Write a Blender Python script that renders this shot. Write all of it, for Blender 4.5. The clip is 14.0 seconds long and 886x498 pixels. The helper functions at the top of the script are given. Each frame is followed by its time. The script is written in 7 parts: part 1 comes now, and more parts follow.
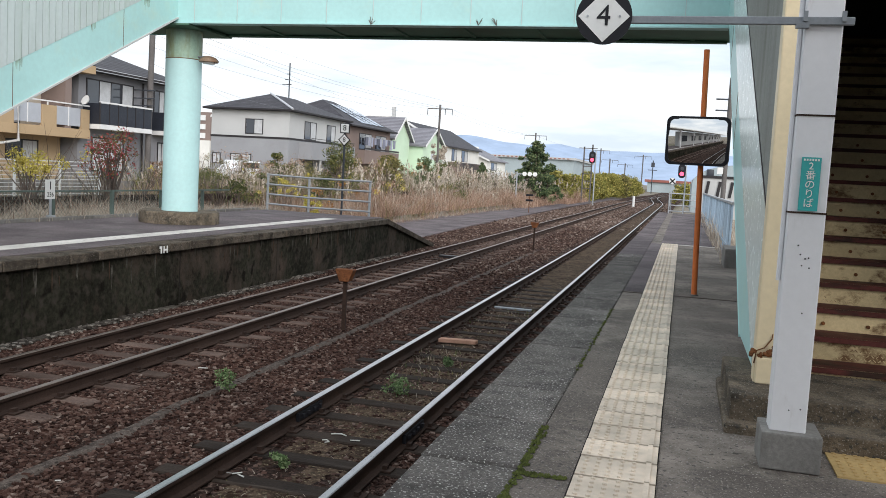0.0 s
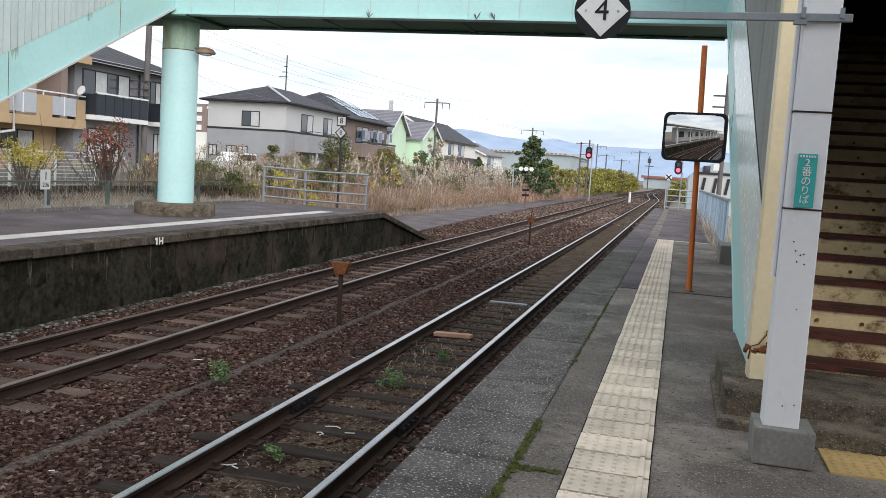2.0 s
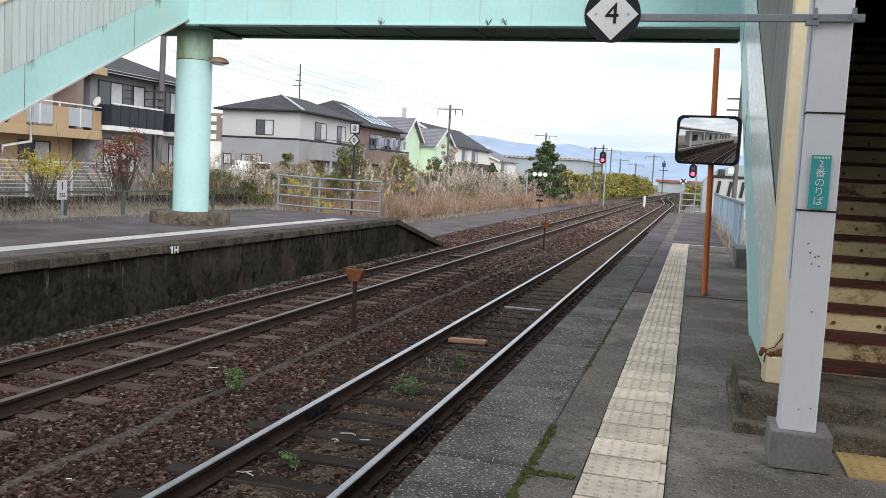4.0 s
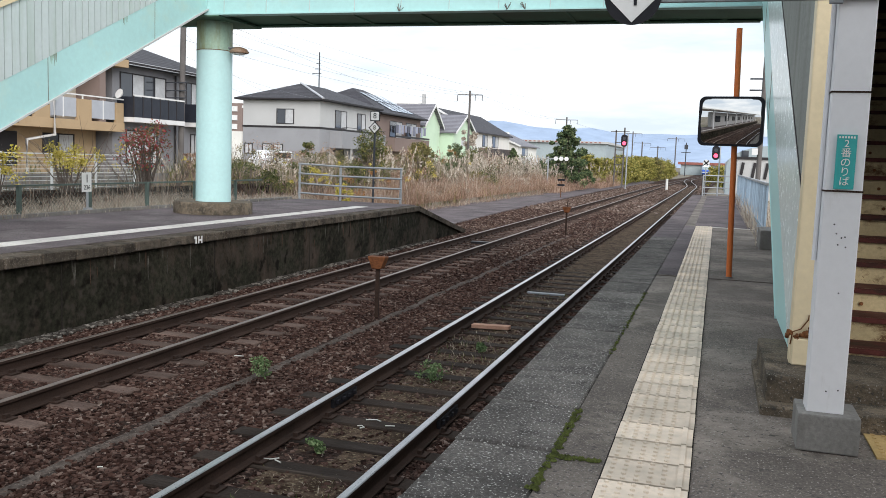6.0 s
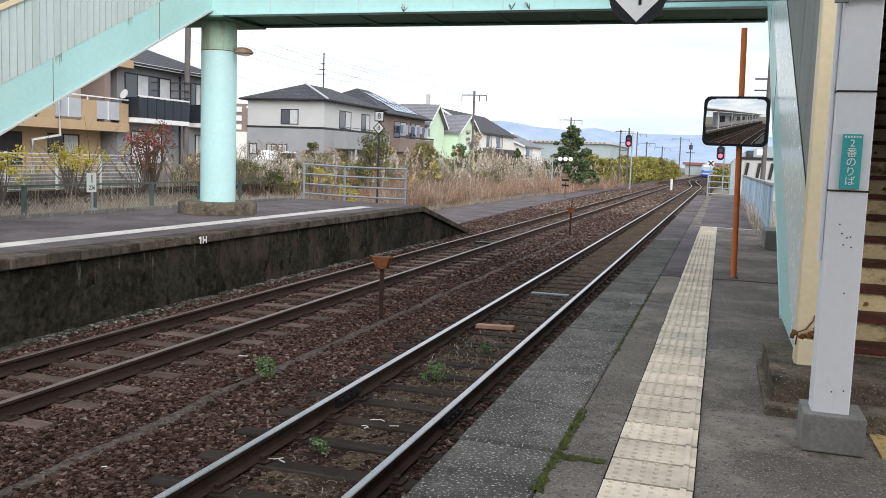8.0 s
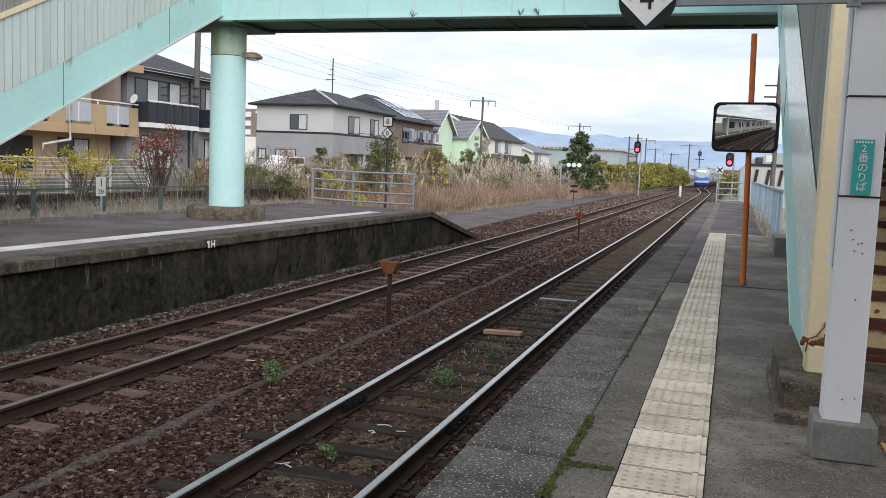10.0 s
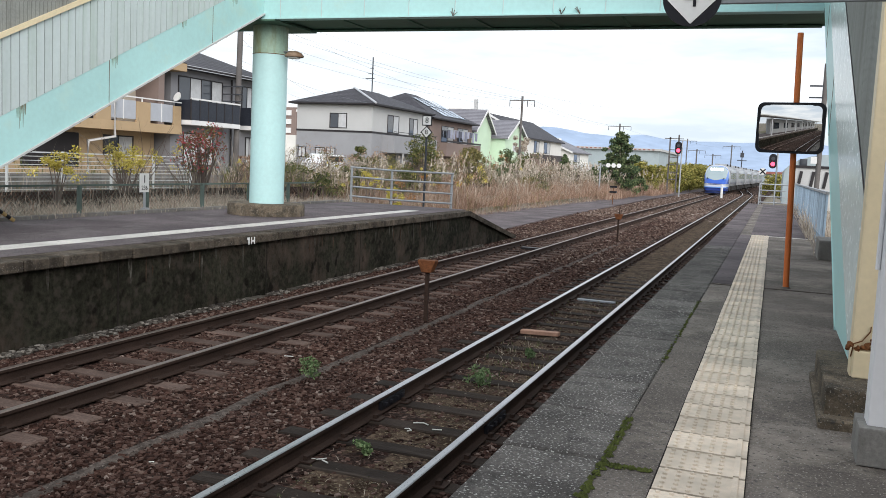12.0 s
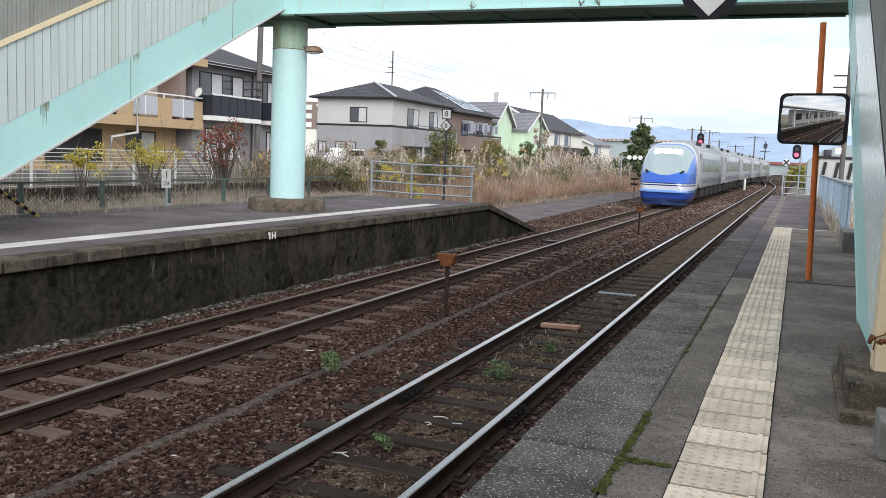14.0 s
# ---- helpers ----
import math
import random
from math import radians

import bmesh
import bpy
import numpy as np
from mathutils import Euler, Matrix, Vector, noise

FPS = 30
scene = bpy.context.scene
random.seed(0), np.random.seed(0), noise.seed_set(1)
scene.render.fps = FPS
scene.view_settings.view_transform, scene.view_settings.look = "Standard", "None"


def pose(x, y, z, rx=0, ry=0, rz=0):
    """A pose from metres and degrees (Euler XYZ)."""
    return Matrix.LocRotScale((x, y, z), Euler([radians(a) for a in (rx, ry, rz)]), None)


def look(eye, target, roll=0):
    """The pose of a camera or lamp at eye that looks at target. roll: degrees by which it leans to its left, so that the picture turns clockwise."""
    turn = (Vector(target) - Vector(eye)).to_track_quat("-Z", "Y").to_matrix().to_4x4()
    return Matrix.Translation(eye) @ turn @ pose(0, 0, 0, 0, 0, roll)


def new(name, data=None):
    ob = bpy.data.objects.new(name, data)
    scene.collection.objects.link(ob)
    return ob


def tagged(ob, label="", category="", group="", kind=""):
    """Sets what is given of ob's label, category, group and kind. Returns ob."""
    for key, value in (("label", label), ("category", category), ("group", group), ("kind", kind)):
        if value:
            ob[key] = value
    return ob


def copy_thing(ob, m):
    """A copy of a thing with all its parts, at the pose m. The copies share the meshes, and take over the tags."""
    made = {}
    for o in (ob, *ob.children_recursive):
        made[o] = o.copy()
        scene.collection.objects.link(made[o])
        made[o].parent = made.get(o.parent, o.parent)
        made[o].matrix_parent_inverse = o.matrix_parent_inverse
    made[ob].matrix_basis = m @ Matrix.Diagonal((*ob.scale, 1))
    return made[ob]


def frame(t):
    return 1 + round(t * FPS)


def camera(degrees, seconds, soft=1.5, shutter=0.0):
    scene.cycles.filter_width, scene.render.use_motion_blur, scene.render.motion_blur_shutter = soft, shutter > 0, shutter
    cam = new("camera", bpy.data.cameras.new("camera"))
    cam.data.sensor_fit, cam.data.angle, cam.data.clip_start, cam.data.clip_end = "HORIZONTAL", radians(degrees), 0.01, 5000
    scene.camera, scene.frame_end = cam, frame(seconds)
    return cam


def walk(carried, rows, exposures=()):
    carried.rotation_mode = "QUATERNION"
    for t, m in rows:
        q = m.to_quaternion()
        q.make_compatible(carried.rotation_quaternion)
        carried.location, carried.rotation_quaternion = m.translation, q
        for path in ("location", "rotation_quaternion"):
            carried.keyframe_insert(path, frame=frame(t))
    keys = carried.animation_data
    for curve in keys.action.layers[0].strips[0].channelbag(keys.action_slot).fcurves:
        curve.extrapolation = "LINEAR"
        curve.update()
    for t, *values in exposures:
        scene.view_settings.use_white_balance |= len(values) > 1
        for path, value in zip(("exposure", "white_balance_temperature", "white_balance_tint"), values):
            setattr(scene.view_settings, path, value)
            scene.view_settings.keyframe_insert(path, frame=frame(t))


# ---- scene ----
# camera: held by hand, turning slowly to the left
cam = camera(54.0, 14.0, soft=0.5)
PATH = [
    (0, pose(0.000, 0.000, 1.400, 85.035, -3.164, 15.456)),
    (0.5, pose(-0.001, 0.000, 1.396, 85.014, -3.485, 15.419)),
    (1, pose(-0.003, -0.003, 1.394, 84.914, -3.671, 15.363)),
    (1.5, pose(-0.005, 0.000, 1.392, 84.752, -3.717, 15.264)),
    (2, pose(-0.001, -0.001, 1.395, 84.664, -3.694, 15.225)),
    (2.5, pose(0.003, 0.006, 1.390, 84.867, -3.781, 15.205)),
    (3, pose(0.005, 0.007, 1.392, 85.054, -3.667, 15.470)),
    (5.5, pose(0.019, -0.009, 1.389, 84.444, -2.143, 17.035)),
    (6, pose(0.009, -0.006, 1.392, 84.067, -2.098, 17.484)),
    (6.5, pose(0.003, -0.006, 1.388, 83.905, -2.077, 17.759)),
    (7, pose(0.006, 0.002, 1.386, 83.792, -2.045, 17.829)),
    (7.5, pose(0.008, -0.004, 1.390, 83.911, -2.057, 17.761)),
    (10, pose(0.004, 0.017, 1.381, 84.430, -2.291, 18.315)),
    (10.5, pose(0.001, 0.015, 1.382, 84.280, -2.399, 18.833)),
    (11, pose(-0.006, 0.013, 1.384, 84.256, -2.494, 19.427)),
    (11.5, pose(-0.007, 0.013, 1.378, 84.257, -2.623, 20.138)),
    (12, pose(-0.005, 0.019, 1.374, 84.277, -2.712, 20.834)),
    (12.5, pose(-0.006, 0.016, 1.382, 84.260, -2.713, 21.389)),
    (13, pose(-0.003, 0.009, 1.381, 84.100, -2.708, 21.687)),
    (13.5, pose(0.001, 0.014, 1.381, 83.927, -2.580, 21.970)),
    (14, pose(0.012, 0.020, 1.384, 83.779, -2.300, 22.174)),
]
# the camera's own exposure drifts a little
EXPOSURES = [(0, 0.29), (1.5, 0.27), (3, 0.29), (6.5, 0.35), (7.5, 0.43), (10, 0.17), (11, 0.24), (12.5, 0.31), (14, 0.36)]
walk(cam, PATH, exposures=EXPOSURES)


# ---- node helpers ----
def nd(tree, kind, **values):
    n = tree.nodes.new(kind)
    for key, value in values.items():
        n.inputs[key].default_value = value
    return n


def mix(tree, fac, a, b, blend="MIX"):
    n = tree.nodes.new("ShaderNodeMix")
    n.data_type, n.blend_type = "RGBA", blend
    for slot, v in ((0, fac), (6, a), (7, b)):
        if isinstance(v, bpy.types.NodeSocket):
            tree.links.new(v, n.inputs[slot])
        elif slot == 0:
            n.inputs[0].default_value = v
        else:
            n.inputs[slot].default_value = (*v[:3], 1)
    return n.outputs[2]


def ramp(tree, fac, lo, hi):
    n = nd(tree, "ShaderNodeMapRange", **{"From Min": lo, "From Max": hi})
    tree.links.new(fac, n.inputs["Value"])
    return n.outputs["Result"]


# ---- world: bright overcast ----
world = bpy.data.worlds.new("overcast_sky")
scene.world = world
world.use_nodes = True
wt = world.node_tree
wt.nodes.clear()
sky = wt.nodes.new("ShaderNodeTexSky")
sky.sky_type, sky.sun_disc = "NISHITA", False
sky.sun_elevation, sky.sun_rotation = radians(25), radians(144)
sky.air_density, sky.dust_density = 1.0, 3.0
wco = wt.nodes.new("ShaderNodeTexCoord")
wmap = wt.nodes.new("ShaderNodeMapping")
wmap.inputs["Scale"].default_value = (1.3, 1.3, 7.0)
wt.links.new(wco.outputs["Generated"], wmap.inputs["Vector"])
wn = nd(wt, "ShaderNodeTexNoise", Scale=2.2, Detail=7.0, Roughness=0.55)
wt.links.new(wmap.outputs["Vector"], wn.inputs["Vector"])
cloud = mix(wt, ramp(wt, wn.outputs["Fac"], 0.38, 0.62), (7.0, 8.0, 9.2), (11.2, 11.5, 11.75))
veil = mix(wt, 0.9, sky.outputs["Color"], cloud)
wbg = nd(wt, "ShaderNodeBackground", Strength=0.1)
wt.links.new(veil, wbg.inputs["Color"])
wout = wt.nodes.new("ShaderNodeOutputWorld")
wt.links.new(wbg.outputs["Background"], wout.inputs["Surface"])

sun_data = bpy.data.lights.new("sun", "SUN")
sun_data.energy, sun_data.angle, sun_data.color = 2.0, radians(40), (1.0, 0.955, 0.935)
sun = new("sun", sun_data)
sun.matrix_world = look((26, -36, 21), (0, 0, 0))


# ---- materials ----
def surf(name, col, rough=0.75, var=0.18, s1=1.6, s2=35.0, bump=0.25, bs=90.0, metal=0.0, stain=None, stain_at=(0.55, 0.72),
         stain_scale=(1.2, 1.2, 1.2), rnd=0.0, rnd_hue=0.0, depth=0.01, spec=0.18, fleck=None, fleck_scale=150.0, fleck_at=(0.62, 0.68)):
    """A worn surface: two scales of colour variation, a stain with a shape of its own, fine relief."""
    m = bpy.data.materials.new(name)
    m.use_nodes = True
    t = m.node_tree
    b = t.nodes["Principled BSDF"]
    co = t.nodes.new("ShaderNodeTexCoord")
    info = t.nodes.new("ShaderNodeObjectInfo")
    sh = t.nodes.new("ShaderNodeVectorMath")
    sh.operation = "MULTIPLY_ADD"
    t.links.new(info.outputs["Random"], sh.inputs[0])
    sh.inputs[1].default_value = (31, 17, 23)
    t.links.new(co.outputs["Object"], sh.inputs[2])
    n1, n2 = nd(t, "ShaderNodeTexNoise", Scale=s1, Detail=5.0), nd(t, "ShaderNodeTexNoise", Scale=s2, Detail=4.0, Roughness=0.65)
    for n in (n1, n2):
        t.links.new(sh.outputs[0], n.inputs["Vector"])
    dark, light = [c * (1 - var) for c in col], [min(1, c * (1 + var)) for c in col]
    c = mix(t, ramp(t, n1.outputs["Fac"], 0.3, 0.7), dark, light)
    fine = mix(t, ramp(t, n2.outputs["Fac"], 0.3, 0.7), [1 - var] * 3, [1 + var * 0.6] * 3)
    c = mix(t, 1.0, c, fine, "MULTIPLY")
    if stain:
        mp = t.nodes.new("ShaderNodeMapping")
        mp.inputs["Scale"].default_value = stain_scale
        t.links.new(sh.outputs[0], mp.inputs["Vector"])
        n3 = nd(t, "ShaderNodeTexNoise", Scale=1.0, Detail=8.0, Roughness=0.7)
        t.links.new(mp.outputs["Vector"], n3.inputs["Vector"])
        c = mix(t, ramp(t, n3.outputs["Fac"], *stain_at), c, stain)
    if fleck:
        n5 = nd(t, "ShaderNodeTexNoise", Scale=fleck_scale, Detail=2.0)
        t.links.new(sh.outputs[0], n5.inputs["Vector"])
        c = mix(t, ramp(t, n5.outputs["Fac"], *fleck_at), c, fleck)
        n6 = nd(t, "ShaderNodeTexNoise", Scale=fleck_scale * 0.45, Detail=3.0)
        t.links.new(sh.outputs[0], n6.inputs["Vector"])
        c = mix(t, ramp(t, n6.outputs["Fac"], 0.60, 0.68), c, [v * 0.22 for v in fleck])
    if rnd or rnd_hue:
        hs = t.nodes.new("ShaderNodeHueSaturation")
        v = nd(t, "ShaderNodeMapRange", **{"To Min": 1 - rnd, "To Max": 1 + rnd})
        t.links.new(info.outputs["Random"], v.inputs["Value"])
        t.links.new(v.outputs["Result"], hs.inputs["Value"])
        t.links.new(c, hs.inputs["Color"])
        c = hs.outputs["Color"]
    t.links.new(c, b.inputs["Base Color"])
    rr = nd(t, "ShaderNodeMapRange", **{"To Min": max(0.02, rough - 0.1), "To Max": min(1, rough + 0.1)})
    t.links.new(n2.outputs["Fac"], rr.inputs["Value"])
    t.links.new(rr.outputs["Result"], b.inputs["Roughness"])
    b.inputs["Metallic"].default_value, b.inputs["Specular IOR Level"].default_value = metal, spec
    if bump:
        n4 = nd(t, "ShaderNodeTexNoise", Scale=bs, Detail=3.0)
        t.links.new(sh.outputs[0], n4.inputs["Vector"])
        bp = nd(t, "ShaderNodeBump", Strength=bump, Distance=depth)
        t.links.new(n4.outputs["Fac"], bp.inputs["Height"])
        t.links.new(bp.outputs["Normal"], b.inputs["Normal"])
    return m


def island(name, stops, rough=0.9, spec=0.2, trans=0.0):
    """Loose pieces in one mesh (stones, leaves, blades): each takes a colour of its own."""
    m = bpy.data.materials.new(name)
    m.use_nodes = True
    t = m.node_tree
    b = t.nodes["Principled BSDF"]
    g = t.nodes.new("ShaderNodeNewGeometry")
    r = t.nodes.new("ShaderNodeValToRGB")
    r.color_ramp.interpolation = "LINEAR"
    while len(r.color_ramp.elements) < len(stops):
        r.color_ramp.elements.new(0.5)
    for e, (at, c) in zip(r.color_ramp.elements, stops):
        e.position, e.color = at, (*c, 1)
    t.links.new(g.outputs["Random Per Island"], r.inputs["Fac"])
    co = t.nodes.new("ShaderNodeTexCoord")
    n = nd(t, "ShaderNodeTexNoise", Scale=0.9, Detail=4.0)
    t.links.new(co.outputs["Object"], n.inputs["Vector"])
    c = mix(t, ramp(t, n.outputs["Fac"], 0.3, 0.7), (0.78, 0.78, 0.78), (1.15, 1.12, 1.08))
    c = mix(t, 1.0, r.outputs["Color"], c, "MULTIPLY")
    t.links.new(c, b.inputs["Base Color"])
    b.inputs["Roughness"].default_value, b.inputs["Specular IOR Level"].default_value = rough, spec
    return m


def glow(name, col, strength):
    m = bpy.data.materials.new(name)
    m.use_nodes = True
    b = m.node_tree.nodes["Principled BSDF"]
    b.inputs["Base Color"].default_value = (*col, 1)
    b.inputs["Emission Color"].default_value, b.inputs["Emission Strength"].default_value = (*col, 1), strength
    return m


RUST = (0.16, 0.065, 0.025)
M = {
    "asphalt": surf("platform_asphalt", (0.158, 0.136, 0.118), 0.9, 0.40, 0.9, 60, 0.8, 130, stain=(0.30, 0.262, 0.225), stain_at=(0.48, 0.66), depth=0.008, fleck=(0.34, 0.31, 0.28), fleck_scale=80, spec=0.2),
    "asphalt_dark": surf("dark_asphalt", (0.132, 0.108, 0.113), 0.9, 0.36, 0.7, 50, 0.7, 130, stain=(0.21, 0.19, 0.187), stain_at=(0.5, 0.75), depth=0.006, fleck=(0.16, 0.155, 0.15), fleck_scale=80, spec=0.2),
    "coping": surf("coping_concrete", (0.140, 0.128, 0.118), 0.92, 0.42, 2.2, 60, 1.0, 110, stain=(0.062, 0.057, 0.053), stain_at=(0.5, 0.68), stain_scale=(5, 5, 5), rnd=0.16, depth=0.012, fleck=(0.55, 0.53, 0.49), fleck_scale=70, fleck_at=(0.595, 0.675), spec=0.1),
    "concrete": surf("concrete", (0.215, 0.207, 0.193), 0.85, 0.22, 1.8, 45, 0.4, 120, stain=(0.12, 0.112, 0.1), stain_at=(0.5, 0.75), stain_scale=(6, 6, 3), depth=0.005),
    "brown_concrete": surf("weathered_concrete", (0.152, 0.122, 0.088), 0.9, 0.36, 3, 60, 0.8, 130, stain=(0.045, 0.039, 0.03), stain_at=(0.45, 0.65), stain_scale=(5, 5, 5), depth=0.008, rnd=0.18, fleck=(0.26, 0.24, 0.21), fleck_scale=90),
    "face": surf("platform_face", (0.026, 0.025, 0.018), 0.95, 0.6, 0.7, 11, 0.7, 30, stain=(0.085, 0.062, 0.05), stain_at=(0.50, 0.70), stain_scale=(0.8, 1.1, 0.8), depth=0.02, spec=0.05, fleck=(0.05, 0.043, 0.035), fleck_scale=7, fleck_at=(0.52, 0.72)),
    "coping_far": surf("weathered_coping", (0.112, 0.092, 0.072), 0.92, 0.4, 3, 60, 0.8, 130, stain=(0.04, 0.034, 0.027), stain_at=(0.45, 0.62), stain_scale=(4, 4, 4), depth=0.008, rnd=0.25, fleck=(0.24, 0.215, 0.19), fleck_scale=70, spec=0.08),
    "white_line": surf("worn_white_paint", (0.64, 0.61, 0.57), 0.75, 0.18, 2, 40, 0.2, 120, stain=(0.24, 0.22, 0.2), stain_at=(0.56, 0.68), stain_scale=(4, 4, 4)),
    "tactile": surf("tactile_tile", (0.73, 0.62, 0.50), 0.65, 0.14, 2, 40, 0.15, 150, stain=(0.46, 0.40, 0.32), stain_at=(0.46, 0.7), stain_scale=(5, 5, 5), rnd=0.13),
    "yellow_tile": surf("yellow_tactile_tile", (0.46, 0.32, 0.14), 0.7, 0.15, 2, 40, 0.15, 150),
    "teal": surf("mint_green_paint", (0.44, 0.705, 0.69), 0.38, 0.05, 0.7, 12, 0.08, 8, stain=(0.50, 0.68, 0.60), stain_at=(0.55, 0.8), depth=0.02),
    "teal_column": surf("mint_column_paint", (0.52, 0.785, 0.785), 0.36, 0.05, 0.7, 12, 0.06, 8, stain=(0.48, 0.70, 0.62), stain_at=(0.6, 0.8), stain_scale=(1, 1, 0.35), depth=0.02),
    "panel": surf("pale_ribbed_panel", (0.53, 0.605, 0.60), 0.45, 0.05, 0.8, 14, 0.08, 10, stain=(0.40, 0.50, 0.44), stain_at=(0.5, 0.75), stain_scale=(2, 2, 0.3), depth=0.02),
    # smooth near-stair sheets; colour also lightened to offset their shaded side
    "panel_near": surf("smooth_mint_sheet", (0.74, 0.84, 0.82), 0.25, 0.05, 0.8, 14, 0.05, 6, stain=(0.55, 0.68, 0.64), stain_at=(0.5, 0.75), stain_scale=(3, 6, 0.3), depth=0.02, spec=0.5),
    "grey_panel": surf("grey_ribbed_panel", (0.26, 0.27, 0.25), 0.7, 0.15, 1, 30, 0.2, 60, stain=(0.15, 0.15, 0.13), stain_at=(0.5, 0.75), stain_scale=(3, 3, 0.4)),
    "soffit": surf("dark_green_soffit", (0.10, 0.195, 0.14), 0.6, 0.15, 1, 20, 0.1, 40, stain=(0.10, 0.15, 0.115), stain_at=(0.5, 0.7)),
    "cream": surf("cream_paint", (0.72, 0.61, 0.41), 0.45, 0.06, 1, 20, 0.08, 20, stain=(0.30, 0.19, 0.09), stain_at=(0.66, 0.78), stain_scale=(5, 5, 1.2)),
    "white_post": surf("white_paint", (0.75, 0.75, 0.765), 0.4, 0.03, 1, 20, 0.05, 12, stain=(0.52, 0.5, 0.47), stain_at=(0.6, 0.85), stain_scale=(6, 6, 1.5), depth=0.02),
    "riser": surf("ochre_riser_plate", (0.50, 0.405, 0.235), 0.55, 0.14, 3, 40, 0.25, 60, stain=(0.12, 0.065, 0.03), stain_at=(0.52, 0.64), stain_scale=(4, 4, 7), rnd=0.15),
    "tread": surf("red_brown_tread", (0.085, 0.024, 0.02), 0.6, 0.25, 3, 40, 0.2, 60, stain=(0.03, 0.016, 0.012), stain_at=(0.48, 0.62), stain_scale=(2, 5, 5)),
    "rust": surf("rust", RUST, 0.85, 0.35, 5, 60, 0.4, 120, stain=(0.07, 0.03, 0.015)),
    "rust_orange": surf("orange_rust", (0.175, 0.066, 0.027), 0.8, 0.4, 6, 60, 0.4, 120, stain=(0.11, 0.045, 0.02)),
    "rail_side": surf("rail_rust", (0.042, 0.026, 0.02), 0.85, 0.3, 2, 50, 0.3, 100),
    "rail_top": surf("polished_rail", (0.46, 0.44, 0.45), 0.3, 0.12, 3, 60, 0.04, 60, metal=1.0),
    "rail_top_dull": surf("dull_rail", (0.24, 0.19, 0.165), 0.42, 0.12, 3, 60, 0.05, 60, metal=0.8),
    "sleeper": surf("old_sleeper_wood", (0.032, 0.023, 0.018), 0.9, 0.4, 2, 40, 0.6, 50, stain=(0.075, 0.058, 0.046), stain_at=(0.55, 0.75), stain_scale=(1, 9, 4), rnd=0.3),
    "sleeper_brown": surf("brown_sleeper_wood", (0.115, 0.080, 0.066), 0.9, 0.35, 2, 40, 0.6, 50, stain=(0.05, 0.034, 0.028), stain_at=(0.5, 0.75), stain_scale=(1, 9, 4), rnd=0.35, spec=0.1),
    "ballast_bed": surf("ballast_bed", (0.082, 0.053, 0.043), 0.95, 0.5, 1.2, 16, 1.0, 20, stain=(0.026, 0.017, 0.014), stain_at=(0.42, 0.54), stain_scale=(20, 20, 20), depth=0.07, fleck=(0.17, 0.115, 0.095), fleck_scale=15, fleck_at=(0.57, 0.63), spec=0.05),
    "silt": surf("silted_ballast", (0.104, 0.073, 0.052), 0.95, 0.5, 2.5, 30, 1.0, 40, stain=(0.035, 0.022, 0.015), stain_at=(0.45, 0.6), stain_scale=(9, 9, 9), depth=0.03, fleck=(0.22, 0.18, 0.12), fleck_scale=34, fleck_at=(0.58, 0.66), spec=0.05),
    "dirt": surf("dirt_ridge", (0.105, 0.083, 0.07), 0.95, 0.35, 2, 40, 0.9, 60, stain=(0.05, 0.038, 0.032), stain_at=(0.42, 0.6), stain_scale=(12, 12, 12), fleck=(0.17, 0.14, 0.12), fleck_scale=60),
    "soil": surf("weedy_soil", (0.23, 0.20, 0.165), 0.95, 0.35, 0.35, 12, 0.7, 20, stain=(0.14, 0.14, 0.07), stain_at=(0.5, 0.65), stain_scale=(0.4, 0.4, 0.4), depth=0.05),
    "orange": surf("orange_paint", (0.62, 0.17, 0.05), 0.5, 0.1, 3, 30, 0.1, 40, stain=(0.4, 0.12, 0.05), stain_at=(0.58, 0.75)),
    "black": surf("black_paint", (0.018, 0.018, 0.022), 0.45, 0.1, 3, 30, 0.05, 40),
    "dark_grey": surf("dark_grey_paint", (0.06, 0.065, 0.075), 0.5, 0.1, 3, 30, 0.05, 40),
    "galv": surf("galvanised_steel", (0.42, 0.44, 0.46), 0.5, 0.12, 4, 40, 0.08, 40, metal=0.5),
    "dull_steel": surf("dull_grey_steel", (0.27, 0.29, 0.31), 0.55, 0.12, 4, 40, 0.08, 40, metal=0.3),
    "sign_white": surf("sign_white", (0.78, 0.78, 0.76), 0.45, 0.03, 3, 30, 0.0),
    "sign_teal": surf("sign_teal", (0.06, 0.40, 0.39), 0.4, 0.06, 3, 30, 0.0),
    "fence_green": surf("faded_green_paint", (0.10, 0.135, 0.12), 0.6, 0.2, 3, 30, 0.1, 40, stain=(0.14, 0.09, 0.06), stain_at=(0.55, 0.75)),
    "fence_white": surf("white_fence_paint", (0.66, 0.68, 0.68), 0.5, 0.08, 2, 30, 0.05, 40),
    # brightness differs per picket to give a corrugated sheet's light and dark stripes
    "fence_blue": surf("blue_grey_fence_paint", (0.27, 0.36, 0.45), 0.55, 0.15, 2, 30, 0.1, 40, rnd=0.3),
    "moss": surf("moss", (0.10, 0.118, 0.03), 0.95, 0.4, 20, 120, 0.8, 200, depth=0.02),
    "pole": surf("weathered_pole", (0.14, 0.13, 0.125), 0.85, 0.2, 1, 20, 0.3, 40),
    "wall_beige": surf("tan_render", (0.46, 0.335, 0.205), 0.85, 0.06, 0.6, 20, 0.15, 60, stain=(0.36, 0.25, 0.14), stain_at=(0.58, 0.8)),
    "wall_cream": surf("cream_render", (0.62, 0.56, 0.47), 0.85, 0.06, 0.6, 20, 0.15, 60),
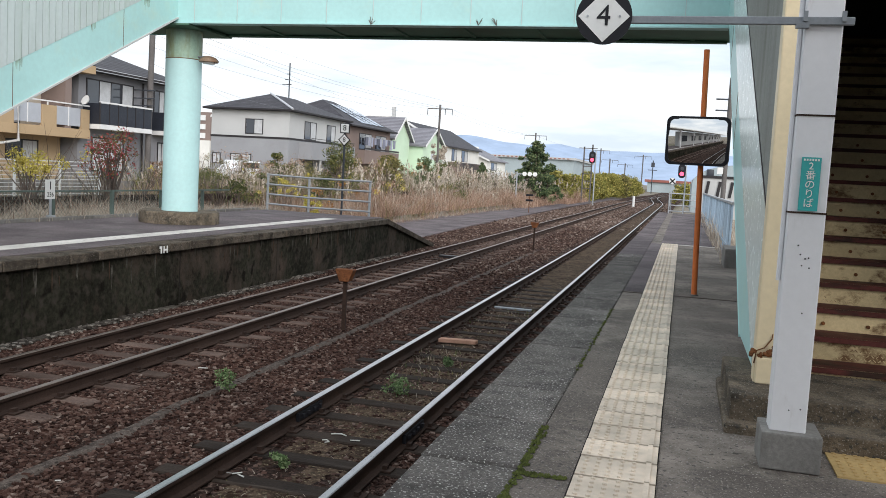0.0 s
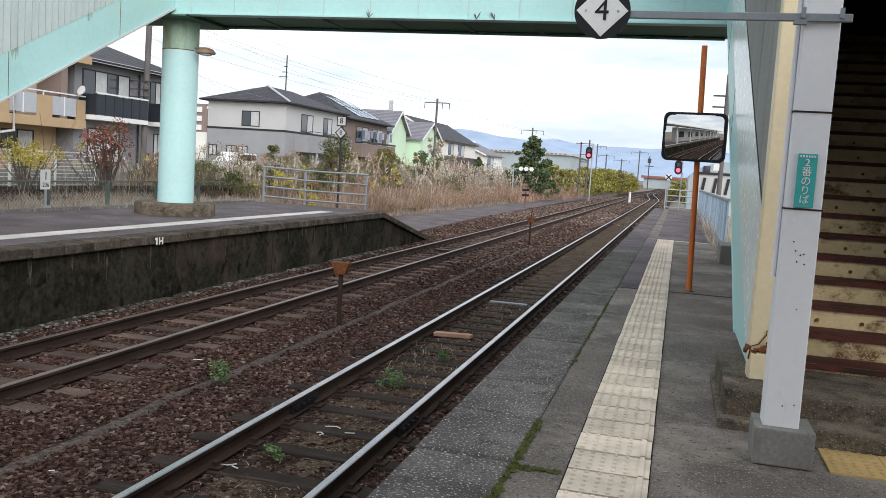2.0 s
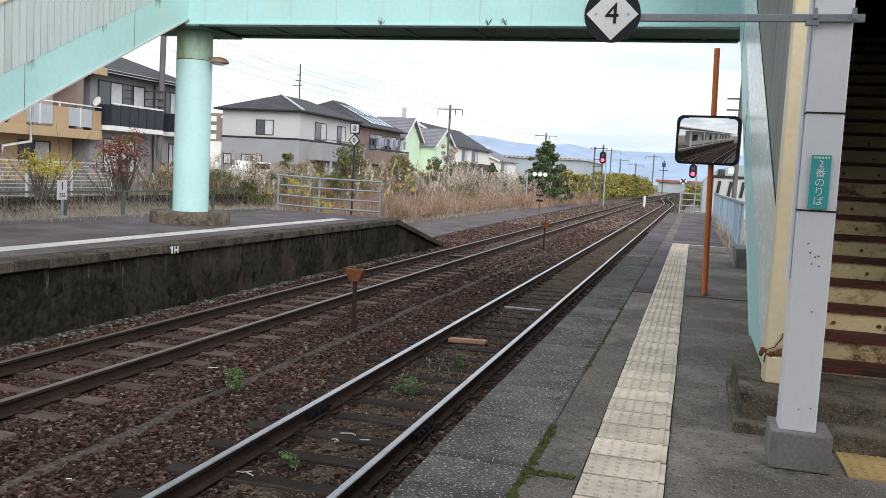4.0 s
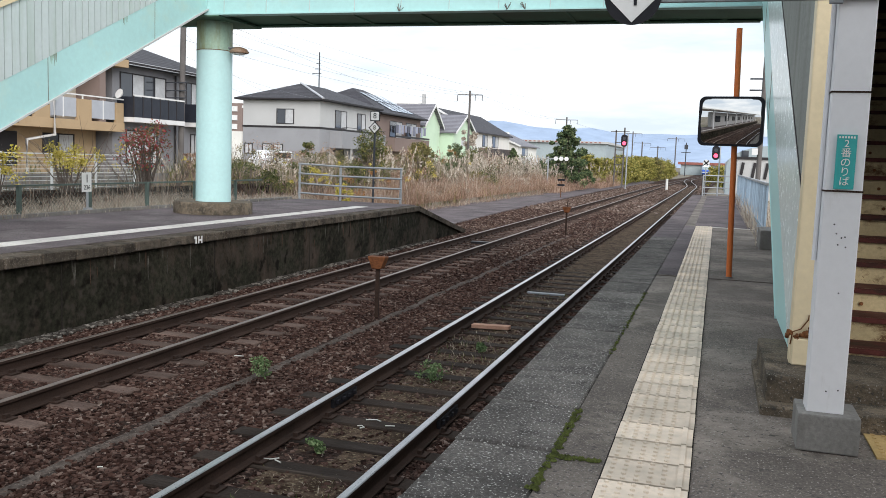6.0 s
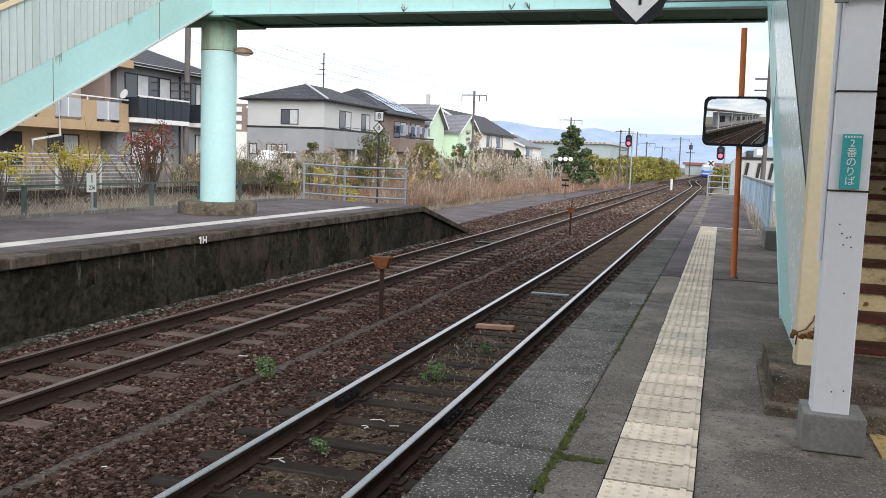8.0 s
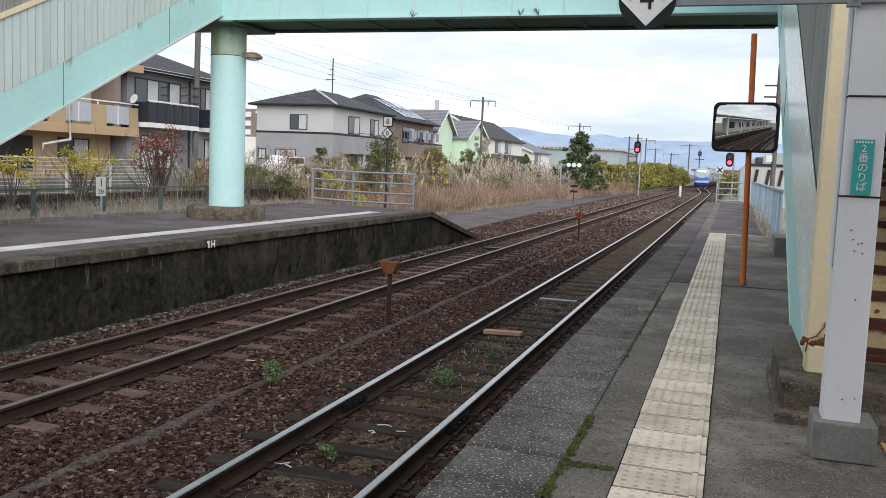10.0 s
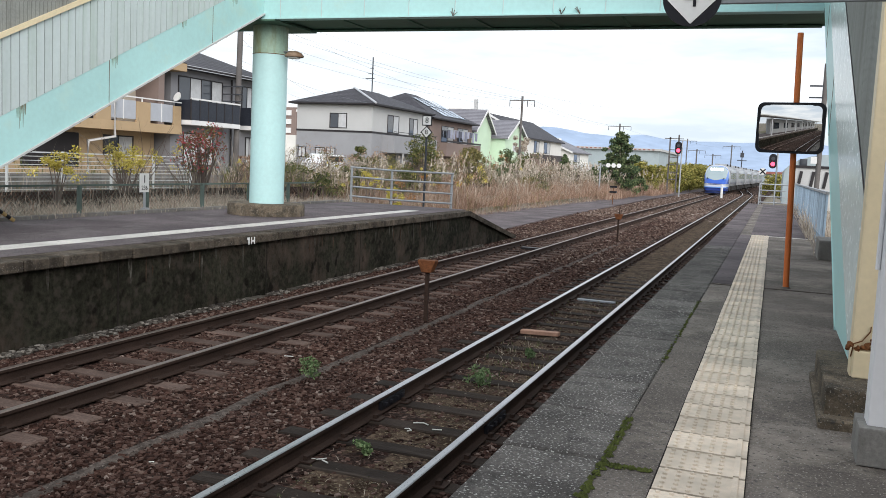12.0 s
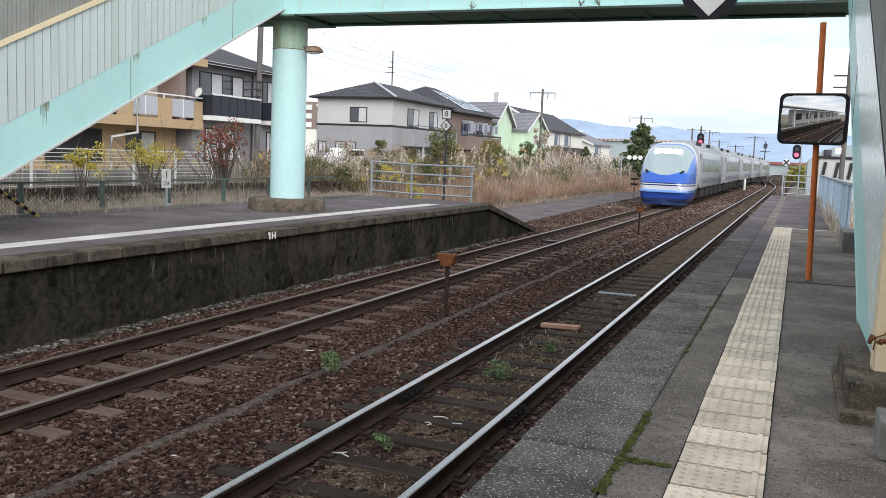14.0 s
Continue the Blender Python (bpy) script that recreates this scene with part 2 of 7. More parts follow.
    "wall_grey": surf("grey_render", (0.315, 0.32, 0.335), 0.85, 0.06, 0.5, 20, 0.2, 60, stain=(0.28, 0.275, 0.28), stain_at=(0.55, 0.8)),
    "wall_light": surf("pale_grey_render", (0.50, 0.505, 0.50), 0.85, 0.05, 0.5, 20, 0.2, 60),
    "wall_dark": surf("slate_grey_render", (0.25, 0.25, 0.265), 0.85, 0.08, 0.5, 20, 0.2, 60),
    "wall_brown": surf("brown_grey_render", (0.24, 0.185, 0.165), 0.85, 0.08, 0.5, 20, 0.2, 60),
    "wall_green": surf("pale_green_render", (0.60, 0.76, 0.58), 0.85, 0.05, 0.5, 20, 0.2, 60),
    "wall_white": surf("white_render", (0.74, 0.73, 0.69), 0.8, 0.05, 0.5, 20, 0.15, 60),
    "wall_shed": surf("blue_grey_cladding", (0.36, 0.42, 0.44), 0.6, 0.08, 0.3, 5, 0.1, 20),
    "roof": surf("dark_slate_roof", (0.045, 0.045, 0.05), 0.6, 0.22, 1, 14, 0.5, 9, stain=(0.085, 0.085, 0.09), stain_at=(0.5, 0.7), stain_scale=(3, 3, 3), depth=0.05),
    "roof_light": surf("grey_tile_roof", (0.20, 0.205, 0.215), 0.55, 0.15, 1, 14, 0.4, 9, depth=0.05),
    "roof_ridge": surf("ridge_metal", (0.55, 0.56, 0.58), 0.4, 0.05, 2, 20, 0.0, metal=0.3),
    "solar": surf("solar_panel", (0.8, 0.84, 0.9), 0.15, 0.1, 0.8, 10, 0.0, metal=1.0),
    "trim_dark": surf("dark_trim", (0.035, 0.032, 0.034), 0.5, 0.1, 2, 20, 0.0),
    "trim_white": surf("white_trim", (0.75, 0.75, 0.74), 0.5, 0.04, 2, 20, 0.0),
    "curtain": surf("pale_curtain", (0.52, 0.53, 0.54), 0.9, 0.1, 3, 20, 0.0),
    "grey_screen": surf("frosted_panel", (0.43, 0.45, 0.49), 0.35, 0.05, 2, 20, 0.0),
    "dark_screen": surf("smoked_panel", (0.03, 0.034, 0.045), 0.25, 0.1, 2, 20, 0.0),
    "wood": surf("bleached_plank", (0.42, 0.25, 0.18), 0.8, 0.2, 4, 50, 0.3, 60),
    "stone_white": surf("white_litter", (0.7, 0.7, 0.66), 0.8, 0.1, 4, 50, 0.1, 60),
    "ballast": island("ballast_stone", [(0, (0.016, 0.008, 0.006)), (0.3, (0.044, 0.023, 0.018)), (0.65, (0.082, 0.047, 0.038)), (0.92, (0.130, 0.086, 0.071)), (1, (0.24, 0.19, 0.165))], 0.9, 0.12),
    "dry_grass": island("dry_grass", [(0, (0.12, 0.07, 0.045)), (0.35, (0.27, 0.165, 0.115)), (0.75, (0.43, 0.29, 0.22)), (1, (0.58, 0.47, 0.37))]),
    "pale_grass": island("pale_dry_grass", [(0, (0.25, 0.20, 0.16)), (0.5, (0.46, 0.40, 0.33)), (1, (0.66, 0.60, 0.52))]),
    "green_weed": island("green_weed", [(0, (0.035, 0.055, 0.02)), (0.5, (0.095, 0.12, 0.042)), (0.85, (0.19, 0.18, 0.07)), (1, (0.32, 0.28, 0.12))]),
    "olive_bush": island("olive_bush", [(0, (0.055, 0.062, 0.024)), (0.45, (0.15, 0.145, 0.055)), (0.85, (0.28, 0.245, 0.10)), (1, (0.42, 0.31, 0.13))]),
    "stalk": island("bare_stalk", [(0, (0.07, 0.05, 0.04)), (0.5, (0.20, 0.16, 0.125)), (1, (0.40, 0.35, 0.29))]),
    "plume": island("pampas_plume", [(0, (0.33, 0.27, 0.21)), (0.5, (0.50, 0.44, 0.37)), (1, (0.72, 0.67, 0.60))]),
    "yellow": island("yellow_flower", [(0, (0.30, 0.27, 0.05)), (0.5, (0.58, 0.48, 0.09)), (1, (0.78, 0.68, 0.24))]),
    "red_leaf": island("red_leaf", [(0, (0.08, 0.10, 0.045)), (0.35, (0.17, 0.13, 0.06)), (0.6, (0.30, 0.085, 0.07)), (0.85, (0.42, 0.07, 0.11)), (1, (0.46, 0.22, 0.12))]),
    "orange_leaf": island("orange_leaf", [(0, (0.20, 0.09, 0.03)), (0.6, (0.38, 0.19, 0.07)), (1, (0.52, 0.30, 0.12))]),
    "hedge": island("yellowing_hedge", [(0, (0.09, 0.105, 0.03)), (0.45, (0.24, 0.235, 0.06)), (0.85, (0.40, 0.36, 0.11)), (1, (0.52, 0.42, 0.14))]),
    "dark_leaf": island("dark_leaf", [(0, (0.035, 0.062, 0.034)), (0.5, (0.085, 0.13, 0.062)), (1, (0.22, 0.25, 0.12))]),
    "column_stain": surf("stained_column_head", (0.36, 0.52, 0.42), 0.45, 0.12, 1.5, 14, 0.06, 8, stain=(0.27, 0.31, 0.17), stain_at=(0.42, 0.62), stain_scale=(3, 3, 0.8), depth=0.02),
    "clump": island("grey_green_weed", [(0, (0.06, 0.11, 0.045)), (0.5, (0.15, 0.23, 0.10)), (1, (0.27, 0.35, 0.18))]),
    "lamp_brown": surf("faded_brown_enamel", (0.32, 0.235, 0.17), 0.6, 0.2, 5, 40, 0.1, 40, stain=(0.2, 0.1, 0.05)),
    "twig": surf("bare_twig", (0.13, 0.105, 0.09), 0.9, 0.2, 3, 30, 0.2, 50),
    "train_blue_highlight": surf("ledge_highlight_blue", (0.16, 0.33, 0.74), 0.22, 0.04, 0.5, 6, 0.0, spec=0.6),
    "train_silver": surf("stainless_coach_side", (0.43, 0.44, 0.46), 0.4, 0.07, 0.7, 10, 0.0, metal=0.4),
    "train_white": surf("pale_coach_roof", (0.31, 0.32, 0.335), 0.45, 0.06, 0.7, 10, 0.0),
    "train_dark": surf("underframe_grime", (0.035, 0.033, 0.032), 0.8, 0.3, 2, 20, 0.2, 30),
    "navy": surf("navy_stripe", (0.02, 0.035, 0.12), 0.35, 0.05, 1, 10, 0.0),
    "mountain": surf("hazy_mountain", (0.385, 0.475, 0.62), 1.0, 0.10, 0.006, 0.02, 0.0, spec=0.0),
    "car_paint": surf("white_van_paint", (0.78, 0.79, 0.8), 0.3, 0.03, 1, 10, 0.0),
    "laundry": surf("laundry_cloth", (0.22, 0.23, 0.29), 0.9, 0.1, 1, 10, 0.0, rnd=0.8),
    "brick_red": surf("red_brown_roof", (0.30, 0.12, 0.10), 0.8, 0.12, 0.5, 10, 0.1, 20),
}
M["run_stain"] = surf("rust_run", (0.30, 0.43, 0.37), 0.7, 0.3, 6, 60, 0.1, 60, stain=(0.20, 0.20, 0.14), stain_at=(0.45, 0.6), stain_scale=(8, 8, 2))
# lighter copy of the ballast: brightness of stone tops at grazing view, in colour
M["ballast_lightened"] = island("lightened_ballast_stone", [(0, (0.045, 0.03, 0.024)), (0.4, (0.115, 0.078, 0.064)), (0.8, (0.19, 0.14, 0.118)), (1, (0.32, 0.27, 0.24))], 0.95, 0.05)
M["lime_run"] = surf("lime_run", (0.11, 0.105, 0.09), 0.95, 0.4, 8, 60, 0.2, 60, stain=(0.04, 0.035, 0.028), stain_at=(0.42, 0.6), stain_scale=(9, 9, 5), spec=0.05)
M["rust_dim"] = surf("dim_rust_run", (0.075, 0.048, 0.034), 0.95, 0.4, 8, 60, 0.2, 60, spec=0.05)
M["foot_lip"] = surf("foot_lip_concrete", (0.075, 0.066, 0.056), 0.95, 0.5, 3, 40, 0.8, 60, stain=(0.2, 0.185, 0.16), stain_at=(0.52, 0.66), stain_scale=(7, 7, 7), spec=0.05, depth=0.02)
M["rubble"] = island("concrete_rubble", [(0, (0.03, 0.026, 0.022)), (0.6, (0.10, 0.09, 0.08)), (1, (0.30, 0.28, 0.25))])
M["grime"] = surf("dark_grime", (0.022, 0.018, 0.015), 0.95, 0.3, 4, 40, 0.4, 90)


def nose_paint_material():
    """Blue cab paint with its stripes, laid out by height on the car, silver from the cab's back. The lighter band at
    the ledge is a painted highlight.
    """
    m = bpy.data.materials.new("cab_paint")
    m.use_nodes = True
    t = m.node_tree
    b = t.nodes["Principled BSDF"]
    co = t.nodes.new("ShaderNodeTexCoord")
    sep = t.nodes.new("ShaderNodeSeparateXYZ")
    t.links.new(co.outputs["Object"], sep.inputs[0])
    r = t.nodes.new("ShaderNodeValToRGB")
    r.color_ramp.interpolation = "CONSTANT"
    stops = [(0.0, (0.012, 0.02, 0.075)), (0.45, (0.012, 0.045, 0.27)), (0.74, (0.06, 0.17, 0.5)), (0.88, (0.55, 0.58, 0.63)), (1.10, (0.012, 0.02, 0.10)), (1.17, (0.55, 0.58, 0.63)), (1.21, (0.012, 0.02, 0.10)), (1.26, (0.025, 0.10, 0.47)), (1.75, (0.05, 0.16, 0.55))]
    while len(r.color_ramp.elements) < len(stops):
        r.color_ramp.elements.new(0.5)
    for e, (z, c) in zip(r.color_ramp.elements, stops):
        e.position, e.color = z / 4.0, (*c, 1)
    t.links.new(ramp(t, sep.outputs["Z"], 0.0, 4.0), r.inputs["Fac"])
    back = mix(t, ramp(t, sep.outputs["Y"], 2.55, 2.6), r.outputs["Color"], (0.46, 0.47, 0.49))
    low = mix(t, ramp(t, sep.outputs["Z"], 0.93, 0.94), (0.035, 0.033, 0.032), back)
    c = mix(t, ramp(t, sep.outputs["Y"], 2.55, 2.6), r.outputs["Color"], low)
    t.links.new(c, b.inputs["Base Color"])
    b.inputs["Roughness"].default_value, b.inputs["Specular IOR Level"].default_value = 0.22, 0.6
    return m


def tile_courses(m, pitch):
    """Lines of tile courses that follow height up a roof slope."""
    t = m.node_tree
    b = t.nodes["Principled BSDF"]
    src = b.inputs["Base Color"].links[0].from_socket
    co = t.nodes.new("ShaderNodeTexCoord")
    mp = t.nodes.new("ShaderNodeMapping")
    mp.inputs["Scale"].default_value = (0.0, 0.0, 1.0 / pitch)
    t.links.new(co.outputs["Object"], mp.inputs["Vector"])
    w = nd(t, "ShaderNodeTexWave", Scale=0.314, Distortion=0.25, Detail=1.0)
    w.wave_type, w.bands_direction, w.wave_profile = "BANDS", "Z", "SAW"
    t.links.new(mp.outputs["Vector"], w.inputs["Vector"])
    c = mix(t, 1.0, src, mix(t, ramp(t, w.outputs["Fac"], 0.0, 1.0), (0.5, 0.48, 0.52), (1.45, 1.38, 1.45)), "MULTIPLY")
    t.links.new(c, b.inputs["Base Color"])


tile_courses(M["roof"], 0.16)
tile_courses(M["roof_light"], 0.2)
M["cab"] = nose_paint_material()
M["red_lamp"] = glow("red_signal_lamp", (1.0, 0.05, 0.10), 3.2)
M["headlamp"] = glow("headlamp", (1.0, 0.98, 0.92), 14.0)


def glassy(name, col, rough, metal):
    m = bpy.data.materials.new(name)
    m.use_nodes = True
    b = m.node_tree.nodes["Principled BSDF"]
    b.inputs["Base Color"].default_value = (*col, 1)
    b.inputs["Roughness"].default_value, b.inputs["Metallic"].default_value = rough, metal
    b.inputs["Specular IOR Level"].default_value = 0.8
    return m


M["glass"] = glassy("window_glass", (0.045, 0.05, 0.06), 0.05, 0.0)
# windscreen's pale base colour stands in for the white sky it reflects
M["windscreen"] = glassy("windscreen_glass", (0.40, 0.48, 0.49), 0.12, 0.6)
M["mirror"] = glassy("mirror_glass", (0.72, 0.72, 0.71), 0.015, 1.0)


# ---- mesh helpers ----
def box(bm, x0, x1, y0, y1, z0, z1, mi=0, turn=None):
    vs = [bm.verts.new((x, y, z)) for z in (z0, z1) for y in (y0, y1) for x in (x0, x1)]
    if turn is not None:
        for v in vs:
            v.co = turn @ v.co
    for q in ((0, 2, 3, 1), (4, 5, 7, 6), (0, 1, 5, 4), (1, 3, 7, 5), (3, 2, 6, 7), (2, 0, 4, 6)):
        f = bm.faces.new([vs[i] for i in q])
        f.material_index = mi
    return vs


def boxes(*rows):
    bm = bmesh.new()
    for r in rows:
        box(bm, *r)
    return bm


def bevelled(bm, width, segments=2):
    bmesh.ops.bevel(bm, geom=bm.edges[:], offset=width, segments=segments, affect="EDGES", profile=0.6)
    return bm


def tube(bm, points, radius, sides=8, mi=0, cap=True, radii=None):
    """A round bar along points."""
    pts = [Vector(p) for p in points]
    rings = []
    for i, p in enumerate(pts):
        d = (pts[min(i + 1, len(pts) - 1)] - pts[max(i - 1, 0)]).normalized()
        side = d.cross(Vector((0, 0, 1)) if abs(d.z) < 0.95 else Vector((0, 1, 0))).normalized()
        up = side.cross(d)
        r = radii[i] if radii else radius
        rings.append([bm.verts.new(p + r * (math.cos(a) * side + math.sin(a) * up)) for a in [2 * math.pi * k / sides for k in range(sides)]])
    for a, b in zip(rings, rings[1:]):
        for k in range(sides):
            f = bm.faces.new((a[k], a[(k + 1) % sides], b[(k + 1) % sides], b[k]))
            f.material_index, f.smooth = mi, True
    if cap:
        for ring in (rings[0][::-1], rings[-1]):
            f = bm.faces.new(ring)
            f.material_index = mi
            for e in f.edges:
                e.smooth = False
    return bm


def tubes(*rows, sides=8):
    bm = bmesh.new()
    for pts, r in rows:
        tube(bm, pts, r, sides)
    return bm


def prism(bm, outline, axis, a, b, mi=0):
    """A flat outline (two coordinates) pushed from a to b along axis."""
    def put(u, v, w):
        return {"x": (w, u, v), "y": (u, w, v), "z": (u, v, w)}[axis]
    lo, hi = ([bm.verts.new(put(u, v, w)) for u, v in outline] for w in (a, b))
    n = len(outline)
    for vs in (lo[::-1], hi):
        bm.faces.new(vs).material_index = mi
    for i in range(n):
        bm.faces.new((lo[i], lo[(i + 1) % n], hi[(i + 1) % n], hi[i])).material_index = mi
    bmesh.ops.recalc_face_normals(bm, faces=bm.faces)
    return bm


def prisms(axis, *rows):
    bm = bmesh.new()
    for outline, a, b in rows:
        prism(bm, outline, axis, a, b)
    return bm


def origin(ob):
    p = Vector((0, 0, 0))
    while ob is not None:
        p, ob = p + ob.location, ob.parent
    return p


def link(name, bm, mats, at=(0, 0, 0)):
    me = bpy.data.meshes.new(name)
    bm.to_mesh(me)
    bm.free()
    me.transform(Matrix.Translation(-Vector(at)))
    for m in mats if isinstance(mats, (list, tuple)) else [mats]:
        me.materials.append(m)
    return me


def thing(name, at, label, category, group="", kind=""):
    ob = new(name)
    ob.location = at
    ob.empty_display_size = 0.2
    return tagged(ob, label, category, group, kind)


def part(name, bm, mats, parent, label="", kind=""):
    ob = new(name, link(name, bm, mats, origin(parent)))
    ob.parent = parent
    return tagged(ob, label, kind=kind)


def solo(name, bm, mats, at, label, category, group="", kind=""):
    ob = new(name, link(name, bm, mats, at))
    ob.location = at
    return tagged(ob, label, category, group, kind)


def piece(name, me, parent, at):
    ob = new(name, me)
    ob.parent = parent
    ob.location = Vector(at) - origin(parent)
    return ob


def soup(name, verts, faces, mats, at, label, category, kind="stuff", parent=None):
    me = bpy.data.meshes.new(name)
    me.from_pydata(np.asarray(verts).tolist(), [], np.asarray(faces).tolist())
    for m in mats if isinstance(mats, (list, tuple)) else [mats]:
        me.materials.append(m)
    ob = new(name, me)
    if parent is not None:
        me.transform(Matrix.Translation(-origin(parent)))
        ob.parent = parent
        return tagged(ob, label, kind=kind)
    return tagged(ob, label, category, kind=kind)


def lettering(name, text, size, m, mat, parent, label=""):
    """Characters as a thin mesh under a sign; m: the pose of their middle."""
    cu = bpy.data.curves.new(name, "FONT")
    cu.body, cu.size, cu.extrude, cu.align_x, cu.align_y = text, size, 0.002, "CENTER", "CENTER"
    tmp = new(name, cu)
    me = bpy.data.meshes.new_from_object(tmp.evaluated_get(bpy.context.evaluated_depsgraph_get()))
    bpy.data.objects.remove(tmp)
    me.transform(m)
    me.transform(Matrix.Translation(-origin(parent)))
    me.materials.clear()
    me.materials.append(mat)
    ob = new(name, me)
    ob.parent = parent
    return tagged(ob, label)


rng = np.random.default_rng(7)


# ---- the lie of the land: tracks run along y, platform top is z = 0 ----
RAIL_Z, NEAR_X, FAR_X, EDGE_X, EDGE_L = -0.90, -2.83, -6.52, -1.165, -8.10


def ease(a, b, y):
    u = min(1.0, max(0.0, (y - a) / (b - a)))
    return u * u * (3 - 2 * u)


def main_x(y):
    """The main (second) track: straight, then a long bend to the right."""
    return FAR_X + 3.0 * ease(100, 255, y)


def loop_x(y):
    """The platform track: straight, then it joins the main track."""
    w = ease(104, 186, y)
    return NEAR_X * (1 - w) + main_x(y) * w


# ground, one sheet to the horizon, with the station's trackbed sunk into it
def build_ground():
    bm = bmesh.new()
    xs = [-3000, -400, -120, -60, -30, -22, -16, -13.9, -13.2, -9.0, -1.0, 0.9, 1.6, 6, 30, 120, 400, 3000]
    ys = [-3000, -400, -60, -20, 0, 12, 24, 30, 34, 45, 60, 80, 110, 150, 200, 300, 500, 1000, 4000]
    def h(x, y):
        if -13.5 < x < 1.0:
            return -1.35
        if x <= -13.5:
            return -0.32 if x > -17 else -0.12
        return -1.2 if y > 46 and x < 4 else -0.25
    grid = [[bm.verts.new((x, y, h(x, y))) for x in xs] for y in ys]
    for a, b in zip(grid, grid[1:]):
        for i in range(len(xs) - 1):
            bm.faces.new((a[i], a[i + 1], b[i + 1], b[i]))
    solo("ground", bm, M["soil"], (0, 0, 0), "weedy brown soil around the railway", "ground", kind="structure")


build_ground()


def build_bed():
    """Ballast bed: slightly heaped under each track, with a fine uneven skin."""
    ys = np.concatenate([np.arange(-30, 2, 4.0), np.arange(2, 34, 0.25), np.arange(34, 110, 3.0), np.arange(110, 620, 8.0)])
    us = np.linspace(-10.6, -0.9, 58)
    verts, faces = [], []
    for y in ys:
        for u in us:
            x = u + (main_x(y) - FAR_X if y > 90 else 0)
            d = min(abs(u - NEAR_X), abs(u - FAR_X))
            z = -1.075 - 0.05 * ease(1.0, 1.7, d) + 0.02 * noise.noise(Vector((x * 2.2, y * 2.2, 0)))
            verts.append((x, y, z))
    n = len(us)
    for j in range(len(ys) - 1):
        for i in range(n - 1):
            faces.append((j * n + i, j * n + i + 1, (j + 1) * n + i + 1, (j + 1) * n + i))
    soup("ballast_bed", verts, faces, M["ballast_bed"], (0, 0, 0), "dark brown crushed-stone bed under the railway tracks", "track bed", kind="structure")


build_bed()


# rails: head, web and foot in one profile
def rail_mesh(path, head, name, parent, label):
    half = [(0.0635, 0), (0.0635, 0.011), (0.012, 0.028), (0.0075, 0.045), (0.0075, 0.10), (0.030, 0.115), (0.0325, 0.12), (0.0325, 0.146), (0.026, 0.153)]
    prof = half + [(-a, b) for a, b in half[::-1]]
    bm = bmesh.new()
    rings = []
    for x, y in path:
        rings.append([bm.verts.new((x + a, y, RAIL_Z - 0.153 + b)) for a, b in prof])
    n = len(prof)
    for r, s in zip(rings, rings[1:]):
        for k in range(n):
            f = bm.faces.new((r[k], s[k], s[(k + 1) % n], r[(k + 1) % n]))
            f.material_index = 1 if k in (7, 8, 9) else 0
    bm.faces.new(rings[0])
    bm.faces.new(rings[-1][::-1])
    bmesh.ops.recalc_face_normals(bm, faces=bm.faces)
    return part(name, bm, [M["rail_side"], head], parent, label)


SLEEPERS = {}


def build_track(name, fx, head, label, y_end, wood):
    tr = thing(name, (fx(0), 0, RAIL_Z - 0.16), label, "railway track", "tracks", kind="structure")
    ys = [-30, 0, 30, 60, 90] + list(range(92, y_end, 2))
    for s in (-0.566, 0.566):
        rail_mesh([(fx(y) + s, y) for y in ys], head, "rail", tr, "steel rail with rusty web and worn bright head")
    bm = bmesh.new()
    box(bm, -1.05, 1.05, -0.105, 0.105, -0.14, 0)
    bevelled(bm, 0.012, 1)
    me = link("sleeper", bm, M[wood])
    bm = bmesh.new()
    for s in (-0.566, 0.566):
        box(bm, s - 0.15, s + 0.15, -0.07, 0.07, 0, 0.012)
        for e in (-0.085, 0.085):
            box(bm, s + e - 0.02, s + e + 0.02, -0.03, 0.03, 0.012, 0.045)
    clip = link("rail_fastening", bm, M["rail_side"])
    far = bmesh.new()
    SLEEPERS[name] = []
    y = -12.0
    while y < min(y_end - 10, 260):
        z = RAIL_Z - 0.150 + random.uniform(-0.006, 0.0)
        SLEEPERS[name].append(y)
        if y < 62:
            ob = piece("sleeper", me, tr, (fx(y) + random.uniform(-0.03, 0.03), y, z))
            ob.rotation_euler.z = random.uniform(-0.012, 0.012)
            if y > 2:
                piece("rail_fastening", clip, tr, (fx(y), y, RAIL_Z - 0.149))
        else:
            box(far, fx(y) - 1.05, fx(y) + 1.05, y - 0.1, y + 0.1, z - 0.1, z)
        y += 0.64 + random.uniform(-0.03, 0.03)
    part("distant_sleepers", far, M[wood], tr, kind="stuff")
    return tr


near_track = build_track("platform_track", loop_x, M["rail_top"], "railway track with bright worn rails on dark wooden sleepers", 186, "sleeper")
far_track = build_track("main_track", main_x, M["rail_top_dull"], "railway track with dull rails on brown wooden sleepers", 600, "sleeper_brown")

# fishplates and a bright rail joint on the platform track
for x, y in ((NEAR_X - 0.566, 7.75), (NEAR_X + 0.566, 7.55)):
    bm = bmesh.new()
    for s in (-1, 1):
        box(bm, x + s * 0.028 - 0.016, x + s * 0.028 + 0.016, y - 0.28, y + 0.28, RAIL_Z - 0.128, RAIL_Z - 0.045)
        for e in (-0.2, -0.07, 0.07, 0.2):
            box(bm, x + s * 0.055 - 0.014, x + s * 0.055 + 0.014, y + e - 0.02, y + e + 0.02, RAIL_Z - 0.1, RAIL_Z - 0.065)
    part("fishplate", bm, M["black"], near_track, "dark bolted rail joint plate")

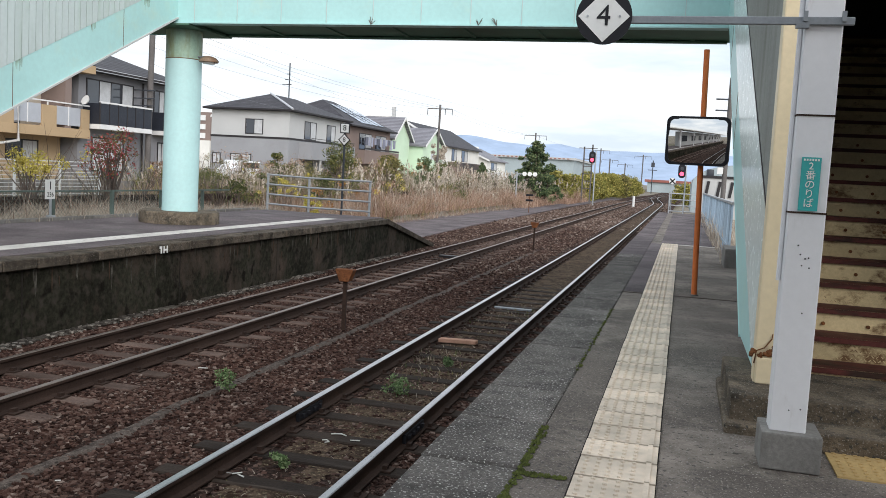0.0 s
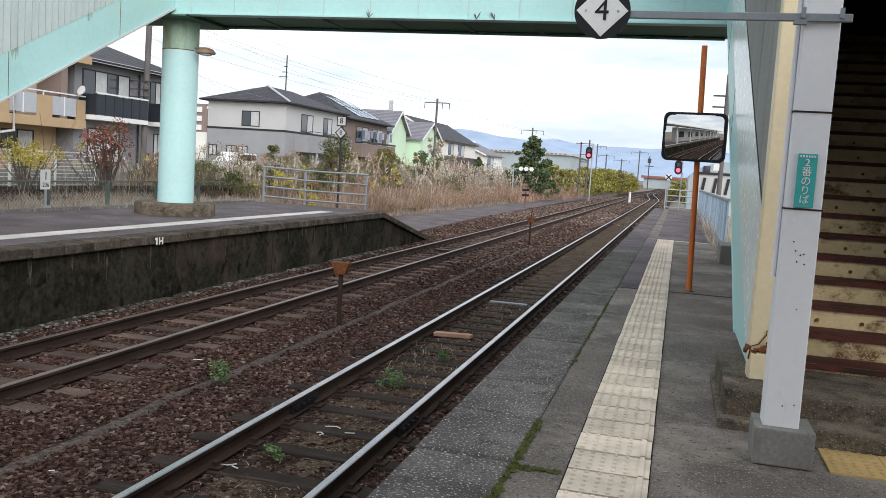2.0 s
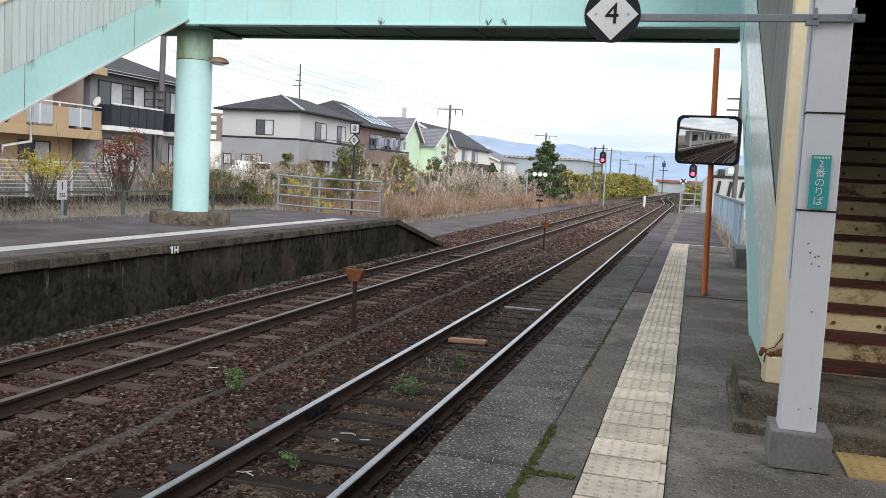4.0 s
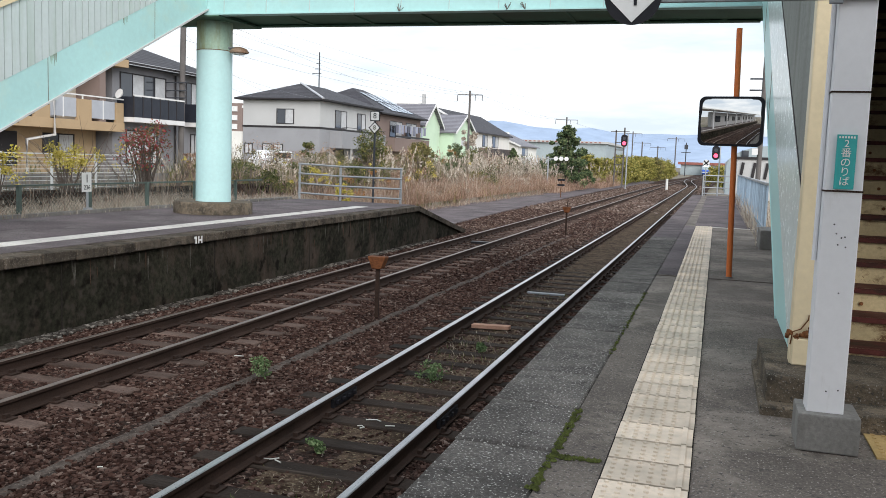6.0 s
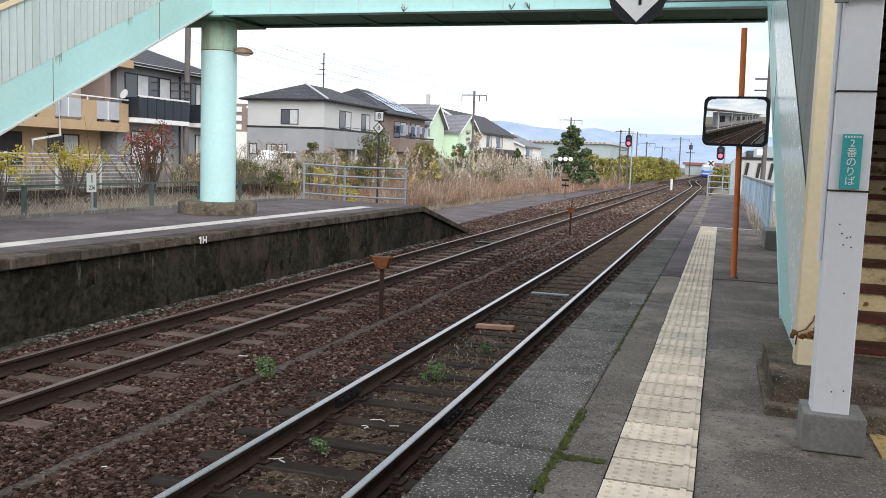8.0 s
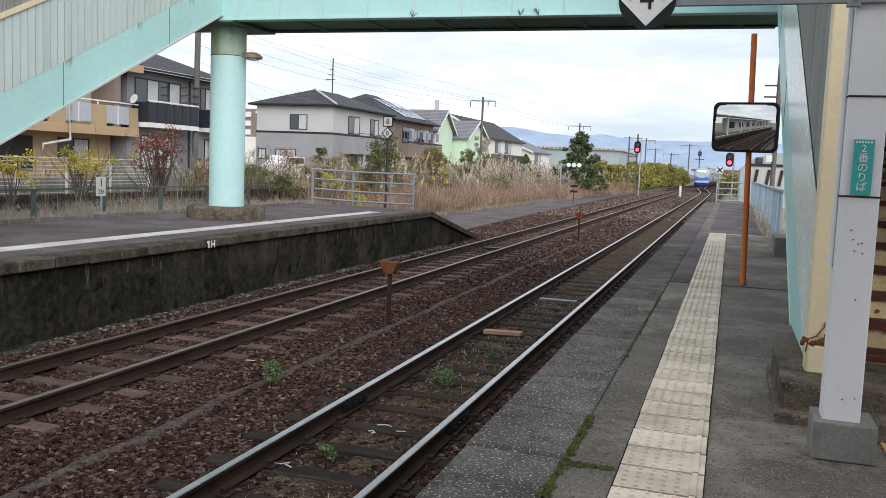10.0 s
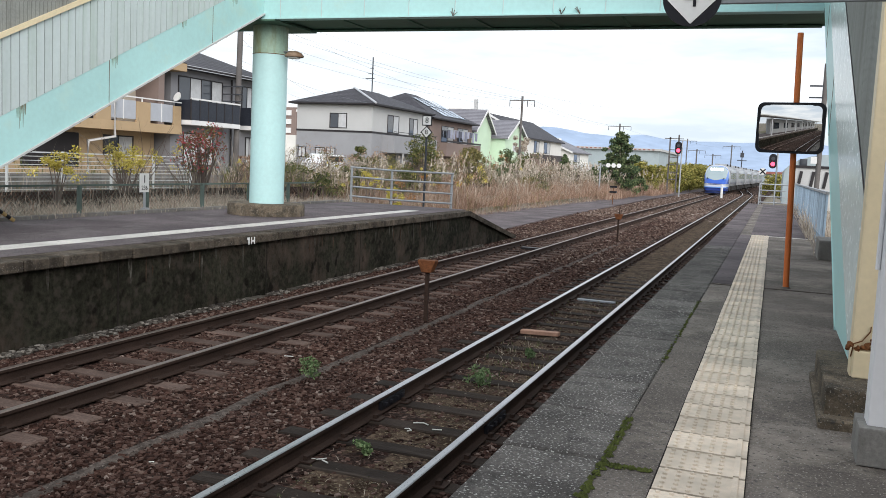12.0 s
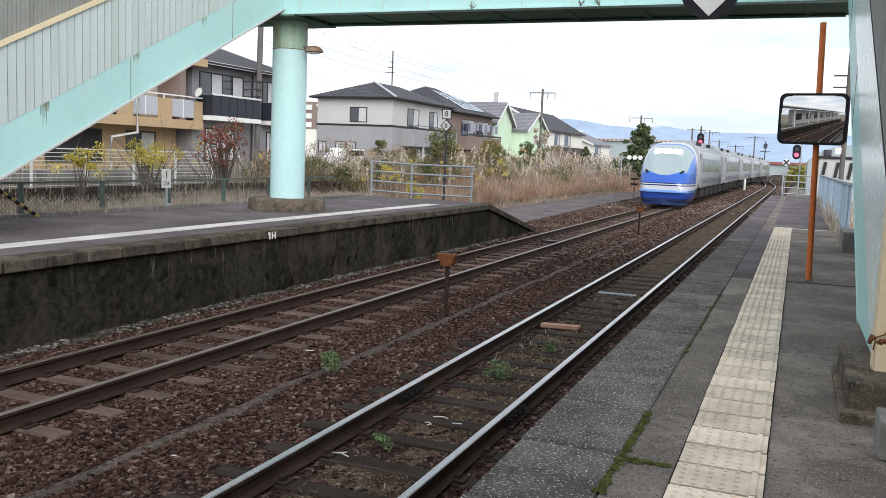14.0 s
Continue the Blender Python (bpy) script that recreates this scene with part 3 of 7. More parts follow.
# silt and fine gravel that fill the platform track between its rails
def silt_strip():
    ys, us = np.arange(2.5, 110, 0.25), np.linspace(-0.48, 0.48, 8)
    v = [(loop_x(y) + u, y, -1.070 + 0.034 * ease(14, 26, y) + 0.012 * noise.noise(Vector((u * 5, y * 3, 7))) - (0.03 if abs(u) > 0.45 else 0)) for y in ys for u in us]
    n = len(us)
    f = [(j * n + i, j * n + i + 1, (j + 1) * n + i + 1, (j + 1) * n + i) for j in range(len(ys) - 1) for i in range(n - 1)]
    soup("silted_ballast", v, f, M["silt"], (0, 0, 0), "brown silt and fine gravel between the rails", "track bed", kind="structure")


silt_strip()

# turnout tie plates on the main track
bm = bmesh.new()
box(bm, FAR_X - 0.25, FAR_X + 0.45, 24.5, 24.75, -1.05, -0.99)
part("tie_plate", bm, M["trim_dark"], far_track, "dark steel plate between the rails")


# ---- platforms ----
def slab_mesh(name, w, l, h, mat, gap=0.004):
    bm = bmesh.new()
    box(bm, 0, w, gap, l - gap, -h, 0)
    bmesh.ops.bevel(bm, geom=bm.edges[:], offset=0.012, segments=1, affect="EDGES")
    return link(name, bm, M[mat])


def platform_near():
    p = thing("platform_near", (EDGE_X, 0, -1.1), "station platform of dark asphalt with a concrete edge", "platform", kind="structure")
    bm = bmesh.new()
    box(bm, -0.655, 8.0, -34, 11.5, -1.1, -0.004)
    box(bm, -0.655, 1.05, 11.5, 47.0, -1.1, -0.002)
    box(bm, EDGE_X + 0.06, -0.655, -34, 47, -1.1, -0.16)
    part("asphalt", bm, [M["asphalt"]], p, "dark worn asphalt")
    part("cross_joint", boxes((-0.655, 1.0, 11.46, 11.53, -0.05, 0.001)), M["dirt"], p, "dusty joint across the asphalt")
    part("new_asphalt", boxes((-0.42, 1.02, 21.75, 46.9, -0.05, 0.002), (-0.655, -0.41, 11.6, 21.6, -0.05, 0.0015)), M["asphalt_dark"], p, "darker asphalt beyond the tactile strip")
    me = slab_mesh("coping_slab", 0.505, 0.8, 0.16, "coping", 0.007)
    me_dark = slab_mesh("coping_slab", 0.505, 0.8, 0.16, "asphalt_dark")
    y = -3.91
    while y < 46.8:
        piece("coping_slab", me if y < 17 else me_dark, p, (EDGE_X + random.uniform(-0.006, 0.006), y, random.uniform(-0.004, 0.004)))
        y += 0.8
    part("white_end_line", boxes((-0.03, 0.9, 21.55, 21.68, -0.05, 0.004)), M["white_line"], p, "white painted line across the platform")
    # moss in the joint behind the coping slabs
    v, f = [], []
    for i in range(420):
        if i < 200:
            y = 3.55 + 1.3 * rng.random() ** 1.2
            x = -0.655 + rng.normal(0, 0.012)
        elif i < 290:
            y, x = 4.02 + rng.normal(0, 0.012), -0.64 + 0.21 * rng.random()
        else:
            y, x = 6.4 + 3.4 * rng.random(), -0.66 + rng.normal(0, 0.008)
        s = 0.005 + 0.010 * rng.random()
        k = len(v)
        for a in range(5):
            v.append((x + s * math.cos(a * 1.257), y + 1.6 * s * math.sin(a * 1.257), 0.0))
        v.append((x, y, s * 0.9))
        f += [(k + a, k + (a + 1) % 5, k + 5) for a in range(5)]
    soup("joint_moss", v, f, M["moss"], (0, 0, 0), "bright green moss in the joint", "moss", parent=p)
    return p


near_platform = platform_near()


def tactile_tile():
    """One tile: studs in rows, and a raised bar along its inner side."""
    bm = bmesh.new()
    w, l = 0.378, 0.308
    box(bm, 0, w, 0.012, l - 0.012, -0.02, 0.010)
    def stud(x, y):
        lo = [bm.verts.new((x + 0.0125 * math.cos(a), y + 0.0125 * math.sin(a), 0.009)) for a in [k * math.pi / 3 for k in range(6)]]
        hi = [bm.verts.new((x + 0.0095 * math.cos(a), y + 0.0095 * math.sin(a), 0.018)) for a in [k * math.pi / 3 for k in range(6)]]
        bm.faces.new(hi)
        for k in range(6):
            bm.faces.new((lo[k], lo[(k + 1) % 6], hi[(k + 1) % 6], hi[k]))
    for i in range(5):
        for j in range(5):
            stud(0.035 + 0.058 * i, 0.036 + 0.059 * j)
    box(bm, 0.325, 0.35, 0.009, l - 0.009, 0.009, 0.018)
    return link("tactile_tile", bm, M["tactile"])


def build_strip():
    st = thing("tactile_paving", (-0.40, 0, 0), "strip of pale studded tactile tiles along the platform", "tactile paving", kind="structure")
    me = tactile_tile()
    y = -2.1
    while y < 21.45:
        ob = piece("tactile_tile", me, st, (-0.400 + random.uniform(-0.002, 0.002), y, random.uniform(0.0, 0.002)))
        y += 0.309
    part("mortar_bed", boxes((-0.408, -0.016, -2.1, 21.6, -0.03, 0.002)), M["grime"], st, "grimy mortar bed")
    return st


build_strip()


CUBE_CORNERS = [(x, y, z) for z in (-1, 1) for y in (-1, 1) for x in (-1, 1)]


def platform_far():
    p = thing("platform_far", (EDGE_L, 0, -1.1), "opposite station platform with a stained dark concrete face", "platform", kind="structure")
    yb = 23.8
    bm = bmesh.new()
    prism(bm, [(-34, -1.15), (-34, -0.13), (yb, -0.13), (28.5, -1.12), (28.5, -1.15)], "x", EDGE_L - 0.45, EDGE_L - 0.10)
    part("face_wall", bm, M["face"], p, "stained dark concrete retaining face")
    bm = bmesh.new()
    prism(bm, [(-34, -1.15), (-34, -0.003), (yb + 0.6, -0.003), (28.5, -1.06), (28.5, -1.15)], "x", -12.35, EDGE_L - 0.44)
    part("asphalt", bm, M["asphalt_dark"], p, "dark asphalt")
    for y in (9.4, 13.1, 16.8, 20.5):
        part("face_joint", boxes((EDGE_L - 0.101, EDGE_L - 0.096, y - 0.012, y + 0.012, -1.1, -0.14)), M["grime"], p, "dark vertical joint in the face")
    # lime and rust runs below the coping, dusty lip of concrete at the foot
    for i in range(46):
        y, w, d = random.uniform(7.5, 23.0), random.uniform(0.006, 0.028), random.uniform(0.06, 0.42)
        z = -0.15 - random.choice((0.0, 0.0, 0.1, 0.35)) * random.random()
        bm = prisms("x", ([(y - w, z), (y + w * 0.7, z - 0.01), (y + w, z - d * 0.45), (y + w * 0.3, z - d), (y - w * 0.6, z - d * 0.7)], EDGE_L - 0.101, EDGE_L - 0.0965))
        part("face_run", bm, M["lime_run" if i % 3 else "rust_dim"], p, "pale lime run on the dark face")
    bm = bmesh.new()
    for i in range(60):
        y = 6 + i * 0.3
        box(bm, EDGE_L - 0.1, EDGE_L + random.uniform(0.0, 0.09), y, y + 0.28, -1.14, -1.075 + random.uniform(-0.03, 0.012))
    part("foot_lip", bm, M["foot_lip"], p, "broken low concrete lip at the face's foot", kind="stuff")
    # broken pale footing along the foot of the face
    v, f = [], []
    for i in range(4200):
        y, q = 4 + 21 * rng.random(), rng.uniform(0.006, 0.024)
        if noise.noise(Vector((y * 0.9, 1, 4))) < -0.12:
            continue
        x, z, k, a = EDGE_L - 0.01 + rng.normal(0, 0.07), -1.09 + rng.uniform(0, 0.025), len(v), rng.uniform(0, 3.14)
        for cx, cy, cz in CUBE_CORNERS:
            cx, cy = cx * q * rng.uniform(0.7, 1.2), cy * q * rng.uniform(0.9, 1.8)
            v.append((x + cx * math.cos(a) - cy * math.sin(a), y + cx * math.sin(a) + cy * math.cos(a), z + cz * q * rng.uniform(0.3, 0.7)))
        f += [tuple(k + t for t in q4) for q4 in ((0, 2, 3, 1), (4, 5, 7, 6), (0, 1, 5, 4), (1, 3, 7, 5), (3, 2, 6, 7), (2, 0, 4, 6))]
    soup("footing_rubble", v, f, M["rubble"], (0, 0, 0), "pale broken concrete at the face's foot", "rubble", parent=p)
    me = slab_mesh("coping_slab", 0.40, 0.62, 0.14, "coping_far", 0.011)
    y = 4.0
    while y < yb - 0.3:
        piece("coping_slab", me, p, (EDGE_L - 0.40 + random.uniform(-0.008, 0.008), y, random.uniform(-0.006, 0.004)))
        y += 0.62
    part("coping_rest", boxes((EDGE_L - 0.4, EDGE_L, -34, 4.0, -0.14, 0)), M["coping_far"], p)
    bm = bmesh.new()
    prism(bm, [(yb - 0.1, 0.0), (28.6, -1.0), (28.6, -1.14), (yb - 0.1, -0.14)], "x", EDGE_L - 0.40, EDGE_L)
    part("ramp_coping", bm, M["coping_far"], p, "sloping concrete edge at the platform's end")
    part("white_line", boxes((-9.46, -9.08, -34, 22.2, -0.02, 0.003)), M["white_line"], p, "worn white painted line")
    part("back_kerb", boxes((-12.5, -12.35, -34, 24.0, -0.5, 0.06)), M["concrete"], p, "pale concrete kerb at the platform's back")
    num = boxes((EDGE_L + 0.001, EDGE_L + 0.004, 12.36, 12.40, -0.15, -0.03), (EDGE_L + 0.001, EDGE_L + 0.004, 12.44, 12.47, -0.15, -0.03), (EDGE_L + 0.001, EDGE_L + 0.004, 12.53, 12.56, -0.15, -0.03),
                (EDGE_L + 0.001, EDGE_L + 0.004, 12.47, 12.53, -0.11, -0.08), (EDGE_L + 0.001, EDGE_L + 0.004, 12.33, 12.36, -0.07, -0.03))
    part("painted_mark", num, M["sign_white"], p, "white painted number on the platform edge")
    return p


platform_far()

# asphalt path beside the main track, and the path beyond the far platform
solo("path", prisms("z", ([(-13.4, 26.0), (-9.3, 26.0), (-10.0, 44), (-10.5, 85), (-9.3, 140), (-11.4, 140), (-13.3, 60)], -1.3, -1.06)), M["asphalt_dark"], (-11, 30, -1.1),
     "dark asphalt path beside the tracks", "path", kind="structure")
# dusty ridge between the two tracks
bm = bmesh.new()
rows = []
for i in range(140):
    y = 2 + i * 0.2
    x = -4.78 + 0.10 * noise.noise(Vector((y * 0.7, 3, 0)))
    w = 0.075 + 0.04 * noise.noise(Vector((y * 1.3, 8, 0)))
    rows.append([bm.verts.new((x + a * w, y, -1.14 + h + 0.012 * noise.noise(Vector((y * 6, a * 5, 0))))) for a, h in ((-1.6, -0.02), (-0.6, 0.036), (0.6, 0.036), (1.6, -0.02))])
for a, b in zip(rows, rows[1:]):
    for k in range(3):
        bm.faces.new((a[k], a[k + 1], b[k + 1], b[k]))
solo("cable_duct_cover", bm, M["dirt"], (-4.8, 2, -1.1), "dusty low ridge of fine gravel between the tracks", "ridge", kind="structure")


# ---- footbridge ----
BR_F, BR_B, SOF = 16.25, 18.0, 4.23
bridge = thing("footbridge", (-5, 17, SOF), "mint-green steel footbridge spanning the tracks", "footbridge", kind="structure")
part("girder_front", boxes((-10.45, 0.55, BR_F, BR_F + 0.03, SOF, SOF + 0.75), (-10.45, 0.55, BR_F - 0.05, BR_F + 0.2, SOF - 0.03, SOF)), M["teal"], bridge, "mint-green painted steel girder")
part("girder_back", boxes((-12.3, 2.5, BR_B - 0.03, BR_B, SOF, SOF + 0.75)), M["teal"], bridge)
for i in range(12):
    x = -10.0 + i * 0.98
    part("girder_joint", boxes((x - 0.006, x + 0.006, BR_F - 0.012, BR_F, SOF, SOF + 0.75)), M["panel"], bridge, "thin vertical plate joint")
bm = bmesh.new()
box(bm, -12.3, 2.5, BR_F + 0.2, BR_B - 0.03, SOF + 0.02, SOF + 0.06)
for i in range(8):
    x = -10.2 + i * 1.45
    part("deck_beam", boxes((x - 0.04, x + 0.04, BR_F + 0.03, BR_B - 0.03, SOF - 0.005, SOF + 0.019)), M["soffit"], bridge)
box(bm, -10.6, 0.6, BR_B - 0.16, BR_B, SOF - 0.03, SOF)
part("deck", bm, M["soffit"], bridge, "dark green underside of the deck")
part("parapet", boxes((-12.3, 2.5, BR_F + 0.0, BR_F + 0.04, SOF + 0.75, SOF + 2.3), (-12.3, 2.5, BR_B - 0.04, BR_B, SOF + 0.75, SOF + 2.3)), M["panel"], bridge, "pale ribbed side panels")
part("roof", boxes((-12.5, 2.7, BR_F - 0.3, BR_B + 0.3, SOF + 2.9, SOF + 3.0)), M["grey_panel"], bridge)
# small stray lichen tufts and brackets on the girder's lower edge
bm = bmesh.new()
for x in (-6.1, -3.95, -3.6):
    for k in range(5):
        tube(bm, [(x, BR_F - 0.055, SOF - 0.02), (x + random.uniform(-0.1, 0.1), BR_F - 0.06, SOF + random.uniform(0.05, 0.16))], 0.006, 4)
part("dry_twigs", bm, M["twig"], bridge, "dry weeds caught on the girder edge")

# column on the far platform
col = thing("bridge_column", (-10.72, 17.05, 0), "round mint-green steel column on a concrete plinth", "column")
bm = bmesh.new()
tube(bm, [(-10.72, 17.05, 0.0), (-10.72, 17.05, 0.23), (-10.72, 17.05, 0.26)], 0.86, 40, radii=[0.86, 0.86, 0.83])
part("plinth", bm, M["brown_concrete"], col, "weathered round concrete plinth")
part("shaft", tubes(([(-10.72, 17.05, 0.2), (-10.72, 17.05, 3.55)], 0.385), sides=40), M["teal_column"], col, "mint-green shaft")
part("weld_ring", tubes(([(-10.72, 17.05, 3.55), (-10.72, 17.05, 3.565)], 0.389), sides=40), M["rust"], col, "thin stained weld")
part("shaft_head", tubes(([(-10.72, 17.05, 3.565), (-10.72, 17.05, SOF)], 0.385), sides=40), M["column_stain"], col, "olive-stained head of the shaft")
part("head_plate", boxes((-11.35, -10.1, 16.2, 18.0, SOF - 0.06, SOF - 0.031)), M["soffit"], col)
lampfx = thing("column_lamp", (-10.33, 17.0, 3.55), "small rusty dish lamp on the bridge column", "lamp")
bm = bmesh.new()
tube(bm, [(-10.05, 16.95, 3.50), (-10.05, 16.95, 3.53), (-10.05, 16.95, 3.60), (-10.05, 16.95, 3.63)], 0.1, 16, radii=[0.20, 0.215, 0.15, 0.06])
part("shade", bm, M["lamp_brown"], lampfx, "faded brown dish shade")
part("bracket", tubes(([(-10.36, 17.0, 3.62), (-10.05, 16.95, 3.62)], 0.02)), M["dull_steel"], lampfx)
part("bulb_cover", tubes(([(-10.05, 16.95, 3.47), (-10.05, 16.95, 3.5)], 0.13), sides=16), M["sign_white"], lampfx)


# ---- stairs: they climb along the platforms, away from the viewer, to the bridge ----
RISE, GOING, SLOPE = 0.16, 0.325, 0.49


def ribs(bm, x, face, y0, y1, zlo, zhi, pitch, depth=0.012):
    """Vertical ribs on a sloping panel, between two sloping lines."""
    y = y0
    while y < y1 - pitch:
        a, b = y, y + pitch * 0.9
        prism(bm, [(a, zlo(a)), (b, zlo(b)), (b, zhi(b)), (a, zhi(a))], "x", x, x + face * depth)
        y += pitch


def stair_side(st, x, face, ytop, y0, low, zfoot, ys, cap=True):
    """One outer side: stringer, ribbed panel, cap rail, grey screen above. face: -1 looks to -x, +1 to +x."""
    base = lambda y: low + SLOPE * (y - y0)
    bm = bmesh.new()
    ya = max(ys, y0 + (zfoot - low) / SLOPE)
    out = [(ya, max(zfoot, base(ya))), (ytop, base(ytop)), (ytop, base(ytop) + 0.70)]
    yc = max(ys, y0 + (zfoot - low - 0.70) / SLOPE)
    out.append((yc, max(zfoot, base(yc) + 0.70)))
    if base(yc) + 0.70 > zfoot + 0.01:
        out.append((yc, zfoot))
    prism(bm, out, "x", x, x - face * 0.04)
    part("stringer", bm, M["teal"], st, "mint-green steel stringer")
    bm = bmesh.new()
    prism(bm, [(ya, base(ya)), (ytop, base(ytop)), (ytop, base(ytop) - 0.03), (ya, base(ya) - 0.03)], "x", x + face * (0.04 if cap else 0.004), x - face * 0.1)
    part("stringer_flange", bm, M["wall_light" if cap else "teal"], st)
    hi1, hi2, hi3 = (lambda y: max(zfoot, base(y) + 0.70)), (lambda y: base(y) + 1.80), (lambda y: base(y) + (1.88 if cap else 1.82))
    bm = bmesh.new()
    prism(bm, [(ys, hi1(ys)), (ytop, hi1(ytop)), (ytop, hi2(ytop)), (ys, hi2(ys))], "x", x - face * 0.008, x - face * 0.03)
    part("panel_backing", bm, M["dark_grey"], st)
    y = ys
    while y < ytop - 0.05:
        a, b = y, min(ytop, y + (0.138 if cap else 0.153))
        part("panel_board", prisms("x", ([(a, hi1(a)), (b, hi1(b)), (b, hi2(b)), (a, hi2(a))], x - face * 0.008, x + face * 0.006)), M["panel" if cap else "panel_near"], st, "pale ribbed metal board" if cap else "smooth pale mint sheet")
        y += 0.155
    bm = bmesh.new()
    prism(bm, [(ys, hi2(ys)), (ytop, hi2(ytop)), (ytop, hi3(ytop)), (ys, hi3(ys))], "x", x + face * (0.04 if cap else 0.012), x - face * 0.06)
    part("cap_rail", bm, M["cream" if cap else "trim_dark"], st)
    bm = bmesh.new()
    hi4 = lambda y: base(y) + 3.1
    prism(bm, [(ys, hi3(ys)), (ytop, hi3(ytop)), (ytop, hi4(ytop)), (ys, hi4(ys))], "x", x - face * 0.01, x - face * 0.03)
    ribs(bm, x - face * 0.01, face, ys, ytop, hi3, hi4, 0.075, 0.015)
    part("upper_screen", bm, M["grey_panel"], st, "grey ribbed upper screen", kind="stuff")
    for k in (2.6, 5.4):
        if y0 + k < ytop:
            y = y0 + k
            prism_bm = prisms("x", ([(y - 0.004, base(y)), (y + 0.004, base(y)), (y + 0.004, hi1(y)), (y - 0.004, hi1(y))], x, x + face * 0.004))
            part("plate_joint", prism_bm, M["rust"], st, "rust-streaked plate joint")


def streaks(st, x, face, low, y0, marks):
    """Dirty rust runs down a stringer from its upper edge."""
    for y, n, drop in marks:
        bm = bmesh.new()
        for k in range(n):
            a, w, d = y + (k - n / 2) * 0.022, random.uniform(0.005, 0.014), drop * random.uniform(0.35, 1.0)
            top = low + SLOPE * (a - y0) + 0.70
            prism(bm, [(a - w, top), (a + w, top + SLOPE * 2 * w), (a + w * 0.2, top - d), (a - w * 0.2, top - d)], "x", x, x + face * 0.003)
        part("rust_run", bm, M["run_stain"], st, "brown-green rust run on the paint", kind="stuff")


stair_far = thing("stairs_far", (-11.3, 8, 0), "covered mint-green stair rising to the footbridge", "stairs", "station stairs", kind="structure")
stair_side(stair_far, -10.4, 1, BR_F - 0.01, 9.06, 0.81, 0.05, 7.2)
stair_side(stair_far, -12.3, -1, BR_F - 0.01, 9.06, 0.81, 0.05, 7.2)
streaks(stair_far, -10.4, 1, 0.81, 9.06, ((9.87, 8, 0.34), (11.8, 7, 0.2), (13.6, 6, 0.14), (15.2, 9, 0.22)))
for k in range(26):
    y, z = 7.5 + k * GOING, RISE * (k + 1)
    part("step", boxes((-12.26, -10.44, y, y + GOING, z - 0.05, z)), M["tread"], stair_far)
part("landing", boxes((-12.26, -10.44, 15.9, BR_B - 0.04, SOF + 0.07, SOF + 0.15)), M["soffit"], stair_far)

stair_near = thing("stairs_near", (1.4, 6, 0), "rusty ochre steel stair between cream and grey panels", "stairs", "station stairs", kind="structure")
stair_side(stair_near, 0.535, -1, BR_F - 0.01, 8.3, 0.60, 0.22, 5.87, False)
stair_side(stair_near, 2.45, 1, BR_F - 0.01, 8.3, 0.60, 0.22, 5.87, False)
rb, tb = bmesh.new(), bmesh.new()
box(rb, 0.58, 2.41, 0, 0.012, -RISE, 0)
riser_me = link("riser", rb, M["riser"], (0.58, 0, 0))
box(tb, 0.58, 2.41, -0.02, GOING, -0.035, 0)
tread_me = link("tread", tb, M["tread"], (0.58, 0, 0))
cp = bmesh.new()
for i in range(60):
    for j in range(5):
        x, z, s = 0.02 + i * 0.03 + (j % 2) * 0.015, -RISE + 0.022 + j * 0.029, 1 if (i + j) % 2 else -1
        d = Matrix.Translation((x, -0.001, z)) @ Matrix.Rotation(s * 0.8, 4, "Y")
        box(cp, -0.011, 0.011, -0.002, 0.0, -0.0025, 0.0025, turn=d)
checker_me = link("checker_lugs", cp, M["riser"])
for k in range(26):
    y, z = 6.15 + k * 0.312, 0.26 + RISE * k
    r = piece("riser", riser_me, stair_near, (0.58, y, z - 0.0))
    t = piece("tread", tread_me, stair_near, (0.58, y, z))
    if k in (0, 1, 3):
        piece("checker_lugs", checker_me, stair_near, (0.58, y, z))
    elif k < 12:
        bolts = bmesh.new()
        for i in range(6):
            tube(bolts, [(0.75 + i * 0.3, y, z - 0.11), (0.75 + i * 0.3, y - 0.012, z - 0.11)], 0.014, 8)
        part("bolts", bolts, M["rust"], stair_near)
part("landing", boxes((0.58, 2.41, 14.2, BR_B - 0.04, SOF + 0.07, SOF + 0.15)), M["soffit"], stair_near)
# lower end drawn down, out of view, to keep sky off the upper steps
part("stair_roof", prisms("x", ([(5.9, 2.92), (BR_F, SOF + 2.8), (BR_F, SOF + 2.9), (5.9, 3.02)], 0.40, 2.6)), M["grey_panel"], stair_near)
# near-black sheet across the steps, added to stand for the stairwell's shade
part("stair_head_wall", boxes((0.58, 2.41, 12.6, 12.64, 3.0, 6.6)), M["trim_dark"], stair_near, "near-black sheet added as the shade at the head of the stair")
part("end_post", bevelled(boxes((0.508, 0.638, 5.70, 5.86, 0.2, 3.3)), 0.012), M["cream"], stair_near, "cream steel end post with rust at its foot")
part("rust_patch", bevelled(boxes((0.518, 0.628, 5.696, 5.70, 0.378, 0.386)), 0.001, 1), M["rust"], stair_near, "rust line across the post's foot")
part("rust_streak", tubes(([(0.505, 5.692, 0.33), (0.515, 5.692, 0.41), (0.56, 5.692, 0.43), (0.60, 5.692, 0.49), (0.602, 5.692, 0.52)], 0.004), sides=6), M["rust"], stair_near, "flaking rust on the post's foot")
part("foot_block", bevelled(prisms("z", ([(0.36, 5.31), (2.6, 5.31), (2.6, 6.5), (0.36, 6.5)], -0.02, 0.21)), 0.018), M["brown_concrete"], stair_near, "worn brown concrete foot block")
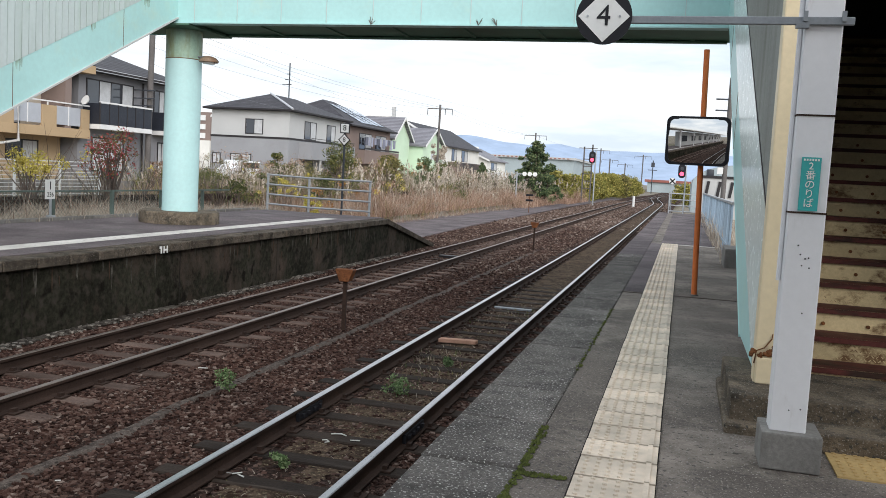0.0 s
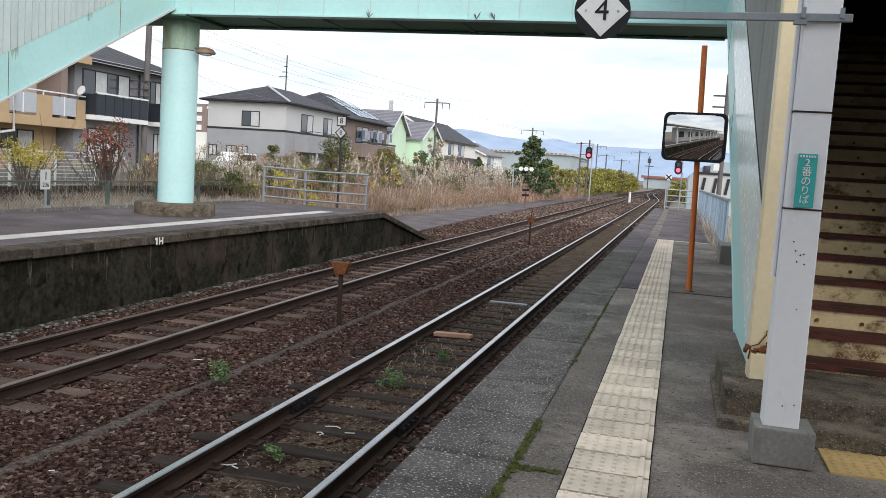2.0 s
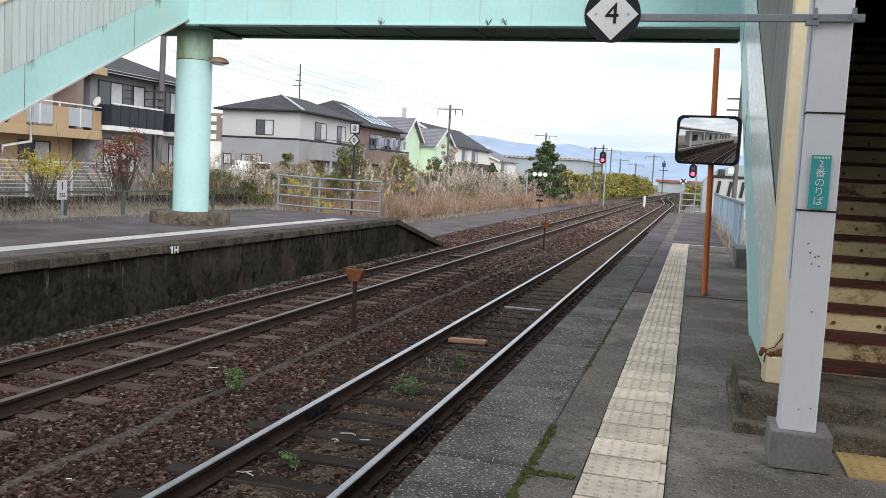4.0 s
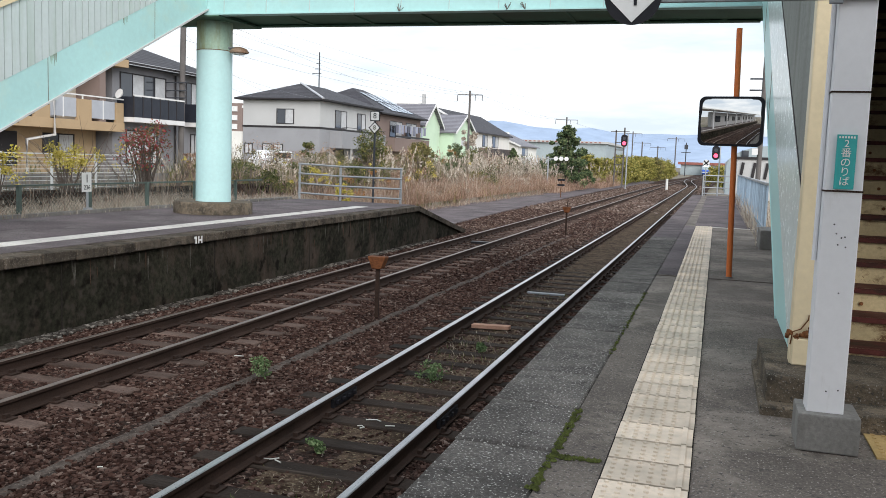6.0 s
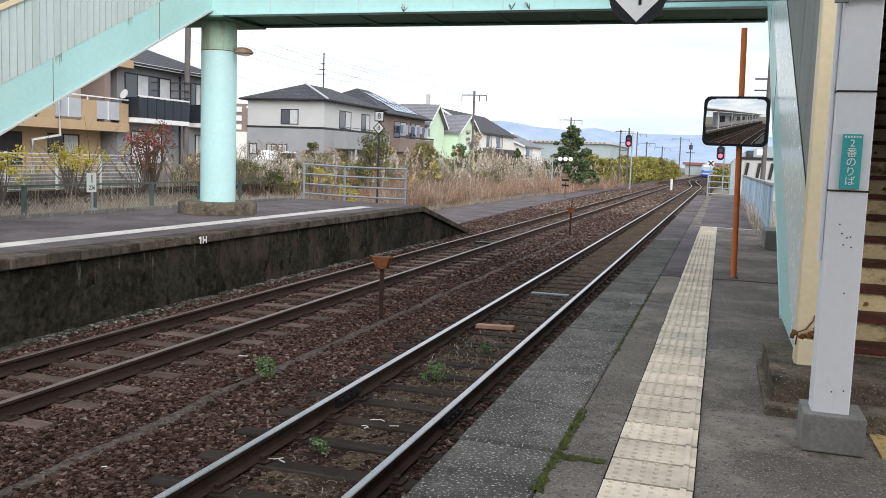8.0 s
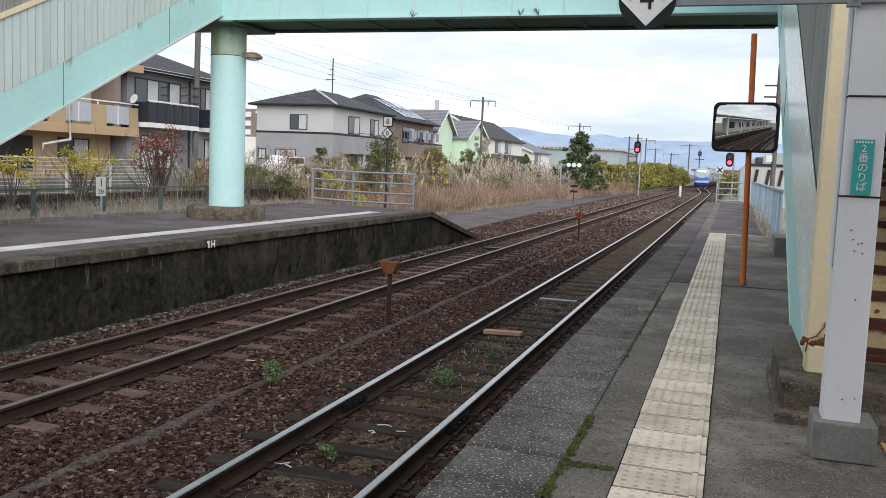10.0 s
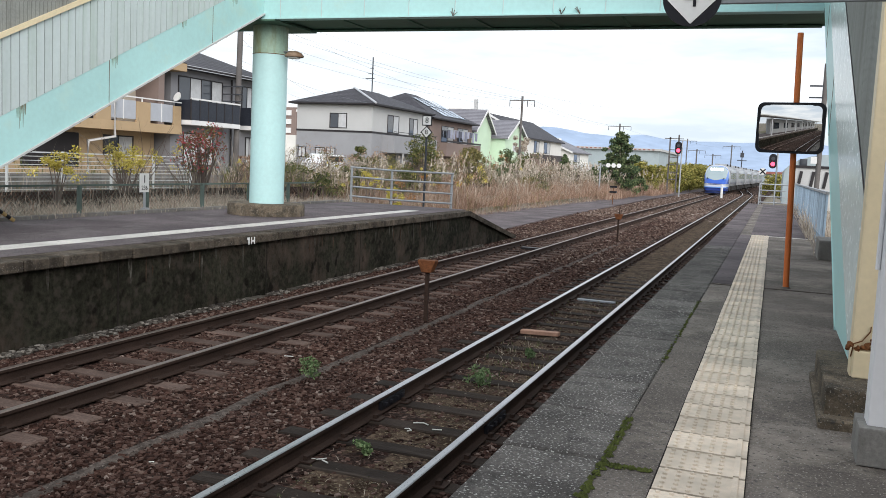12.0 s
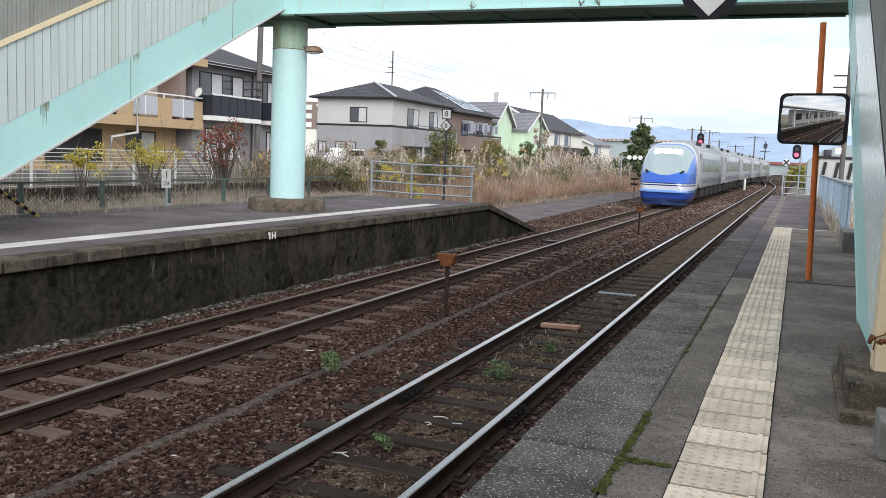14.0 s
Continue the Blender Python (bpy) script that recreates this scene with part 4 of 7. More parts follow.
part("post_shoe", bevelled(boxes((0.515, 0.645, 5.655, 5.70, 0.21, 0.375)), 0.006, 1), M["cream"], stair_near, "cream post shoe with rusty edges")
for x, z, r in ((0.50, 0.40, 0.026), (0.53, 0.385, 0.018), (0.58, 0.40, 0.022), (0.615, 0.43, 0.017), (0.635, 0.385, 0.02)):
    bm = bmesh.new()
    for k in range(4):
        tube(bm, [(x + random.uniform(-r, r), 5.68, z + random.uniform(-r, r)), (x + random.uniform(-r, r), 5.66, z + random.uniform(-r, r))], r * 0.5, 6)
    part("rust_flake", bm, M["rust"], stair_near, "flaking rust at the post's foot")
part("foot_plinth", bevelled(boxes((0.33, 0.74, 5.2, 6.5, -0.02, 0.055)), 0.012, 1), M["brown_concrete"], stair_near, "low concrete plinth under the stair foot")
part("front_step", bevelled(boxes((0.72, 2.6, 5.03, 5.31, -0.02, 0.10)), 0.012), M["brown_concrete"], stair_near, "low concrete step")
# underside wall, closing the space below the near stair
part("under_wall", prisms("x", ([(6.9, 0.0), (BR_F, 0.0), (BR_F, SOF), (15.2, 3.9)], 2.40, 2.44)), M["grey_panel"], stair_near)

pad = thing("yellow_tactile_pad", (1.1, 4.9, 0), "yellow studded tactile tiles before the stair", "tactile paving", kind="structure")
for i in range(3):
    for j in range(2):
        bm = boxes((0.0, 0.296, 0.0, 0.296, -0.02, 0.006))
        for a in range(5):
            for b in range(5):
                box(bm, 0.03 + a * 0.055, 0.05 + a * 0.055, 0.03 + b * 0.055, 0.05 + b * 0.055, 0.006, 0.011)
        me = link("tactile_tile", bm, M["yellow_tile"])
        piece("tactile_tile", me, pad, (0.85 + i * 0.3, 4.62 + j * 0.3, 0))

# ---- white canopy post with its signs ----
post = thing("canopy_post", (0.6, 4.72, 0), "white boxed steel post on a grey concrete block", "post")
bm = boxes((0.475, 0.765, 4.60, 4.90, 0, 0.19))
part("base_block", bevelled(bm, 0.009, 2), M["concrete"], post, "grey concrete base block")
part("shaft", bevelled(boxes((0.515, 0.69, 4.66, 4.82, 0.18, 3.4)), 0.006, 1), M["white_post"], post, "white painted shaft")
for z in (1.30, 1.782):
    part("band", boxes((0.512, 0.693, 4.656, 4.824, z, z + 0.009)), M["rail_side"], post, "thin rusty joint band")
part("conduit", tubes(([(0.503, 4.74, 0.95), (0.503, 4.74, 3.4)], 0.012)), M["white_post"], post, "thin white conduit")
bm = bmesh.new()
for x, z in ((0.575, 1.14), (0.588, 1.095), (0.598, 1.04), (0.612, 1.075), (0.628, 1.08), (0.634, 1.03), (0.62, 0.80), (0.60, 0.30), (0.655, 0.31)):
    tube(bm, [(x, 4.662, z), (x, 4.658, z)], 0.004, 8)
part("drilled_holes", bm, M["black"], post, "small dark screw holes", kind="stuff")

board = thing("platform_sign", (0.6, 4.65, 1.45), "teal vertical platform sign with white characters", "sign")
part("plate", boxes((0.555, 0.645, 4.645, 4.655, 1.315, 1.58)), M["sign_teal"], board, "teal plate")
for i, ch in enumerate("2番のりば"):
    m = Matrix.Translation((0.6, 4.644, 1.535 - i * 0.046)) @ pose(0, 0, 0, 90, 0, 0)
    lettering("letter", ch, 0.049, m, M["sign_white"], board, "white character")
part("small_print", boxes(*[(0.563 + k * 0.013, 0.571 + k * 0.013, 4.642, 4.645, 1.562, 1.572) for k in range(6)]), M["sign_white"], board)

arm = thing("car_stop_sign", (0.2, 4.63, 2.24), "round black sign with white diamond on a grey arm", "sign")
part("arm", bevelled(boxes((-0.50, 0.735, 4.63, 4.655, 2.221, 2.259)), 0.003, 1), M["dull_steel"], arm, "grey steel arm")
part("clamp", boxes((0.47, 0.53, 4.62, 4.66, 2.205, 2.228)), M["dull_steel"], arm)
for x in (0.50, 0.675):
    part("clamp_bolt", boxes((x, x + 0.02, 4.615, 4.63, 2.235, 2.285)), M["dull_steel"], arm)
bm = bmesh.new()
tube(bm, [(-0.462, 4.625, 2.252), (-0.462, 4.612, 2.252)], 0.143, 48)
part("disc", bm, M["black"], arm, "black disc")
part("diamond", prisms("y", ([(-0.462, 2.252 + 0.132), (-0.462 + 0.132, 2.252), (-0.462, 2.252 - 0.132), (-0.462 - 0.132, 2.252)], 4.608, 4.612)), M["sign_white"], arm, "white diamond")
lettering("number", "4", 0.15, Matrix.Translation((-0.462, 4.606, 2.25)) @ pose(0, 0, 0, 90, 0, 0), M["black"], arm, "bold black number")
bm = bmesh.new()
for x in (-0.545, -0.38):
    tube(bm, [(x, 4.608, 2.252), (x, 4.603, 2.252)], 0.006, 8)
part("screws", bm, M["galv"], arm, kind="stuff")


# ---- convex mirror on an orange post ----
mir = thing("platform_mirror", (0.22, 11.72, 0), "black-framed convex mirror on an orange pole", "mirror")
part("pole", tubes(([(0.235, 11.72, 0.0), (0.19, 11.74, 1.7), (0.155, 11.76, 3.16)], 0.036), sides=16), M["orange"], mir, "orange painted steel pole")
part("foot_collar", tubes(([(0.235, 11.72, 0.0), (0.235, 11.72, 0.015)], 0.055), sides=16), M["concrete"], mir)


def rounded(w, h, r, n=6):
    out = []
    for cx, cy, a0 in ((w - r, h - r, 0), (-w + r, h - r, 90), (-w + r, -h + r, 180), (w - r, -h + r, 270)):
        out += [(cx + r * math.cos(radians(a0 + 90 * k / n)), cy + r * math.sin(radians(a0 + 90 * k / n))) for k in range(n + 1)]
    return out


mm = pose(0.128, 11.62, 1.99, 3, 0.5, -14)
bm = bmesh.new()
prism(bm, rounded(0.395, 0.305, 0.075), "y", -0.01, 0.05)
bmesh.ops.transform(bm, matrix=mm, verts=bm.verts)
part("housing", bm, M["black"], mir, "black rubber-edged housing")
bm = bmesh.new()
rim_o, rim_i = rounded(0.40, 0.31, 0.08), rounded(0.362, 0.272, 0.06)
vo = [[bm.verts.new((u, w, v)) for u, v in ring] for ring, w in ((rim_o, 0.0), (rim_o, -0.03), (rim_i, -0.03), (rim_i, -0.008))]
for a, b in zip(vo, vo[1:]):
    for k in range(len(a)):
        bm.faces.new((a[k], a[(k + 1) % len(a)], b[(k + 1) % len(a)], b[k]))
bmesh.ops.transform(bm, matrix=mm, verts=bm.verts)
part("rim", bm, M["black"], mir, "thick black rim")
bm = bmesh.new()
N1, N2, RC = 24, 18, 2.5
g = [[bm.verts.new((u, -0.058 + (RC - math.sqrt(RC * RC - u * u - v * v)), v)) for u in np.linspace(-0.37, 0.37, N1)] for v in np.linspace(-0.28, 0.28, N2)]
for a, b in zip(g, g[1:]):
    for k in range(N1 - 1):
        bm.faces.new((a[k], a[k + 1], b[k + 1], b[k])).smooth = True
bmesh.ops.transform(bm, matrix=mm, verts=bm.verts)
part("mirror_face", bm, M["mirror"], mir, "bulged mirror glass")
part("back_strap", boxes((0.09, 0.28, 11.66, 11.70, 1.9, 2.06)), M["dull_steel"], mir)
part("maker_plate", boxes((0.09, 0.155, 11.575, 11.583, 2.262, 2.272)), M["trim_dark"], mir)


# ---- loose ballast stones ----
def stone_field(name, count, xr, yr, size, solid, label, mat="ballast"):
    """Angular stones strewn over the bed, leaving rails and most of the sleepers free."""
    x = rng.uniform(*xr, count)
    y = yr[0] + (yr[1] - yr[0]) * rng.random(count) ** 1.15
    keep = x > -1.15 * y - 1.0
    for cx, key in ((NEAR_X, "platform_track"), (FAR_X, "main_track")):
        d = np.abs(x - cx)
        keep &= np.abs(d - 0.566) > 0.085
        sl = np.array(SLEEPERS[key])
        gap = np.abs(y[:, None] - sl[None, :]).min(axis=1)
        keep &= ~((d < 1.08) & (gap < 0.10) & (rng.random(count) < 0.93))
    keep &= ~((np.abs(x - NEAR_X) < 0.48) & (y < 24) & (rng.random(count) < 0.72))
    keep &= ~((np.abs(x + 4.78) < 0.11) & (rng.random(count) < 0.7))
    x, y = x[keep], y[keep]
    n = len(x)
    d = np.minimum(np.abs(x - NEAR_X), np.abs(x - FAR_X))
    u = np.clip((d - 1.0) / 0.7, 0, 1)
    z = -1.075 - 0.05 * u * u * (3 - 2 * u)
    s = rng.uniform(*size, n)
    base, tris = solid
    k = len(base)
    jit = base[None] * (1 + rng.uniform(-0.34, 0.34, (n, k, 3)))
    jit = jit * (s[:, None, None] * np.stack([rng.uniform(0.85, 1.6, n), rng.uniform(0.7, 1.15, n), rng.uniform(0.4, 0.85, n)], 1)[:, None, :])
    a, b = rng.uniform(0, 6.283, n), rng.uniform(-0.7, 0.7, n)
    ca, sa, cb, sb = np.cos(a), np.sin(a), np.cos(b), np.sin(b)
    px, py, pz = jit[..., 0], jit[..., 1], jit[..., 2]
    py, pz = py * cb[:, None] - pz * sb[:, None], py * sb[:, None] + pz * cb[:, None]
    px, py = px * ca[:, None] - py * sa[:, None], px * sa[:, None] + py * ca[:, None]
    v = np.stack([px + x[:, None], py + y[:, None], pz + (z + s * np.where(d < 1.1, rng.uniform(-0.8, 0.35, n), rng.uniform(-0.35, 0.75, n)))[:, None]], -1).reshape(-1, 3)
    f = (tris[None] + (np.arange(n) * k)[:, None, None]).reshape(-1, 3)
    return soup(name, v, f, M[mat], (0, 0, 0), label, "ballast")


CUBE = np.array([(x, y, z) for z in (-1, 1) for y in (-1, 1) for x in (-1, 1)]) * 0.8
CUBE_F = np.array([(0, 2, 3), (0, 3, 1), (4, 5, 7), (4, 7, 6), (0, 1, 5), (0, 5, 4), (1, 3, 7), (1, 7, 5), (3, 2, 6), (3, 6, 7), (2, 0, 4), (2, 4, 6)])
OCT = np.array([(1, 0, 0), (-1, 0, 0), (0, 1, 0), (0, -1, 0), (0, 0, 1), (0, 0, -1)], float)
OCT_F = np.array([(0, 2, 4), (2, 1, 4), (1, 3, 4), (3, 0, 4), (2, 0, 5), (1, 2, 5), (3, 1, 5), (0, 3, 5)])
stone_field("ballast_near", 135000, (-8.2, -1.35), (3.0, 17.0), (0.010, 0.023), (CUBE, CUBE_F), "dark reddish-brown crushed stone ballast")
stone_field("ballast_middle", 60000, (-9.9, -1.35), (17.0, 46.0), (0.024, 0.042), (OCT, OCT_F), "dark brown crushed stone ballast further along")
# farther stones take the lightened colours, as only their bright tops would show
stone_field("ballast_far", 34000, (-9.9, -1.35), (46.0, 125.0), (0.05, 0.085), (OCT, OCT_F), "brown crushed stone ballast towards the bend, coloured lighter for the grazing view", "ballast_lightened")
stone_field("ballast_dust_patch", 30000, (-9.9, -1.35), (22.0, 60.0), (0.026, 0.044), (OCT, OCT_F), "stones coloured lighter for the grazing view, mixed over the ballast", "ballast_lightened")


# ---- plants ----
def blades(n, place, height, width, lean, segs=2):
    """Bent grass blades; place(n) gives x, y, z."""
    x, y, z = place(n)
    n = len(x)
    h, w = rng.uniform(*height, n), rng.uniform(*width, n)
    h = h * np.array([0.72 + 0.75 * max(-0.35, noise.noise(Vector((p * 0.45, q * 0.3, 11.0)))) for p, q in zip(x, y)])
    a, l, t = rng.uniform(0, 6.283, n), rng.uniform(0, lean, n) * h, rng.uniform(0, 6.283, n)
    dx, dy = np.cos(t) * w / 2, np.sin(t) * w / 2
    mx, my = x + np.cos(a) * l * 0.35, y + np.sin(a) * l * 0.35
    tx, ty = x + np.cos(a) * l, y + np.sin(a) * l
    v = np.stack([np.stack(p, -1) for p in ((x - dx, y - dy, z), (x + dx, y + dy, z), (mx + dx * 0.8, my + dy * 0.8, z + h * 0.6), (mx - dx * 0.8, my - dy * 0.8, z + h * 0.6), (tx, ty, z + h))], 1)
    k = (np.arange(n) * 5)[:, None]
    f = np.concatenate([np.array([(0, 1, 2)]) + k, np.array([(0, 2, 3)]) + k, np.array([(3, 2, 4)]) + k])
    return v.reshape(-1, 3), f


def leaves(centres, radii, per, size):
    """Small leaf quads gathered in uneven clumps round centres."""
    out_v, out_f, k = [], [], 0
    for (cx, cy, cz), r, n in zip(centres, radii, per):
        d = rng.normal(size=(n, 3))
        d /= np.linalg.norm(d, axis=1)[:, None]
        p = d * (r * rng.random(n) ** 0.45)[:, None] * np.array([1, 1, 0.8]) + np.array([cx, cy, cz])
        a, b = rng.normal(size=(n, 3)), rng.normal(size=(n, 3))
        a /= np.linalg.norm(a, axis=1)[:, None]
        b -= a * (a * b).sum(1)[:, None]
        b /= np.linalg.norm(b, axis=1)[:, None]
        s = rng.uniform(*size, n)[:, None]
        v = np.stack([p - a * s, p + b * s * 0.5, p + a * s, p - b * s * 0.5], 1).reshape(-1, 3)
        out_v.append(v)
        out_f.append(np.arange(n * 4).reshape(-1, 4) + k)
        k += n * 4
    return np.concatenate(out_v), np.concatenate(out_f)


def area(xr, yr, z, gate=None, clump=0.55):
    """Places in a rectangle, thinned by a patchy field."""
    def go(n):
        x, y = rng.uniform(*xr, n), rng.uniform(*yr, n)
        q = np.array([noise.noise(Vector((a * 0.5, b * 0.35, 5.0))) for a, b in zip(x, y)])
        keep = q > (rng.random(n) - clump) * 1.2
        if gate is not None:
            keep &= gate(x, y)
        return x[keep], y[keep], np.full(keep.sum(), z)
    return go


def edge_gate(x, y):
    return x < -12.7 + np.clip((y - 60) * 0.045, 0, 3.4)


def add(name, vf, mat, label, category):
    return soup(name, vf[0], vf[1], M[mat], (0, 0, 0), label, category)


# dry field behind the path, beyond the far platform
add("dry_grass_field", blades(80000, area((-22, -10.2), (28, 110), -0.4, lambda x, y: edge_gate(x + 0.9, y), 0.6), (0.3, 1.3), (0.007, 0.015), 1.5), "dry_grass", "tall pinkish-brown dry autumn grass", "dry grass")
add("low_verge_grass", blades(6500, area((-13.6, -12.4), (27, 80), -1.05, edge_gate, 0.4), (0.05, 0.4), (0.006, 0.013), 1.6), "pale_grass", "low pale dry grass along the path's edge", "dry grass")
add("verge_brown_grass", blades(9000, area((-13.8, -12.5), (27, 85), -1.05, edge_gate, 0.35), (0.1, 0.7), (0.006, 0.013), 1.5), "dry_grass", "low brown dry grass along the path's edge", "dry grass")
add("verge_olive_weeds", blades(5000, area((-15.5, -12.9), (27, 85), -0.9, edge_gate, 0.22), (0.3, 1.3), (0.012, 0.03), 1.0), "olive_bush", "olive weeds scattered through the dry verge", "weeds")
add("bank_grass", blades(14000, area((-14.2, -10.6), (66, 105), -0.95, lambda x, y: (x < -11.5) | (y > 85), 0.6), (0.3, 1.2), (0.009, 0.018), 1.3), "dry_grass", "dry grass over the bank beside the path", "dry grass")
add("dry_grass_fringe", blades(30000, area((-14.6, -13.0), (27, 80), -0.75, edge_gate, 0.65), (0.3, 1.15), (0.006, 0.013), 1.2), "dry_grass", "dry pink-brown grass along the path", "dry grass")
add("pale_fringe", blades(9000, area((-15.5, -13.2), (27, 80), -0.7, edge_gate, 0.4), (0.4, 1.5), (0.006, 0.013), 1.0), "pale_grass", "pale dry stalks rising from the verge", "dry grass")
add("pale_grass_field", blades(16000, area((-32, -14), (30, 125), -0.3, edge_gate, 0.5), (0.6, 1.9), (0.008, 0.018), 0.9), "pale_grass", "pale dry grass with thin stalks", "dry grass")
add("green_weeds_field", blades(12000, area((-32, -15), (27, 110), -0.3, edge_gate, 0.4), (0.6, 2.0), (0.015, 0.04), 0.9), "green_weed", "green and yellowing weeds", "weeds")
add("bare_stalks", blades(9000, area((-30, -14.5), (28, 100), -0.3, edge_gate, 0.45), (0.9, 2.5), (0.008, 0.016), 0.5), "stalk", "thin bare brown and grey stalks over the field", "weeds")
# weeds behind the far platform's fence
add("fence_weeds", blades(36000, area((-16.4, -12.7), (5, 27), -0.35, None, 0.75), (0.15, 0.62), (0.008, 0.016), 1.3), "pale_grass", "tangled pale dry weeds behind the fence", "weeds")
add("fence_brown_weeds", blades(4500, area((-19.5, -12.8), (6, 28), -0.3, None, 0.35), (0.3, 0.9), (0.008, 0.018), 1.0), "dry_grass", "brown dry weeds behind the fence", "weeds")
add("fence_green_weeds", blades(3500, area((-24, -18.5), (8, 32), -0.2, None, 0.3), (0.3, 1.0), (0.010, 0.022), 1.2), "olive_bush", "straggling olive weeds beside the white fence", "weeds")
add("flattened_straw", blades(15000, area((-19.6, -12.75), (5, 27), -0.2, None, 0.7), (0.05, 0.16), (0.014, 0.03), 4.0), "pale_grass", "flattened pale dead grass behind the fence", "dry grass")
# tufts on the far platform kerb and the platform end
add("kerb_tufts", blades(2600, area((-12.75, -12.25), (5, 25), 0.0, None, 0.45), (0.08, 0.32), (0.006, 0.014), 1.1), "pale_grass", "dry tufts along the platform kerb", "weeds")
add("platform_fence_grass", blades(3600, area((0.78, 1.5), (17, 46), -0.05, None, 0.55), (0.2, 0.8), (0.008, 0.018), 1.0), "pale_grass", "dry grass along the blue-grey fence", "dry grass")
add("track_straw", blades(3800, area((-3.28, -2.38), (4, 22), -1.075, None, 0.5), (0.02, 0.07), (0.004, 0.009), 2.6), "pale_grass", "bits of dry straw between the rails", "dry grass")
add("track_weeds", blades(1500, area((-3.3, -2.35), (4, 16), -1.08, None, 0.25), (0.03, 0.10), (0.006, 0.014), 1.2), "green_weed", "sparse small weeds between the rails", "weeds")
add("platform_foot_grass", blades(1300, area((-1.65, -1.25), (3.5, 14), -1.1, None, 0.3), (0.05, 0.2), (0.006, 0.012), 1.2), "green_weed", "thin grass at the foot of the platform", "weeds")


def plumes(n, place, height):
    x, y, z = place(n)
    V, F, k = [], [], 0
    for a, b, c in zip(x, y, z):
        h = rng.uniform(*height) * (0.85 + 0.5 * noise.noise(Vector((a * 0.5, b * 0.4, 2.0))))
        lx, ly = rng.normal(0, 0.2, 2)
        m = 16
        u = rng.random(m)
        px, py, pz = a + lx * (h + u * 0.4), b + ly * (h + u * 0.4), c + h + u * 0.42
        w = 0.13 * np.sin(np.pi * (0.15 + 0.85 * u)) + 0.02
        t = rng.uniform(0, 6.283, m)
        ex, ey, ez = px + np.cos(t) * w, py + np.sin(t) * w, pz + 0.10
        s = 0.026
        v = np.stack([np.stack([px - s, py, pz], -1), np.stack([px + s, py, pz - 0.03], -1), np.stack([ex, ey, ez], -1)], 1).reshape(-1, 3)
        V.append(v)
        F.append(np.arange(m * 3).reshape(-1, 3) + k)
        k += m * 3
        V.append(np.array([(a - 0.008, b, c), (a + 0.008, b, c), (a + lx * h, b + ly * h, c + h + 0.1)]))
        F.append(np.array([(k, k + 1, k + 2)]))
        k += 3
    return np.concatenate(V), np.concatenate(F)


add("pampas_grass", plumes(3300, area((-24, -11), (46, 118), -0.3, lambda x, y: edge_gate(x + 0.6, y), 0.3), (0.6, 2.1)), "plume", "silvery white pampas grass plumes", "pampas grass")
add("pampas_near", plumes(150, area((-22, -13.8), (29, 46), -0.3, None, 0.4), (0.4, 1.5)), "plume", "scattered pale pampas plumes near the platform end", "pampas grass")


def heads(n, place, z, r, per, size):
    x, y, _ = place(n)
    return leaves(list(zip(x, y, rng.uniform(*z, len(x)))), rng.uniform(*r, len(x)), [per] * len(x), size)


add("goldenrod_left", heads(34, area((-19.5, -15.5), (12, 24), 0, None, 0.6), (0.55, 1.35), (0.14, 0.3), 60, (0.02, 0.05)), "yellow", "bright yellow goldenrod flower heads", "flowers")
add("goldenrod_middle", heads(80, area((-26, -13.4), (26, 52), 0, None, 0.5), (0.2, 1.3), (0.08, 0.22), 40, (0.02, 0.05)), "yellow", "yellow goldenrod among the weeds", "flowers")
add("goldenrod_stems", blades(500, area((-19.5, -15.5), (12, 24), -0.2, None, 0.6), (0.9, 1.6), (0.008, 0.014), 0.4), "pale_grass", "goldenrod stems", "weeds")
add("orange_leaves", heads(16, area((-15.5, -13.7), (32, 46), 0, None, 0.6), (-0.2, 0.7), (0.1, 0.25), 60, (0.03, 0.06)), "orange_leaf", "orange autumn leaves on a low bush", "bush")


def bush(name, at, spread, height, mat, label, category="bush", clumps=26, per=110, size=(0.035, 0.08), twigs=True, low=0.15):
    b = thing(name, at, label, category)
    cs, rs = [], []
    tw = bmesh.new()
    for i in range(clumps):
        a, r, h = random.uniform(0, 6.283), spread * random.random() ** 0.6, height * (low + (1 - low) * random.random())
        r *= 1.15 - 0.55 * h / height
        c = (at[0] + r * math.cos(a), at[1] + r * math.sin(a), at[2] + h)
        cs.append(c)
        rs.append(spread * random.uniform(0.2, 0.38))
        if twigs:
            p0 = (at[0] + 0.15 * (c[0] - at[0]), at[1] + 0.15 * (c[1] - at[1]), at[2])
            p1 = ((p0[0] * 0.5 + c[0] * 0.5) + random.uniform(-0.1, 0.1), p0[1] * 0.5 + c[1] * 0.5, at[2] + h * 0.6)
            tube(tw, [p0, p1, c], 0.02, 5, radii=[0.025, 0.016, 0.006])
    if twigs:
        part("stem", tw, M["twig"], b, "bare brown stems", kind="stuff")
    else:
        tw.free()
    v, f = leaves(cs, rs, [per] * clumps, size)
    soup("foliage", v, f, M[mat], (0, 0, 0), "", "", parent=b)
    return b


bush("red_leaved_shrub", (-17.5, 23.9, -0.2), 1.15, 2.3, "red_leaf", "small shrub with red and green autumn leaves", "shrub", 30, 60, (0.03, 0.06), low=0.45)
bush("yellow_shrub", (-16.8, 19.4, -0.2), 0.7, 1.55, "yellow", "straggling shrub with yellow flower heads", "shrub", 9, 150, (0.02, 0.045), low=0.55)
